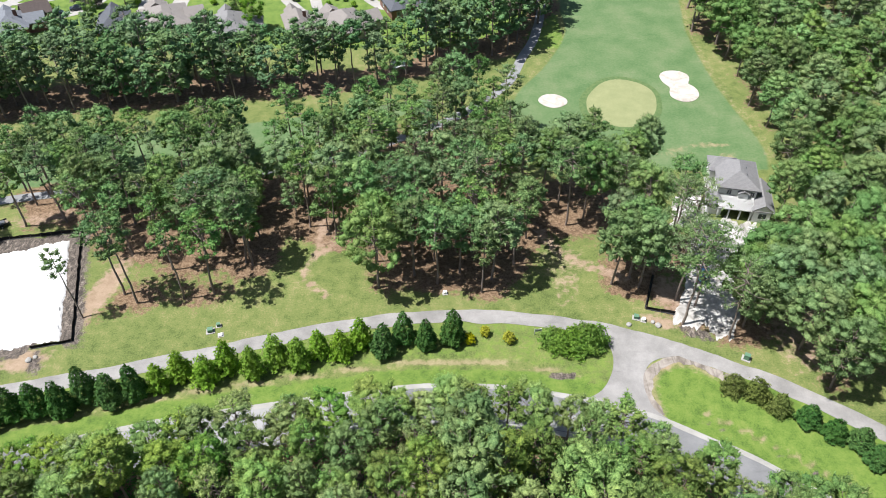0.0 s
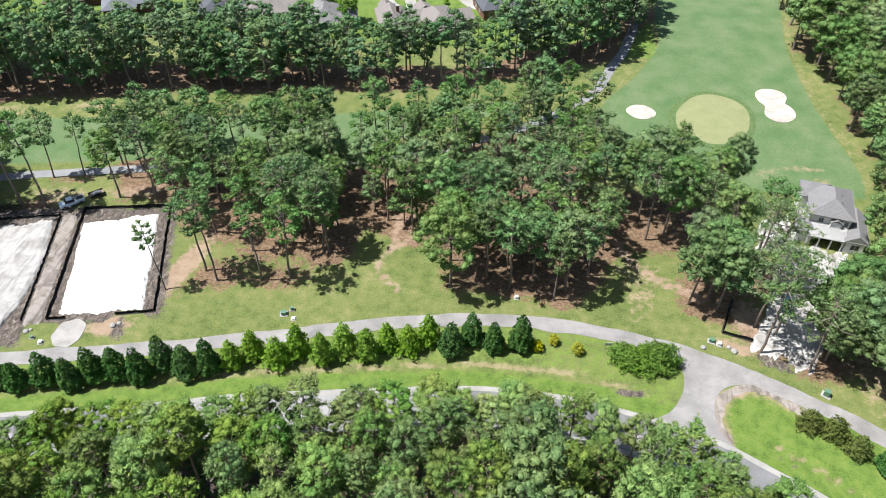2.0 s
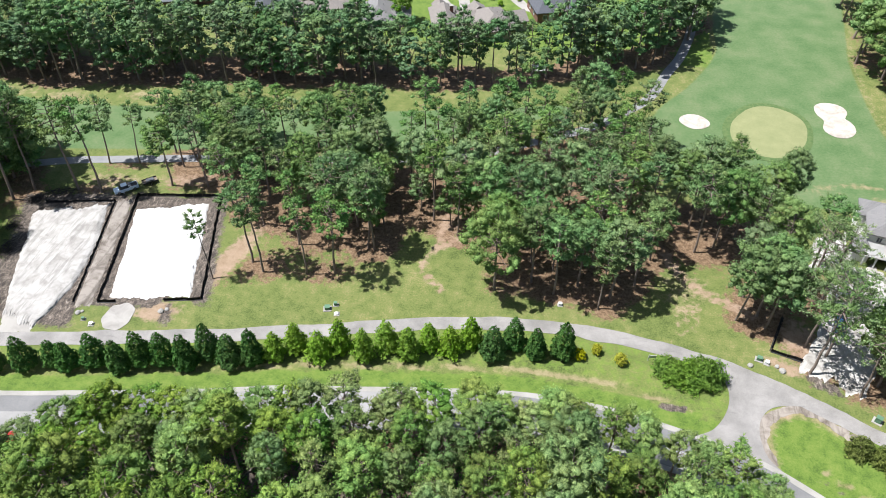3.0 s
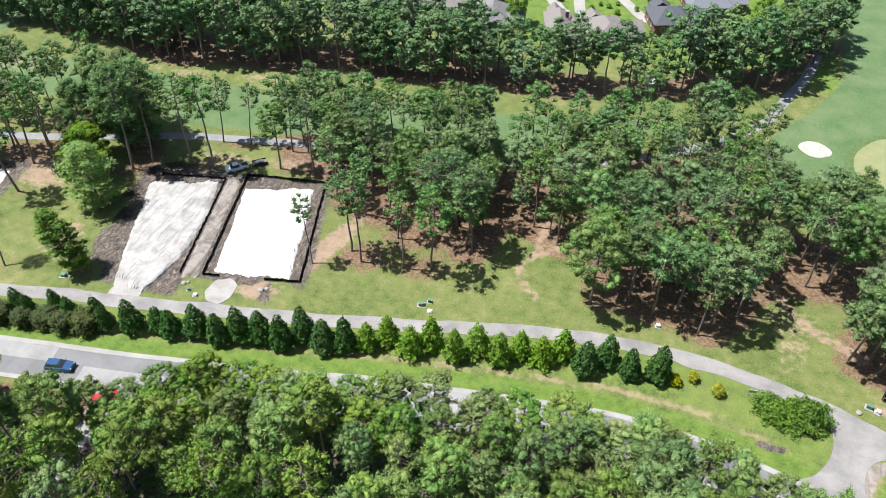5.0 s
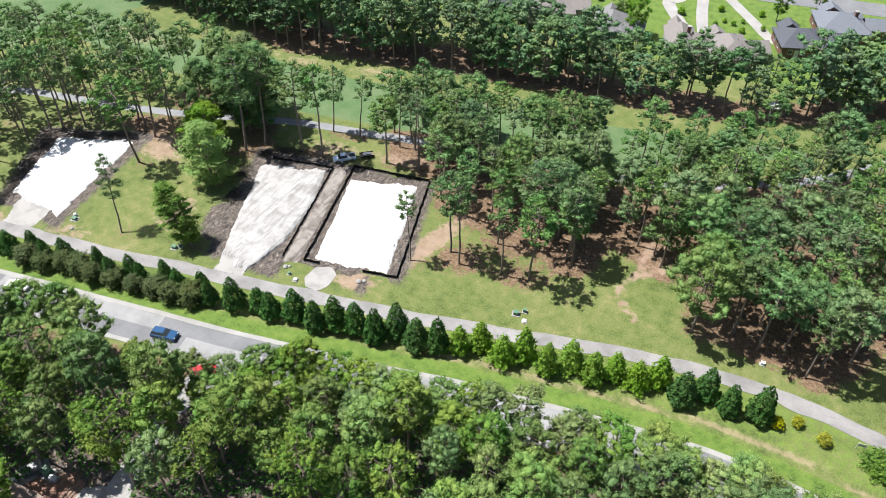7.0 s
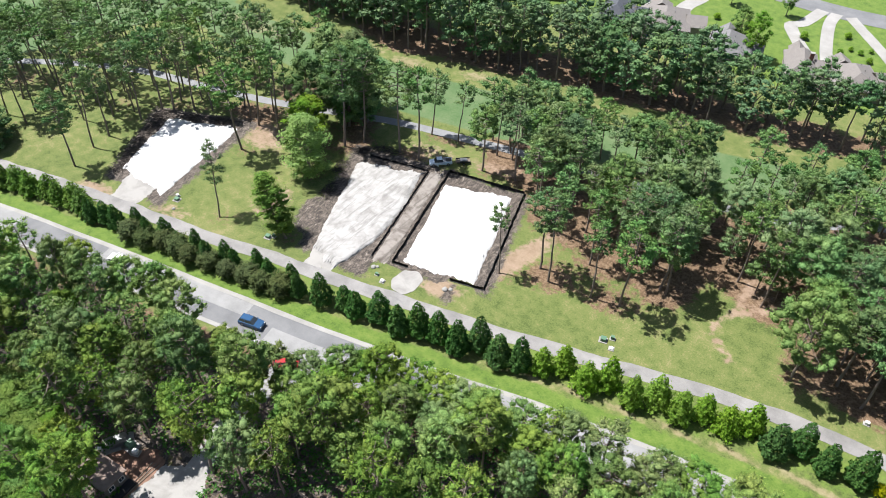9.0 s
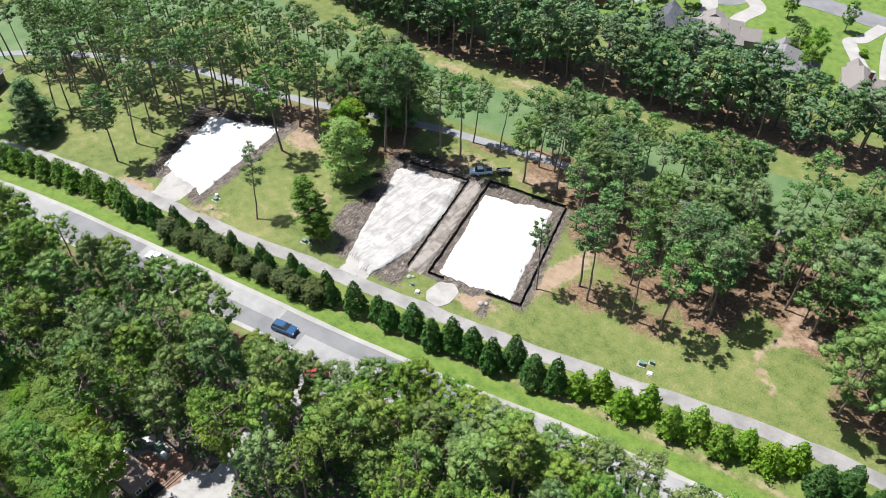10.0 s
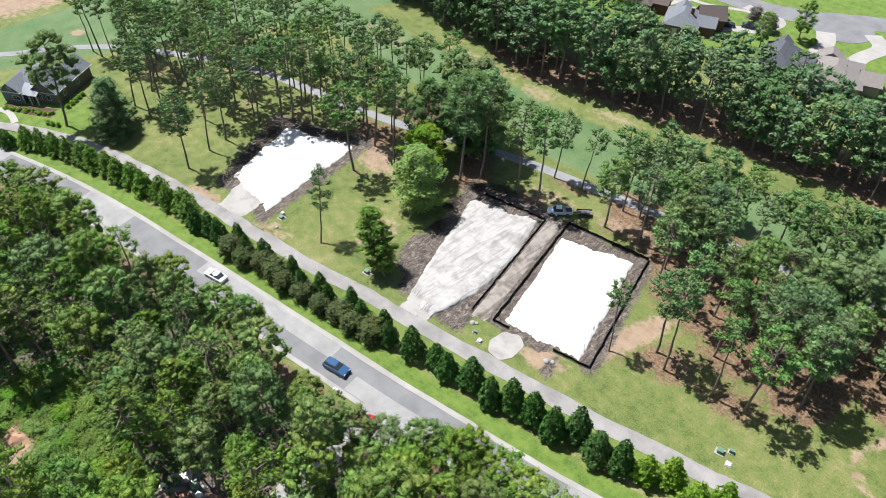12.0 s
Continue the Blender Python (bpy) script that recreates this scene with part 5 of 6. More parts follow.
WALL_TAN = plain("tan_siding", (0.313, 0.286, 0.245), 0.75, 0, 0.2)
WALL_STONE = plain("brown_stone", (0.184, 0.160, 0.136), 0.85, 0, 0.4, 6)
BRICK = plain("red_brick", (0.204, 0.102, 0.075), 0.85, 0, 0.35, 6)
TRIM = plain("white_trim", (0.544, 0.544, 0.537), 0.5, 0, 0.08)
DARK = plain("dark_parts_and_shade", (0.020, 0.020, 0.024), 0.6)
GLASS = Nodes("window_glass").done((0.035, 0.045, 0.055), 0.08)
MULCH = plain("bark_mulch", (0.088, 0.051, 0.037), 0.95, 0, 0.5, 8)
PAINT_GREEN = plain("green_enamel", (0.10, 0.20, 0.125), 0.45)
PAINT_WHITE = plain("white_enamel", (0.74, 0.74, 0.73), 0.4, 0, 0.12)
PAINT_BLUE = plain("blue_car_paint", (0.031, 0.095, 0.204), 0.22, 0.3, 0.1)
PAINT_RED = plain("red_car_paint", (0.408, 0.014, 0.020), 0.3, 0, 0.1)
PAINT_NAVY = plain("navy_car_paint", (0.014, 0.020, 0.041), 0.22, 0.2, 0.1)
PAINT_ICE = plain("pale_blue_car_paint", (0.66, 0.76, 0.85), 0.4, 0.0, 0.08)
RUBBER = plain("tyre_rubber", (0.014, 0.014, 0.014), 0.8)
STEEL = plain("wheel_steel", (0.306, 0.313, 0.320), 0.35, 0.8)
LENS = plain("lamp_lens", (0.476, 0.476, 0.462), 0.2)
TAIL = plain("tail_lens", (0.238, 0.014, 0.014), 0.25)
WOOD_BOARD = plain("weathered_board", (0.224, 0.184, 0.143), 0.85, 0, 0.35)
BLUE_TARP = plain("blue_tarp", (0.020, 0.150, 0.374), 0.5)


def roof_mesh(x0, x1, y0, y1, z, rise, along, hip, over=0.45, thick=0.16):
    """A gable or hip roof over a rectangle; along names the ridge's axis, hip the inset of its ends."""
    x0, x1, y0, y1 = x0 - over, x1 + over, y0 - over, y1 + over
    bm = bmesh.new()
    if along == "x":
        ym = (y0 + y1) / 2
        ridge = [(x0 + hip, ym), (x1 - hip, ym)]
    else:
        xm = (x0 + x1) / 2
        ridge = [(xm, y0 + hip), (xm, y1 - hip)]
    c = [bm.verts.new((x, y, z)) for x, y in ((x0, y0), (x1, y0), (x1, y1), (x0, y1))]
    r = [bm.verts.new((x, y, z + rise)) for x, y in ridge]
    if along == "x":
        faces = [(c[0], c[1], r[1], r[0]), (c[2], c[3], r[0], r[1]), (c[1], c[2], r[1]), (c[3], c[0], r[0])]
    else:
        faces = [(c[1], c[2], r[1], r[0]), (c[3], c[0], r[0], r[1]), (c[0], c[1], r[0]), (c[2], c[3], r[1])]
    for k, f in enumerate(faces):
        if k < 2 or hip > 0:
            bm.faces.new(f)
    bmesh.ops.recalc_face_normals(bm, faces=bm.faces)
    bmesh.ops.solidify(bm, geom=bm.faces[:], thickness=thick)
    return bm


def wall_mesh(x0, x1, y0, y1, h, rise, along, gable):
    bm = boxed(x0, x1, y0, y1, -0.1, h)
    if gable:
        if along == "x":
            for x, d in ((x0, 0.2), (x1 - 0.2, 0.2)):
                v = [bm.verts.new((x + k * d, y, z)) for k in (0, 1) for y, z in ((y0, h), (y1, h), ((y0 + y1) / 2, h + rise - 0.2))]
                bm.faces.new(v[:3]), bm.faces.new(v[3:]), bm.faces.new((v[0], v[2], v[5], v[3])), bm.faces.new((v[1], v[2], v[5], v[4]))
        else:
            for y, d in ((y0, 0.2), (y1 - 0.2, 0.2)):
                v = [bm.verts.new((x, y + k * d, z)) for k in (0, 1) for x, z in ((x0, h), (x1, h), ((x0 + x1) / 2, h + rise - 0.2))]
                bm.faces.new(v[:3]), bm.faces.new(v[3:]), bm.faces.new((v[0], v[2], v[5], v[3])), bm.faces.new((v[1], v[2], v[5], v[4]))
    return bm


def window_at(parent, x, y, z, w, h, side):
    """A framed window on a wall that faces side: -y, +y, -x or +x."""
    t = {"-y": 0, "+x": 90, "+y": 180, "-x": 270}[side]
    bm = bmesh.new()
    for a in ((-w / 2, -w / 2 + 0.1, -0.06, 0.04, 0, h), (w / 2 - 0.1, w / 2, -0.06, 0.04, 0, h), (-w / 2, w / 2, -0.06, 0.04, h - 0.1, h), (-w / 2, w / 2, -0.08, 0.04, 0, 0.1), (-0.03, 0.03, -0.05, 0.03, 0.1, h - 0.1)):
        box(bm, *a)
    win = part("window", bm, TRIM, parent)
    win.matrix_basis = pose(x, y, z, 0, 0, t)
    part("pane", boxed(-w / 2 + 0.1, w / 2 - 0.1, -0.025, 0.02, 0.1, h - 0.1), GLASS, win)
    return win


def door_at(parent, x, y, w, h, side, material, name="door"):
    t = {"-y": 0, "+x": 90, "+y": 180, "-x": 270}[side]
    d = part(name, boxed(-w / 2, w / 2, -0.05, 0.05, 0, h, bevel=0.02), material, parent)
    d.matrix_basis = pose(x, y, 0.05, 0, 0, t)
    bm = bmesh.new()
    for a in ((-w / 2 - 0.12, -w / 2, -0.07, 0.05, 0, h + 0.12), (w / 2, w / 2 + 0.12, -0.07, 0.05, 0, h + 0.12), (-w / 2, w / 2, -0.07, 0.05, h, h + 0.12)):
        box(bm, *a)
    part("door_frame", bm, TRIM, d)
    return d


def house(at, turn, label, blocks, windows=(), doors=(), chimney=None, vents=3, fascia=None):
    """blocks: x0, x1, y0, y1, wall height, rise, ridge axis, hip inset, wall, roof."""
    ob = thing("house", label, "house", "houses", (*at, 0), turn)
    for k, (x0, x1, y0, y1, h, rise, along, hip, wall, roof) in enumerate(blocks):
        part("wall", wall_mesh(x0, x1, y0, y1, h, rise, along, hip == 0), wall, ob)
        rf = part("roof", roof_mesh(x0, x1, y0, y1, h + 0.02, rise, along, hip), roof, ob)
        bm = bmesh.new()
        for a in ((x0 - 0.5, x1 + 0.5, y0 - 0.56, y0 - 0.46, h - 0.22, h + 0.0), (x0 - 0.5, x1 + 0.5, y1 + 0.46, y1 + 0.56, h - 0.22, h), (x0 - 0.56, x0 - 0.46, y0 - 0.46, y1 + 0.46, h - 0.22, h), (x1 + 0.46, x1 + 0.56, y0 - 0.46, y1 + 0.46, h - 0.22, h)):
            box(bm, *a)
        part("gutter", bm, fascia or roof, rf)
        if k == 0:
            for q in range(vents):
                f = 0.25 + 0.25 * q
                px, py = (x0 + (x1 - x0) * f, y0 + (y1 - y0) * 0.68) if along == "x" else (x0 + (x1 - x0) * 0.68, y0 + (y1 - y0) * f)
                part("vent_pipe", tube(bmesh.new(), (px, py, h + rise * 0.45), (px, py, h + rise * 0.72 + 0.35), 0.07, 0.07, 8), STEEL, rf)
    for w in windows:
        window_at(ob, *w)
    for d in doors:
        door_at(ob, *d)
    if chimney:
        x, y, z0, z1 = chimney
        c = part("chimney", boxed(x - 0.45, x + 0.45, y - 0.45, y + 0.45, z0, z1, bevel=0.04), BRICK, ob)
        part("chimney_cap", boxed(x - 0.55, x + 0.55, y - 0.55, y + 0.55, z1, z1 + 0.12), CONCRETE, c)
    return ob


# white house under construction beside the fairway
white = house((56.1, 114.4), -11, "white two-storey house under construction with grey shingle roof",
              [(0.0, 7.6, 3.6, 12.8, 6.0, 2.4, "y", 3.2, WALL_WHITE, ROOF_GREY), (7.4, 10.8, 0.6, 9.2, 3.2, 1.5, "y", 0.0, WALL_WHITE, ROOF_GREY),
               (-1.6, 1.4, 1.6, 5.4, 3.0, 1.3, "y", 1.6, WALL_WHITE, ROOF_GREY), (-1.2, 4.0, 9.6, 14.0, 5.6, 1.8, "x", 1.7, WALL_WHITE, ROOF_GREY)],
              [(2.2, 3.58, 4.0, 1.0, 1.3, "-y"), (5.0, 3.58, 4.0, 1.4, 1.3, "-y"), (6.8, 3.58, 4.0, 0.9, 1.3, "-y"), (9.2, 0.58, 0.9, 1.7, 1.5, "-y"), (10.82, 5.0, 1.0, 1.2, 1.4, "+x"), (-0.02, 9, 4.0, 1.2, 1.3, "-x")], vents=2)
bm = bmesh.new()
v = [bm.verts.new(p) for p in ((0.2, 0.2, 2.9), (7.3, 0.2, 2.9), (7.3, 3.6, 4.0), (0.2, 3.6, 4.0))]
bm.faces.new(v)
bmesh.ops.solidify(bm, geom=bm.faces[:], thickness=0.2)
part("porch_roof", bm, TRIM, white, "bare white sheathed porch roof")
for x in (0.5, 2.6, 4.8, 6.9):
    part("porch_post", boxed(x - 0.14, x + 0.14, 0.5, 0.78, 0, 2.9, bevel=0.02), TRIM, white)
# dark slab on the closed wall, its colour standing for a garage's shaded inside
part("garage_shade_panel", boxed(1.6, 5.2, 3.45, 3.58, 0, 2.5), DARK, white)
part("front_beam", boxed(0.2, 7.3, 0.45, 0.75, 2.55, 2.86), TRIM, white)
dormer = part("dormer", boxed(4.0, 6.0, 2.9, 4.2, 3.6, 5.0), WALL_WHITE, white)
part("dormer_roof", roof_mesh(4.0, 6.0, 2.9, 4.2, 5.0, 0.7, "y", 0.0, 0.2, 0.08), ROOF_GREY, dormer)
for k in range(4):
    board = part("lumber_board", boxed(0, 4.6, 0, 0.25, 0.06 + 0.12 * k, 0.16 + 0.12 * k), TRIM, white)
    board.matrix_basis = pose(6.6 + 0.15 * k, -1.6 - 0.25 * k, 0, 0, 0, -8 + 3 * k)
v, f = lobed([(51.5, 83.6), (42.5, 87.4), (53.0, 113.5), (63.5, 112.2)], 0.10, 21, 0.9, 44)
slab("sandy_lot", (v, f), LOT_SAND, "churned pale sand driveway before the house", "driveway")
v, f = lobed([(47, 112), (54.5, 113), (55.5, 124), (49.5, 121.5)], 0.10, 22, 0.6, 30)
slab("sandy_lot", (v, f), LOT_SAND, "pale sand beside the house", "driveway")

# dark-roofed house west of the plots
west = house((-205.4, 49.0), 33, "single-storey house with slate roof, blue gables and stone walls",
             [(-6.6, 0.0, 0.0, 14.0, 3.3, 2.9, "y", 0.0, WALL_STONE, ROOF_SLATE), (-14.0, -6.5, 0.6, 11.0, 3.3, 2.6, "x", 2.4, WALL_STONE, ROOF_SLATE),
              (-14.4, -9.0, -1.6, 3.4, 3.2, 2.2, "y", 0.0, WALL_BLUE, ROOF_SLATE)],
             [(-11.7, -1.62, 3.4, 0.8, 1.0, "-y"), (-2.4, -0.02, 0.9, 1.2, 1.5, "-y"), (-5.0, -0.02, 0.9, 1.2, 1.5, "-y"), (0.02, 3.0, 1.0, 1.0, 1.4, "+x"), (0.02, 8.5, 1.0, 1.0, 1.4, "+x"), (-10.6, -1.62, 0.7, 2.2, 1.3, "-y")],
             [(-7.6, -0.42, 1.1, 2.2, "-y", BRICK)], vents=2, fascia=TRIM)
bm = bmesh.new()
v = [bm.verts.new(p) for p in ((-9.0, -1.9, 2.8), (-4.2, -1.9, 2.8), (-4.2, 1.2, 4.4), (-9.0, 1.2, 4.4))]
bm.faces.new(v)
bmesh.ops.solidify(bm, geom=bm.faces[:], thickness=0.08)
part("porch_roof", bm, ROOF_METAL, west, "bright standing-seam metal porch roof")
for x in (-8.6, -6.6, -4.6):
    part("porch_post", boxed(x - 0.12, x + 0.12, -1.7, -1.46, 0, 2.85, bevel=0.02), TRIM, west)
v, f = lobed([(-201.5, 45), (-213, 37.6), (-215, 40), (-204, 47.6)], 0.1, 23, 0.3, 24)
slab("flower_bed", (v, f), MULCH, "brown mulch bed along the house front", "flower bed")
slab("front_walk", ribbon(spline([(-205, 38), (-210.5, 38.4), (-215, 36.6), (-219, 36), (-223, 38)], 0.7), 0.8, -0.8, 0.08), DRIVE, "pale curved concrete front walk", "path")
for k in range(22):
    f = k / 21
    x, y = -202.6 - 10.6 * f + 0.35 * (k % 2), 46.2 - 7.2 * f - 0.45 * (k % 3)
    plant("low_shrub", GOLD if k % 5 == 3 else GREEN_SHRUB, x, y, (0.2 + 0.04 * (k % 3),) * 2 + (0.18,), "small clipped shrub in a mulch bed", "shrub", "front garden shrubs", 40.0 * k)
for k, (x, y) in enumerate([(-202.6, 50), (-203.4, 51.4), (-204, 52.6), (-204.9, 53.8), (-205.6, 55), (-196.5, 45), (-197.8, 44.2), (-199, 43.6)]):
    plant("low_shrub", GREEN_SHRUB, x, y, (0.3, 0.3, 0.24), "small clipped shrub beside the stone wall", "shrub", "front garden shrubs", 40.0 * k)

# houses behind the far wood
FAR = [((-42.6, 188.4), 18, "grey-roofed house among garden trees", ROOF_TAN, WALL_TAN, 7.4, 12.5), ((-29.5, 187.8), 30, "low house with wide tan-grey hipped roof", ROOF_TAN, WALL_TAN, 11.0, 13.0),
       ((-15.0, 203.2), 22, "dark-roofed house beside a curved driveway", ROOF_DARK, BRICK, 11.0, 11.0), ((-7.0, 217.5), 18, "large house with slate-blue roof", ROOF_SLATE, BRICK, 13.0, 13.0),
       ((-84.0, 190.5), 22, "wide tan-grey hipped-roof house by the street", ROOF_TAN, WALL_TAN, 13.0, 13.5), ((-96.5, 189.5), 14, "dark grey house half hidden by trees", ROOF_DARK, BRICK, 8.0, 12.0),
       ((-125.5, 189.2), 24, "red brick house with grey hipped roof", ROOF_SLATE, BRICK, 9.0, 10.5), ((-145.0, 191.5), 20, "brown-roofed brick house standing behind pines", ROOF_BROWN, BRICK, 11.0, 11.0), ((-64.0, 189.0), 12, "grey-roofed house behind tall pines", ROOF_GREY, WALL_TAN, 9.0, 11.0)]
for k, (at, turn, label, roof, wall, w, d) in enumerate(FAR):
    blocks = [(0, w, 0, d, 3.2, 2.9, "y" if d > w else "x", min(w, d) * 0.42, wall, roof), (w - 0.3, w + 4.6, d * 0.25, d * 0.75, 3.0, 2.0, "x", 0.0, wall, roof), (w * 0.18, w * 0.62, d - 0.3, d + 3.2, 3.0, 1.9, "y", 0.0, wall, roof)]
    wins = [(w * f, -0.02, 0.9, 1.3, 1.5, "-y") for f in (0.2, 0.5, 0.8)] + [(-0.02, d * 0.35, 0.9, 1.2, 1.4, "-x"), (-0.02, d * 0.7, 0.9, 1.2, 1.4, "-x")]
    house(at, turn, label, blocks, wins, [(w * 0.36, -0.02, 1.0, 2.1, "-y", TRIM)], (w * 0.75, d * 0.5, 3.5, 6.6) if k % 3 == 0 else None)
brick_wing = (-119.5, 198.2)
house(brick_wing, 40, "brick house wing with steep brown gabled roof", [(0, 7.0, 0, 6.0, 3.4, 3.0, "x", 0.0, BRICK, ROOF_BROWN)], [(7.02, 3.0, 1.0, 1.2, 1.5, "+x")], vents=0)

STREET = spline([(-190, 236), (-150, 226), (-118, 224), (-99, 230.5), (-84, 240.5), (-66, 241.5), (-38, 240), (-5, 245), (40, 252)], 2)
slab("street", ribbon(STREET, 4.6, -4.6, 0.05), ASPHALT, "dark asphalt residential street")
v, f = rounded_patch(-92, 230, (9, 8.5, 9, 9.5, 9, 8.5, 9, 9), 0, 0.06)
slab("turning_circle", (v, f), ASPHALT, "dark asphalt turning circle")
for k, (pts, w) in enumerate([([(-46, 238), (-48.5, 226), (-51, 222.9), (-46.3, 214), (-42.5, 208), (-40, 202)], 1.9), ([(-42, 238), (-41.9, 229.2), (-37.7, 210.5), (-33.6, 200)], 1.7), ([(-38, 238), (-34.4, 233.1), (-25.3, 221), (-19, 212.6), (-13.5, 211)], 1.7),
                              ([(-94, 224), (-91.5, 219), (-89.5, 210)], 2.6), ([(-84, 232), (-79, 226), (-80.6, 216.2), (-79.5, 207)], 2.4), ([(-118, 222), (-106, 220), (-108, 210.5), (-113.3, 206.5), (-116.5, 203)], 1.8), ([(-130, 221), (-134, 212), (-137, 203)], 2.0)]):
    slab("driveway", ribbon(spline(pts, 1.0), w, -w, 0.07, wobble=0.04, seed=30 + k), DRIVE, "pale concrete driveway curving to a house", "driveway")
slab("pavement", ribbon(spline([(-150, 219), (-130, 214), (-116.8, 219), (-105.9, 222)], 1.0), 0.8, -0.8, 0.06), DRIVE, "narrow pale concrete pavement", "pavement")
for k, (x, y, s) in enumerate([(-31, 204.3, 0.7), (-27.1, 212.7, 0.45), (-30.2, 216.3, 0.4), (-35, 213.8, 0.4), (-35.5, 224, 0.5), (-33, 217, 0.35), (-45.6, 216.4, 0.6), (-60.5, 214.2, 0.6), (-118.4, 209.7, 0.7), (-93, 214, 0.55), (-88, 211, 0.6), (-24, 226, 0.5), (-22, 217, 0.4), (-28, 219, 0.35), (-112, 200, 0.3), (-70, 214, 0.5)]):
    plant("garden_shrub", GREEN_SHRUB, x, y, (s, s, s * 0.8), "rounded green garden shrub by a driveway", "shrub", "garden shrubs", 30.0 * k)
BLOOM = meshes("bloom", shrub_shape(140, 5.0, 2.6, 18), foliage("mauve_bloom", (0.10, 0.10, 0.08), (0.32, 0.25, 0.27), 0.2))
for x, y in ((-110.9, 213.8), (-105.3, 212.2)):
    plant("flowering_tree", BLOOM, x, y, (1, 1, 1), "small mauve flowering tree by a driveway", "tree", "flowering trees", 50.0)
for k, (x, y, s) in enumerate([(-19.5, 224.6, 0.6), (-97, 214, 0.62), (-60, 203, 0.6), (-54, 197, 0.7), (-102, 201, 0.6), (-10, 238, 0.55), (-54, 228, 0.5), (-70, 226, 0.5), (12, 206, 0.8), (20, 214, 0.8), (16, 196, 0.9), (-136, 186, 0.9)]):
    plant("broadleaf_tree", BROADS[k % 2], x, y, (s, s, s), "leafy garden tree beside a driveway", "tree", "garden trees", 47.0 * k)
tub = thing("splash_pool", "round blue garden pool beside a house", "pool", at=(-80.7, 191.6, 0))
part("pool_wall", tube(bmesh.new(), (0, 0, 0), (0, 0, 0.8), 1.5, 1.55, 20), BLUE_TARP, tub)
part("pool_water", tube(bmesh.new(), (0, 0, 0.8), (0, 0, 0.82), 1.4, 1.4, 20), GLASS, tub)


# ---- vehicles ----
def wheel(parent, x, y, r, w=0.22):
    t = part("wheel", tube(bmesh.new(), (0, -w / 2, 0), (0, w / 2, 0), r, r, 18), RUBBER, parent)
    t.location = (x, y, r)
    part("rim", tube(bmesh.new(), (0, -w / 2 - 0.012, 0), (0, w / 2 + 0.012, 0), r * 0.62, r * 0.62, 12), STEEL, t)


def profile_body(profile, width, tuck=0.1):
    """A car body: a side outline widened across, with softened edges."""
    bm = bmesh.new()
    rows = []
    for y, k in ((-width / 2, 1.0), (-width / 2 + tuck, 1.02), (width / 2 - tuck, 1.02), (width / 2, 1.0)):
        edge_in = abs(y) > width / 2 - 0.01
        rows.append([bm.verts.new((x * (0.985 if edge_in else 1.0), y, z - (0.05 if edge_in and z > 0.5 else 0))) for x, z in profile])
    n = len(profile)
    for a, b in zip(rows, rows[1:]):
        for i in range(n):
            bm.faces.new((a[i], a[(i + 1) % n], b[(i + 1) % n], b[i]))
    bm.faces.new(rows[0][::-1]), bm.faces.new(rows[-1])
    return bm


def cabin_mesh(x0, x1, x2, x3, z0, z1, w0, w1):
    """A tapered glasshouse: base from x0 to x3, top from x1 to x2."""
    bm = bmesh.new()
    v = [bm.verts.new(p) for p in ((x0, -w0, z0), (x3, -w0, z0), (x3, w0, z0), (x0, w0, z0), (x1, -w1, z1), (x2, -w1, z1), (x2, w1, z1), (x1, w1, z1))]
    for f in ((0, 3, 2, 1), (4, 5, 6, 7), (0, 1, 5, 4), (1, 2, 6, 5), (2, 3, 7, 6), (3, 0, 4, 7)):
        bm.faces.new([v[i] for i in f])
    bmesh.ops.bevel(bm, geom=bm.edges[:], offset=0.06, segments=2, affect="EDGES")
    return bm


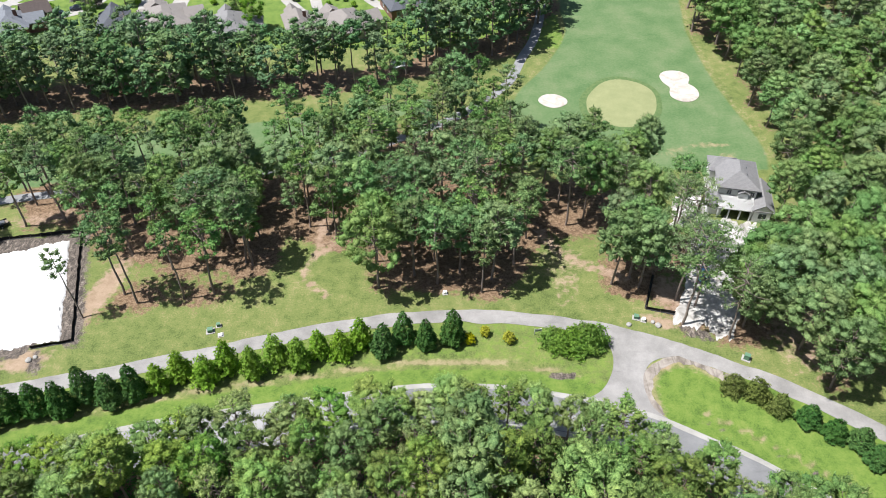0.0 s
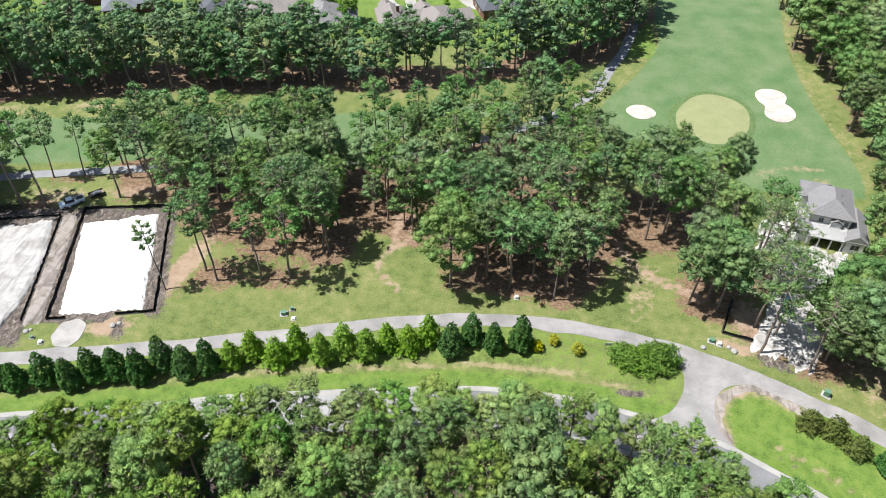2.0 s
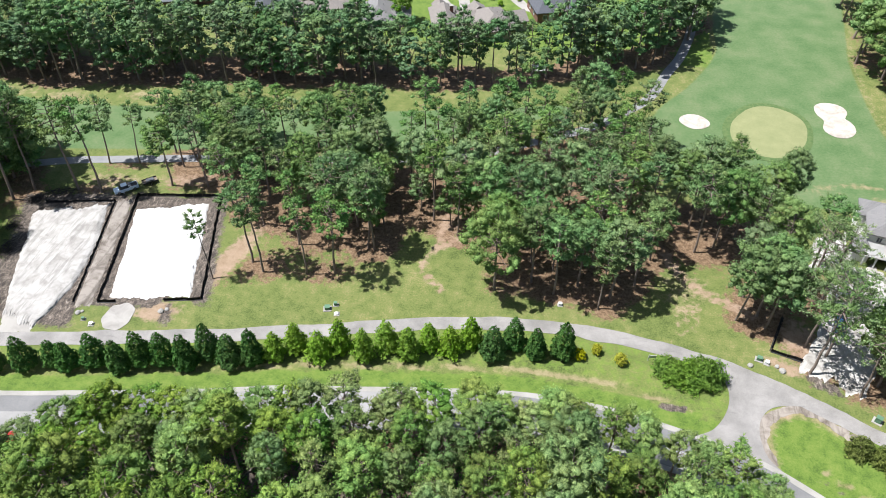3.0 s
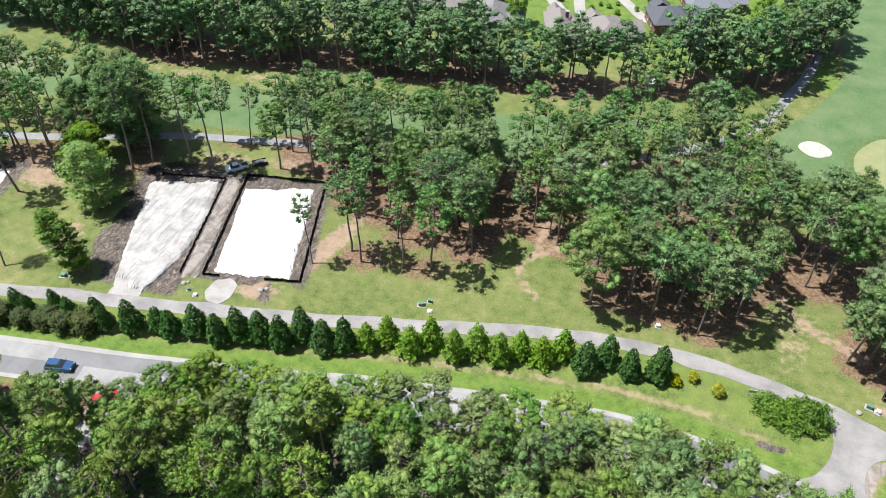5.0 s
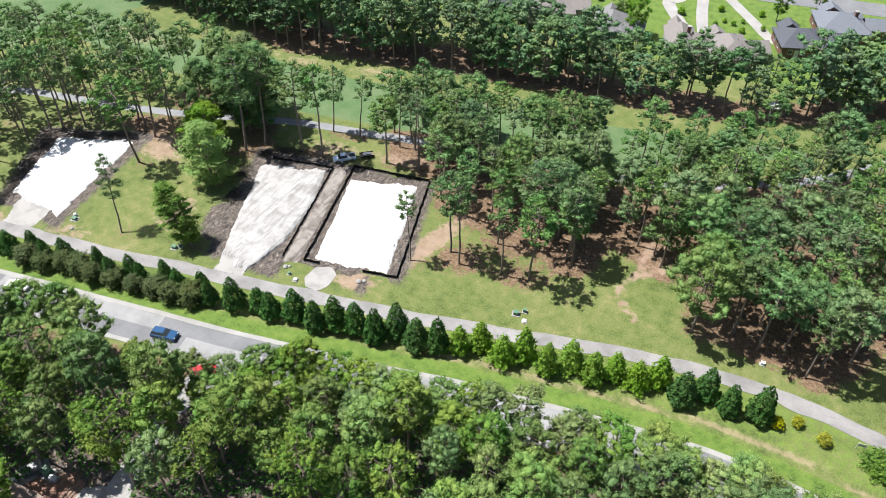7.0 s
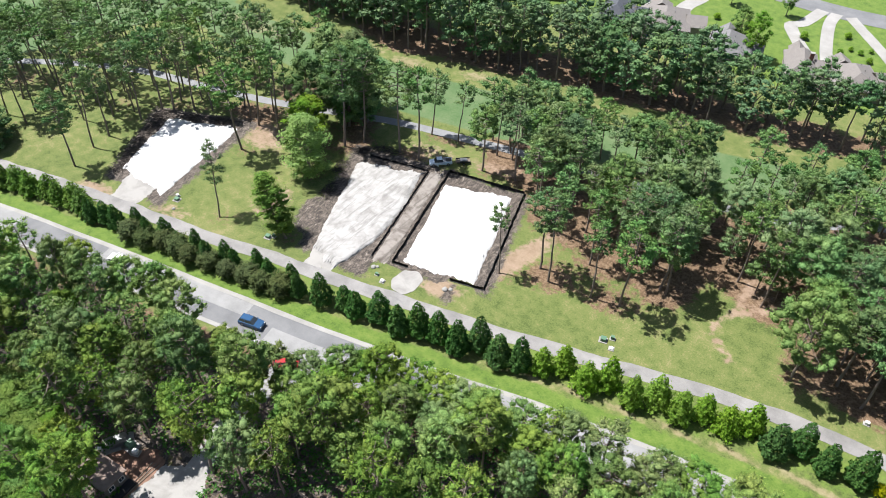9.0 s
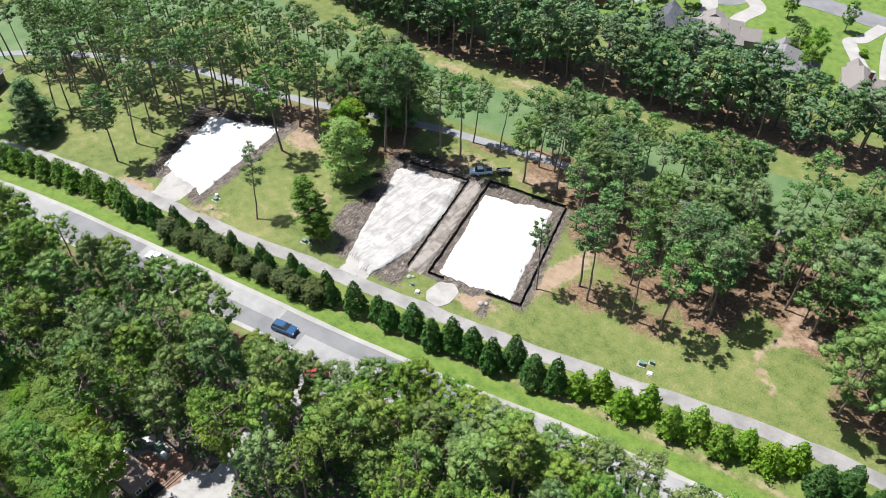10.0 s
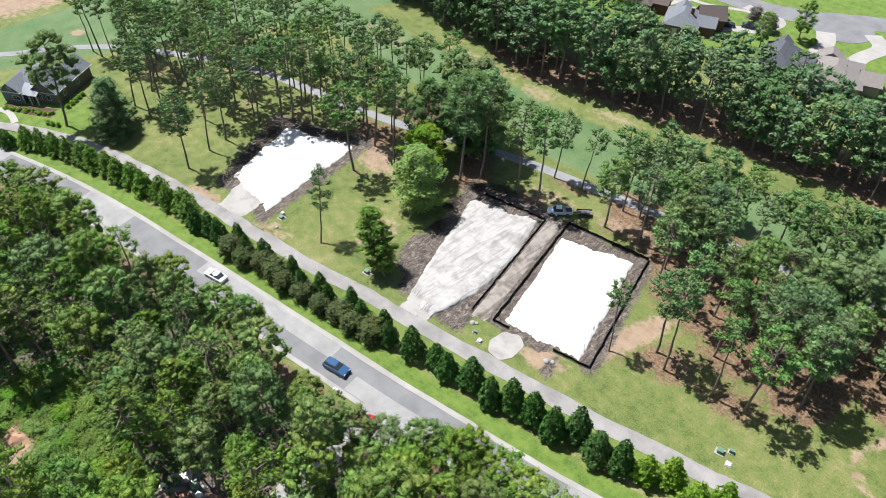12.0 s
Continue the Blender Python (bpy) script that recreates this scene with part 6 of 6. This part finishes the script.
def car(at, turn, paint, label, tall=1.45, length=4.7, width=1.82, kind="sedan", group="cars", z=0.07):
    ob = thing("car", label, "car", group, (*at, z), turn)
    h, s = tall, length / 2
    belt = 0.92 if kind == "sedan" else 1.08
    prof = [(-s, 0.35), (-s, belt - 0.12), (-s + 0.3, belt), (s - 1.45, belt + 0.02), (s - 0.15, belt - 0.2), (s, 0.55), (s - 0.05, 0.3), (-s + 0.1, 0.28)]
    part("body", profile_body(prof, width), paint, ob)
    x0, x1, x2, x3 = (-s + 0.55, -s + 1.35, s - 2.15, s - 1.35) if kind == "sedan" else (-s + 0.12, -s + 0.45, s - 2.1, s - 1.35)
    w0, w1 = width / 2 - 0.1, width / 2 - 0.28
    cab = part("glasshouse", cabin_mesh(x0, x1, x2, x3, belt - 0.05, h - 0.04, w0, w1), GLASS, ob, "dark tinted windows")
    part("roof", cabin_mesh(x1 - 0.02, x1 + 0.1, x2 - 0.1, x2 + 0.02, h - 0.1, h, w1 + 0.02, w1 - 0.05), paint, ob)
    for sy in (-1, 1):
        for x in (x1 * 0.5 + x2 * 0.5,):
            part("pillar", boxed(x - 0.05, x + 0.05, sy * (w0 - 0.1) - 0.07, sy * (w0 - 0.1) + 0.07, belt, h - 0.07), paint, cab)
        for x in (-s + 0.85, s - 0.85):
            wheel(ob, x, sy * (width / 2 - 0.1), 0.33)
        part("headlight", boxed(s - 0.2, s - 0.02, sy * (width / 2 - 0.3) - 0.18, sy * (width / 2 - 0.3) + 0.18, belt - 0.34, belt - 0.2, bevel=0.02), LENS, ob)
        part("tail_light", boxed(-s - 0.015, -s + 0.1, sy * (width / 2 - 0.25) - 0.16, sy * (width / 2 - 0.25) + 0.16, belt - 0.32, belt - 0.16, bevel=0.02), TAIL, ob)
        part("mirror", boxed(x3 - 0.35, x3 - 0.2, sy * (width / 2 + 0.08) - 0.1, sy * (width / 2 + 0.08) + 0.1, belt, belt + 0.14, bevel=0.03), paint, ob)
    part("bumper", boxed(s - 0.12, s + 0.04, -width / 2 + 0.15, width / 2 - 0.15, 0.32, 0.5, bevel=0.03), DARK, ob)
    return ob


car((-126.5, 46.7), 194, PAINT_WHITE, "white saloon car on the asphalt road")
car((-93.6, 50.5), 14, PAINT_BLUE, "blue sport utility car on the asphalt road", 1.7, 4.7, 1.9, "suv")
car((-82.2, 47.6), 40, PAINT_RED, "red car parked at the roadside apron", 1.5, 4.4, 1.8, "suv")
car((-115.2, 206.3), 40, PAINT_NAVY, "dark blue car parked on a brick driveway", 1.55, 4.8, 1.85, "suv", "parked cars")
car((-110.1, 210.4), 20, PAINT_NAVY, "black car parked on a pale driveway", 1.45, 4.7, 1.82, "sedan", "parked cars")
car((49.5, 97.5), 70, PAINT_BLUE, "blue car parked on the sandy lot", 1.7, 4.6, 1.85, "suv", "parked cars")

truck = thing("pickup_truck", "pale blue pickup truck with an open door beside the pads", "pickup truck", at=(-94.3, 108.6, 0.02), turn=222)
prof = [(-2.85, 0.5), (-2.85, 1.1), (0.9, 1.12), (1.5, 1.15), (2.75, 1.02), (2.85, 0.6), (2.8, 0.45), (-2.7, 0.45)]
part("body", profile_body(prof, 1.95), PAINT_ICE, truck)
part("cab", cabin_mesh(-0.7, -0.4, 1.0, 1.65, 1.05, 1.86, 0.86, 0.7), GLASS, truck, "dark glass cab")
part("roof", cabin_mesh(-0.45, -0.35, 0.95, 1.05, 1.8, 1.9, 0.74, 0.66), PAINT_ICE, truck)
part("bed_floor", boxed(-2.7, -0.75, -0.82, 0.82, 1.1, 1.13), DARK, truck)
for sy in (-1, 1):
    part("bed_rail", boxed(-2.8, -0.72, sy * 0.9 - 0.06, sy * 0.9 + 0.06, 1.1, 1.3, bevel=0.02), PAINT_ICE, truck)
    part("headlight", boxed(2.68, 2.86, sy * 0.7 - 0.18, sy * 0.7 + 0.18, 0.8, 0.96, bevel=0.02), LENS, truck)
    for x in (-1.8, 1.85):
        wheel(truck, x, sy * 0.88, 0.4, 0.26)
door = part("door", boxed(0, 1.0, -0.04, 0.04, 0.55, 1.1, bevel=0.02), PAINT_ICE, truck)
door.matrix_basis = pose(1.25, 0.98, 0, 0, 0, 120)
part("toolbox", boxed(-1.25, -0.8, -0.8, 0.8, 1.14, 1.5, bevel=0.03), STEEL, truck)
trailer = thing("flat_trailer", "small dark flatbed trailer hitched behind the truck", "trailer", at=(-90.6, 111.9, 0.02), turn=222)
part("deck", boxed(-1.9, 1.6, -0.9, 0.9, 0.5, 0.6, bevel=0.02), WOOD_BOARD, trailer)
part("tongue", boxed(1.6, 2.9, -0.05, 0.05, 0.5, 0.58), DARK, trailer)
for sy in (-1, 1):
    part("side_rail", boxed(-1.9, 1.6, sy * 0.92 - 0.03, sy * 0.92 + 0.03, 0.6, 0.95), DARK, trailer)
    wheel(trailer, -0.2, sy * 1.02, 0.33)
for whole in (truck, trailer):
    whole.scale = (0.9, 0.9, 0.9)
part("load", boxed(-1.2, 0.7, -0.6, 0.6, 0.6, 1.05, bevel=0.08), STEEL, trailer)


# ---- utility boxes, signs and small things ----
def utility_box(x, y, turn, w, d, h, paint, label):
    ob = thing("utility_box", label, "utility box", "utility boxes", (x, y, 0), turn)
    part("pad", boxed(-w * 0.85, w * 0.85, -d * 0.85, d * 0.85, -0.05, 0.1, bevel=0.01), DRIVE, ob)
    part("cabinet", boxed(-w / 2, w / 2, -d / 2, d / 2, 0.1, h, bevel=0.04), paint, ob)
    lid = boxed(-w / 2 - 0.04, w / 2 + 0.04, -d / 2 - 0.04, d / 2 + 0.04, h, h + 0.08, bevel=0.03)
    part("lid", lid, paint, ob)
    return ob


for x, y, turn, w, d, h, paint, label in [(-41.2, 84.1, 15, 0.9, 0.8, 0.7, PAINT_GREEN, "green transformer box on a pale pad"), (-40.0, 85.3, 15, 0.6, 0.5, 0.7, PAINT_GREEN, "small green service pedestal"), (-39.2, 83.2, 15, 0.6, 0.6, 0.25, PAINT_WHITE, "low white meter box in grass"),
                                          (0.4, 93.2, 5, 0.6, 0.5, 0.6, PAINT_WHITE, "small white service pedestal in grass"), (-108.1, 68.5, 12, 0.9, 0.8, 0.6, PAINT_GREEN, "green transformer box on a pale pad near the lane"), (-107.2, 69.2, 12, 0.5, 0.5, 0.7, PAINT_GREEN, "small green service pedestal"),
                                          (-132.4, 65.4, 12, 0.9, 0.8, 0.5, PAINT_GREEN, "green transformer box on a pale pad"), (-133.2, 66.3, 12, 0.5, 0.5, 0.5, PAINT_WHITE, "small white meter box"), (-81.6, 72.4, 12, 0.6, 0.6, 0.4, PAINT_WHITE, "low white meter box by the pad"), (-83.6, 73.2, 12, 0.5, 0.4, 0.5, PAINT_GREEN, "small green service pedestal"),
                                          (34.8, 87.2, -15, 0.8, 0.7, 0.7, PAINT_GREEN, "green transformer box by the driveway"), (36.0, 86.6, -15, 0.6, 0.6, 0.6, PAINT_WHITE, "white service box by the driveway"), (51.9, 78.0, -30, 0.9, 0.8, 1.1, PAINT_GREEN, "green waste bin beside the lane")]:
    utility_box(x, y, turn, w, d, h, paint, label)
sign = thing("lot_sign", "small white lot sign on two posts", "sign", at=(16.7, 83.4, 0), turn=8)
part("board", boxed(-0.55, 0.55, -0.03, 0.03, 0.8, 1.5, bevel=0.01), TRIM, sign)
part("lettering", boxed(-0.4, 0.4, -0.04, -0.032, 1.0, 1.1), DARK, sign, "dark bar of unreadable lettering")
for x in (-0.6, 0.6):
    part("post", boxed(x - 0.05, x + 0.05, -0.05, 0.05, -0.2, 1.6), TRIM, sign)
mailbox = thing("mailbox", "row of small mailboxes at the apron", "mailbox", at=(-89.4, 47.6, 0), turn=14)
part("post", boxed(-0.06, 0.06, -0.06, 0.06, -0.2, 1.1), WOOD_BOARD, mailbox)
part("crossbar", boxed(-1.0, 1.0, -0.05, 0.05, 1.02, 1.1), WOOD_BOARD, mailbox)
for x in (-0.75, -0.25, 0.25, 0.75):
    part("box", boxed(x - 0.11, x + 0.11, -0.25, 0.25, 1.1, 1.36, bevel=0.05), PAINT_WHITE if x < 0 else DARK, mailbox)
bench = thing("rain_shelter", "small white open garden shelter", "shelter", at=(-11.6, 174.2, 0), turn=20)
part("roof", roof_mesh(-1.6, 1.6, -1.6, 1.6, 2.2, 0.9, "x", 1.6, 0.2, 0.1), TRIM, bench)
for x in (-1.4, 1.4):
    for y in (-1.4, 1.4):
        part("post", boxed(x - 0.08, x + 0.08, y - 0.08, y + 0.08, -0.1, 2.2), TRIM, bench)
for k, (x, y, s) in enumerate([(-85.4, 74.4, 0.5), (-84.8, 74.9, 0.35), (-70.8, 77.6, 0.55), (-69.9, 78.3, 0.4), (33.2, 85.6, 0.5), (37.6, 86.2, 0.4), (38.4, 85.4, 0.6), (-130.6, 63.0, 0.4), (-98.2, 92.0, 0.5)]):
    bm = bmesh.new()
    bmesh.ops.create_icosphere(bm, subdivisions=2, radius=s)
    for q in bm.verts:
        q.co *= 1 + 0.25 * noise.noise(q.co * 2.3 + Vector((k, 0, 0)))
        q.co.z *= 0.6
    me = bpy.data.meshes.new("rubble")
    bm.to_mesh(me)
    bm.free()
    me.materials.append(CONCRETE)
    ob = tagged(new("rubble_lump", me), "pale lump of broken concrete on soil", "rubble", "rubble lumps")
    ob.location = (x, y, s * 0.3)

# ---- cleared brush beside the pads ----
BRUSH = plain("dead_brush", (0.060, 0.048, 0.040), 0.9, 0, 0.5, 6)


def brush_pile(x, y, turn, length, width, seed):
    """A low heap of cut branches, lying crosswise."""
    r = np.random.default_rng(seed)
    lines = []
    for k in range(70):
        a = r.uniform(-0.9, 0.9) + (math.pi / 2 if k % 4 == 0 else 0)
        c = np.array([r.normal(0, length * 0.26), r.normal(0, width * 0.26), r.uniform(0.05, 0.55)])
        half = r.uniform(0.5, 1.5) * np.array([math.cos(a), math.sin(a), r.uniform(-0.12, 0.12)])
        lines.append((np.array([c - half, c + r.normal(0, 0.08, 3), c + half]), r.uniform(0.04, 0.10), 0.02, 4))
    v, f = limb_mesh(lines)
    v[:, 2] = np.maximum(v[:, 2], -0.02)
    ob = tagged(new("brush_pile", np_mesh("brush_pile", v, [f], [BRUSH])), "low heap of dark cut branches on churned soil", "brush pile", "brush piles", "stuff")
    ob.matrix_basis = pose(x, y, 0, 0, 0, turn)


for k, (x, y, turn, length, width) in enumerate([(-152.6, 66.0, 112, 6, 3), (-154.8, 70.5, 112, 7, 4), (-157.0, 75.5, 112, 7, 4.5), (-159.4, 80.4, 115, 7, 4), (-161.0, 85.2, 80, 6, 4), (-153.6, 88.4, 20, 7, 3.5),
                                                 (-147.2, 91.4, 20, 6, 3), (-112.2, 101.8, 25, 6, 3), (-106.6, 105.4, 10, 7, 3), (-111.6, 94.6, 110, 5, 2.6), (-108.6, 87.0, 110, 5, 2.4)]):
    brush_pile(x, y, turn, length, width, 400 + k)

# ---- yard at the south wood ----
MOTTLED_ROOF = plain("mottled_brown_roof", (0.30, 0.225, 0.185), 0.9, 0, 0.5, 5)
shed = thing("shed", "flat-roofed dark timber shed under trees", "shed", at=(-88.7, 16.6, 0), turn=4)
part("wall", boxed(-2.8, 2.8, -1.7, 1.7, -0.1, 2.8, bevel=0.02), WALL_STONE, shed)
part("roof", boxed(-3.2, 3.2, -2.0, 2.0, 2.8, 3.0, bevel=0.03), MOTTLED_ROOF, shed, "mottled brown flat roof")
for x in (-1.0, 1.0):
    window_at(shed, 2.82, x * 0.9, 1.2, 1.0, 1.0, "+x")
part("deck", boxed(2.8, 4.2, -1.9, 1.9, 0.0, 0.5, bevel=0.02), DARK, shed)
for x in (2.9, 4.1):
    for y in (-1.8, 0, 1.8):
        part("rail_post", boxed(x - 0.05, x + 0.05, y - 0.05, y + 0.05, 0.5, 1.4), WOOD_BOARD, shed)
part("hand_rail", boxed(2.85, 4.15, -1.86, -1.78, 1.36, 1.44), WOOD_BOARD, shed)
v, f = lobed([(-84.0, 16.2), (-84.0, 23.4), (-87.0, 24.2), (-93.2, 19.8)], 0.07, 33, 0.4, 30)
slab("yard_soil", (v, f), sand_material("red_soil", (0.115, 0.062, 0.042), (0.25, 0.148, 0.105), 0.5), "red-brown trodden soil beside the shed", "bare soil")
for k in range(3):
    plank = tagged(new("timber_edging", bpy.data.meshes.new("timber_edging")), "long weathered timber laid along the yard's edge", "timber", "yard timbers")
    bm = boxed(-2.9, 2.9, -0.07, 0.07, 0.0, 0.12, bevel=0.015)
    bm.to_mesh(plank.data)
    bm.free()
    plank.data.materials.append(WOOD_BOARD)
    plank.matrix_basis = pose(-84.35 - 0.45 * k, 19.9 - 0.12 * k, 0.07, 0, 0, 90 + 3 * k)
v, f = lobed([(-83.6, 16.6), (-74.0, 19.5), (-77.5, 26.5), (-83.6, 23.4)], 0.10, 31, 0.4, 30)
slab("yard", (v, f), GRAVEL, "pale concrete and gravel yard", "yard")
slab("driveway", ribbon(spline([(-79, 24), (-80.4, 30), (-82, 37), (-81, 46)], 0.8), 1.8, -1.8, 0.06, wobble=0.1, seed=40), CONCRETE, "pale track through the wood", "driveway")
slab("shoulder", ribbon(between(ROAD_NORTH, -75.5, -63), -6.9, -9.0, 0.082, wobble=0.12, seed=42), OLD_ASPHALT, "narrow pale paved shoulder of the road", "driveway")
slab("apron", ribbon(between(ROAD_NORTH, -87.5, -75.5), -6.9, -13.0, 0.086, wobble=0.15, seed=41), OLD_ASPHALT, "wide pale paved apron beside the road", "driveway")
for k, (x, y, w, d, h, m) in enumerate([(-90.5, 22.3, 1.4, 1.2, 0.9, PAINT_GREEN), (-89.0, 22.0, 0.9, 0.7, 0.6, PAINT_WHITE), (-93.6, 18.8, 0.9, 0.8, 0.9, PAINT_WHITE), (-92.7, 21.6, 2.7, 1.8, 0.9, STEEL)]):
    utility_box(x, y, 20.0 * k, w, d, h, m, "storage bin standing in the yard")
BRAMBLE = meshes("bramble", shrub_shape(141, 2.6, 2.6, 16, 45, 0.16), YOUNG_LEAF)
for k, (x, y) in enumerate(scatter(-129, -93, 1, 21, 2.9, lambda x, y: ((x + 111) / 17.5) ** 2 + ((y - 11) / 9) ** 2 < 1 and (x + 115.5) ** 2 + (y - 5) ** 2 > 12, 51)):
    s = 0.55 + 0.5 * ((k * 7) % 10) / 10
    plant("bramble_thicket", BRAMBLE, x, y, (s, s * 0.9, s * 0.5), "low bright green bramble thicket in a glade", "shrub", "brambles", 33.0 * k)
bm = bmesh.new()
bmesh.ops.create_grid(bm, x_segments=22, y_segments=22, size=3.4)
for q in bm.verts:
    edge_fall = max(0.0, 1 - q.co.length / 3.5)
    q.co.z = -0.1 + 1.5 * edge_fall ** 0.8 * (0.7 + 0.8 * noise.noise(q.co * 0.55)) + 0.25 * noise.noise(q.co * 1.7) * edge_fall
heap = bpy.data.meshes.new("earth_mound")
bm.to_mesh(heap)
bm.free()
heap.materials.append(sand_material("orange_clay", (0.16, 0.08, 0.045), (0.34, 0.21, 0.135)))
tagged(new("earth_mound", heap), "mound of orange clay in the glade", "earth mound").location = (-117.0, 5.4, 0)
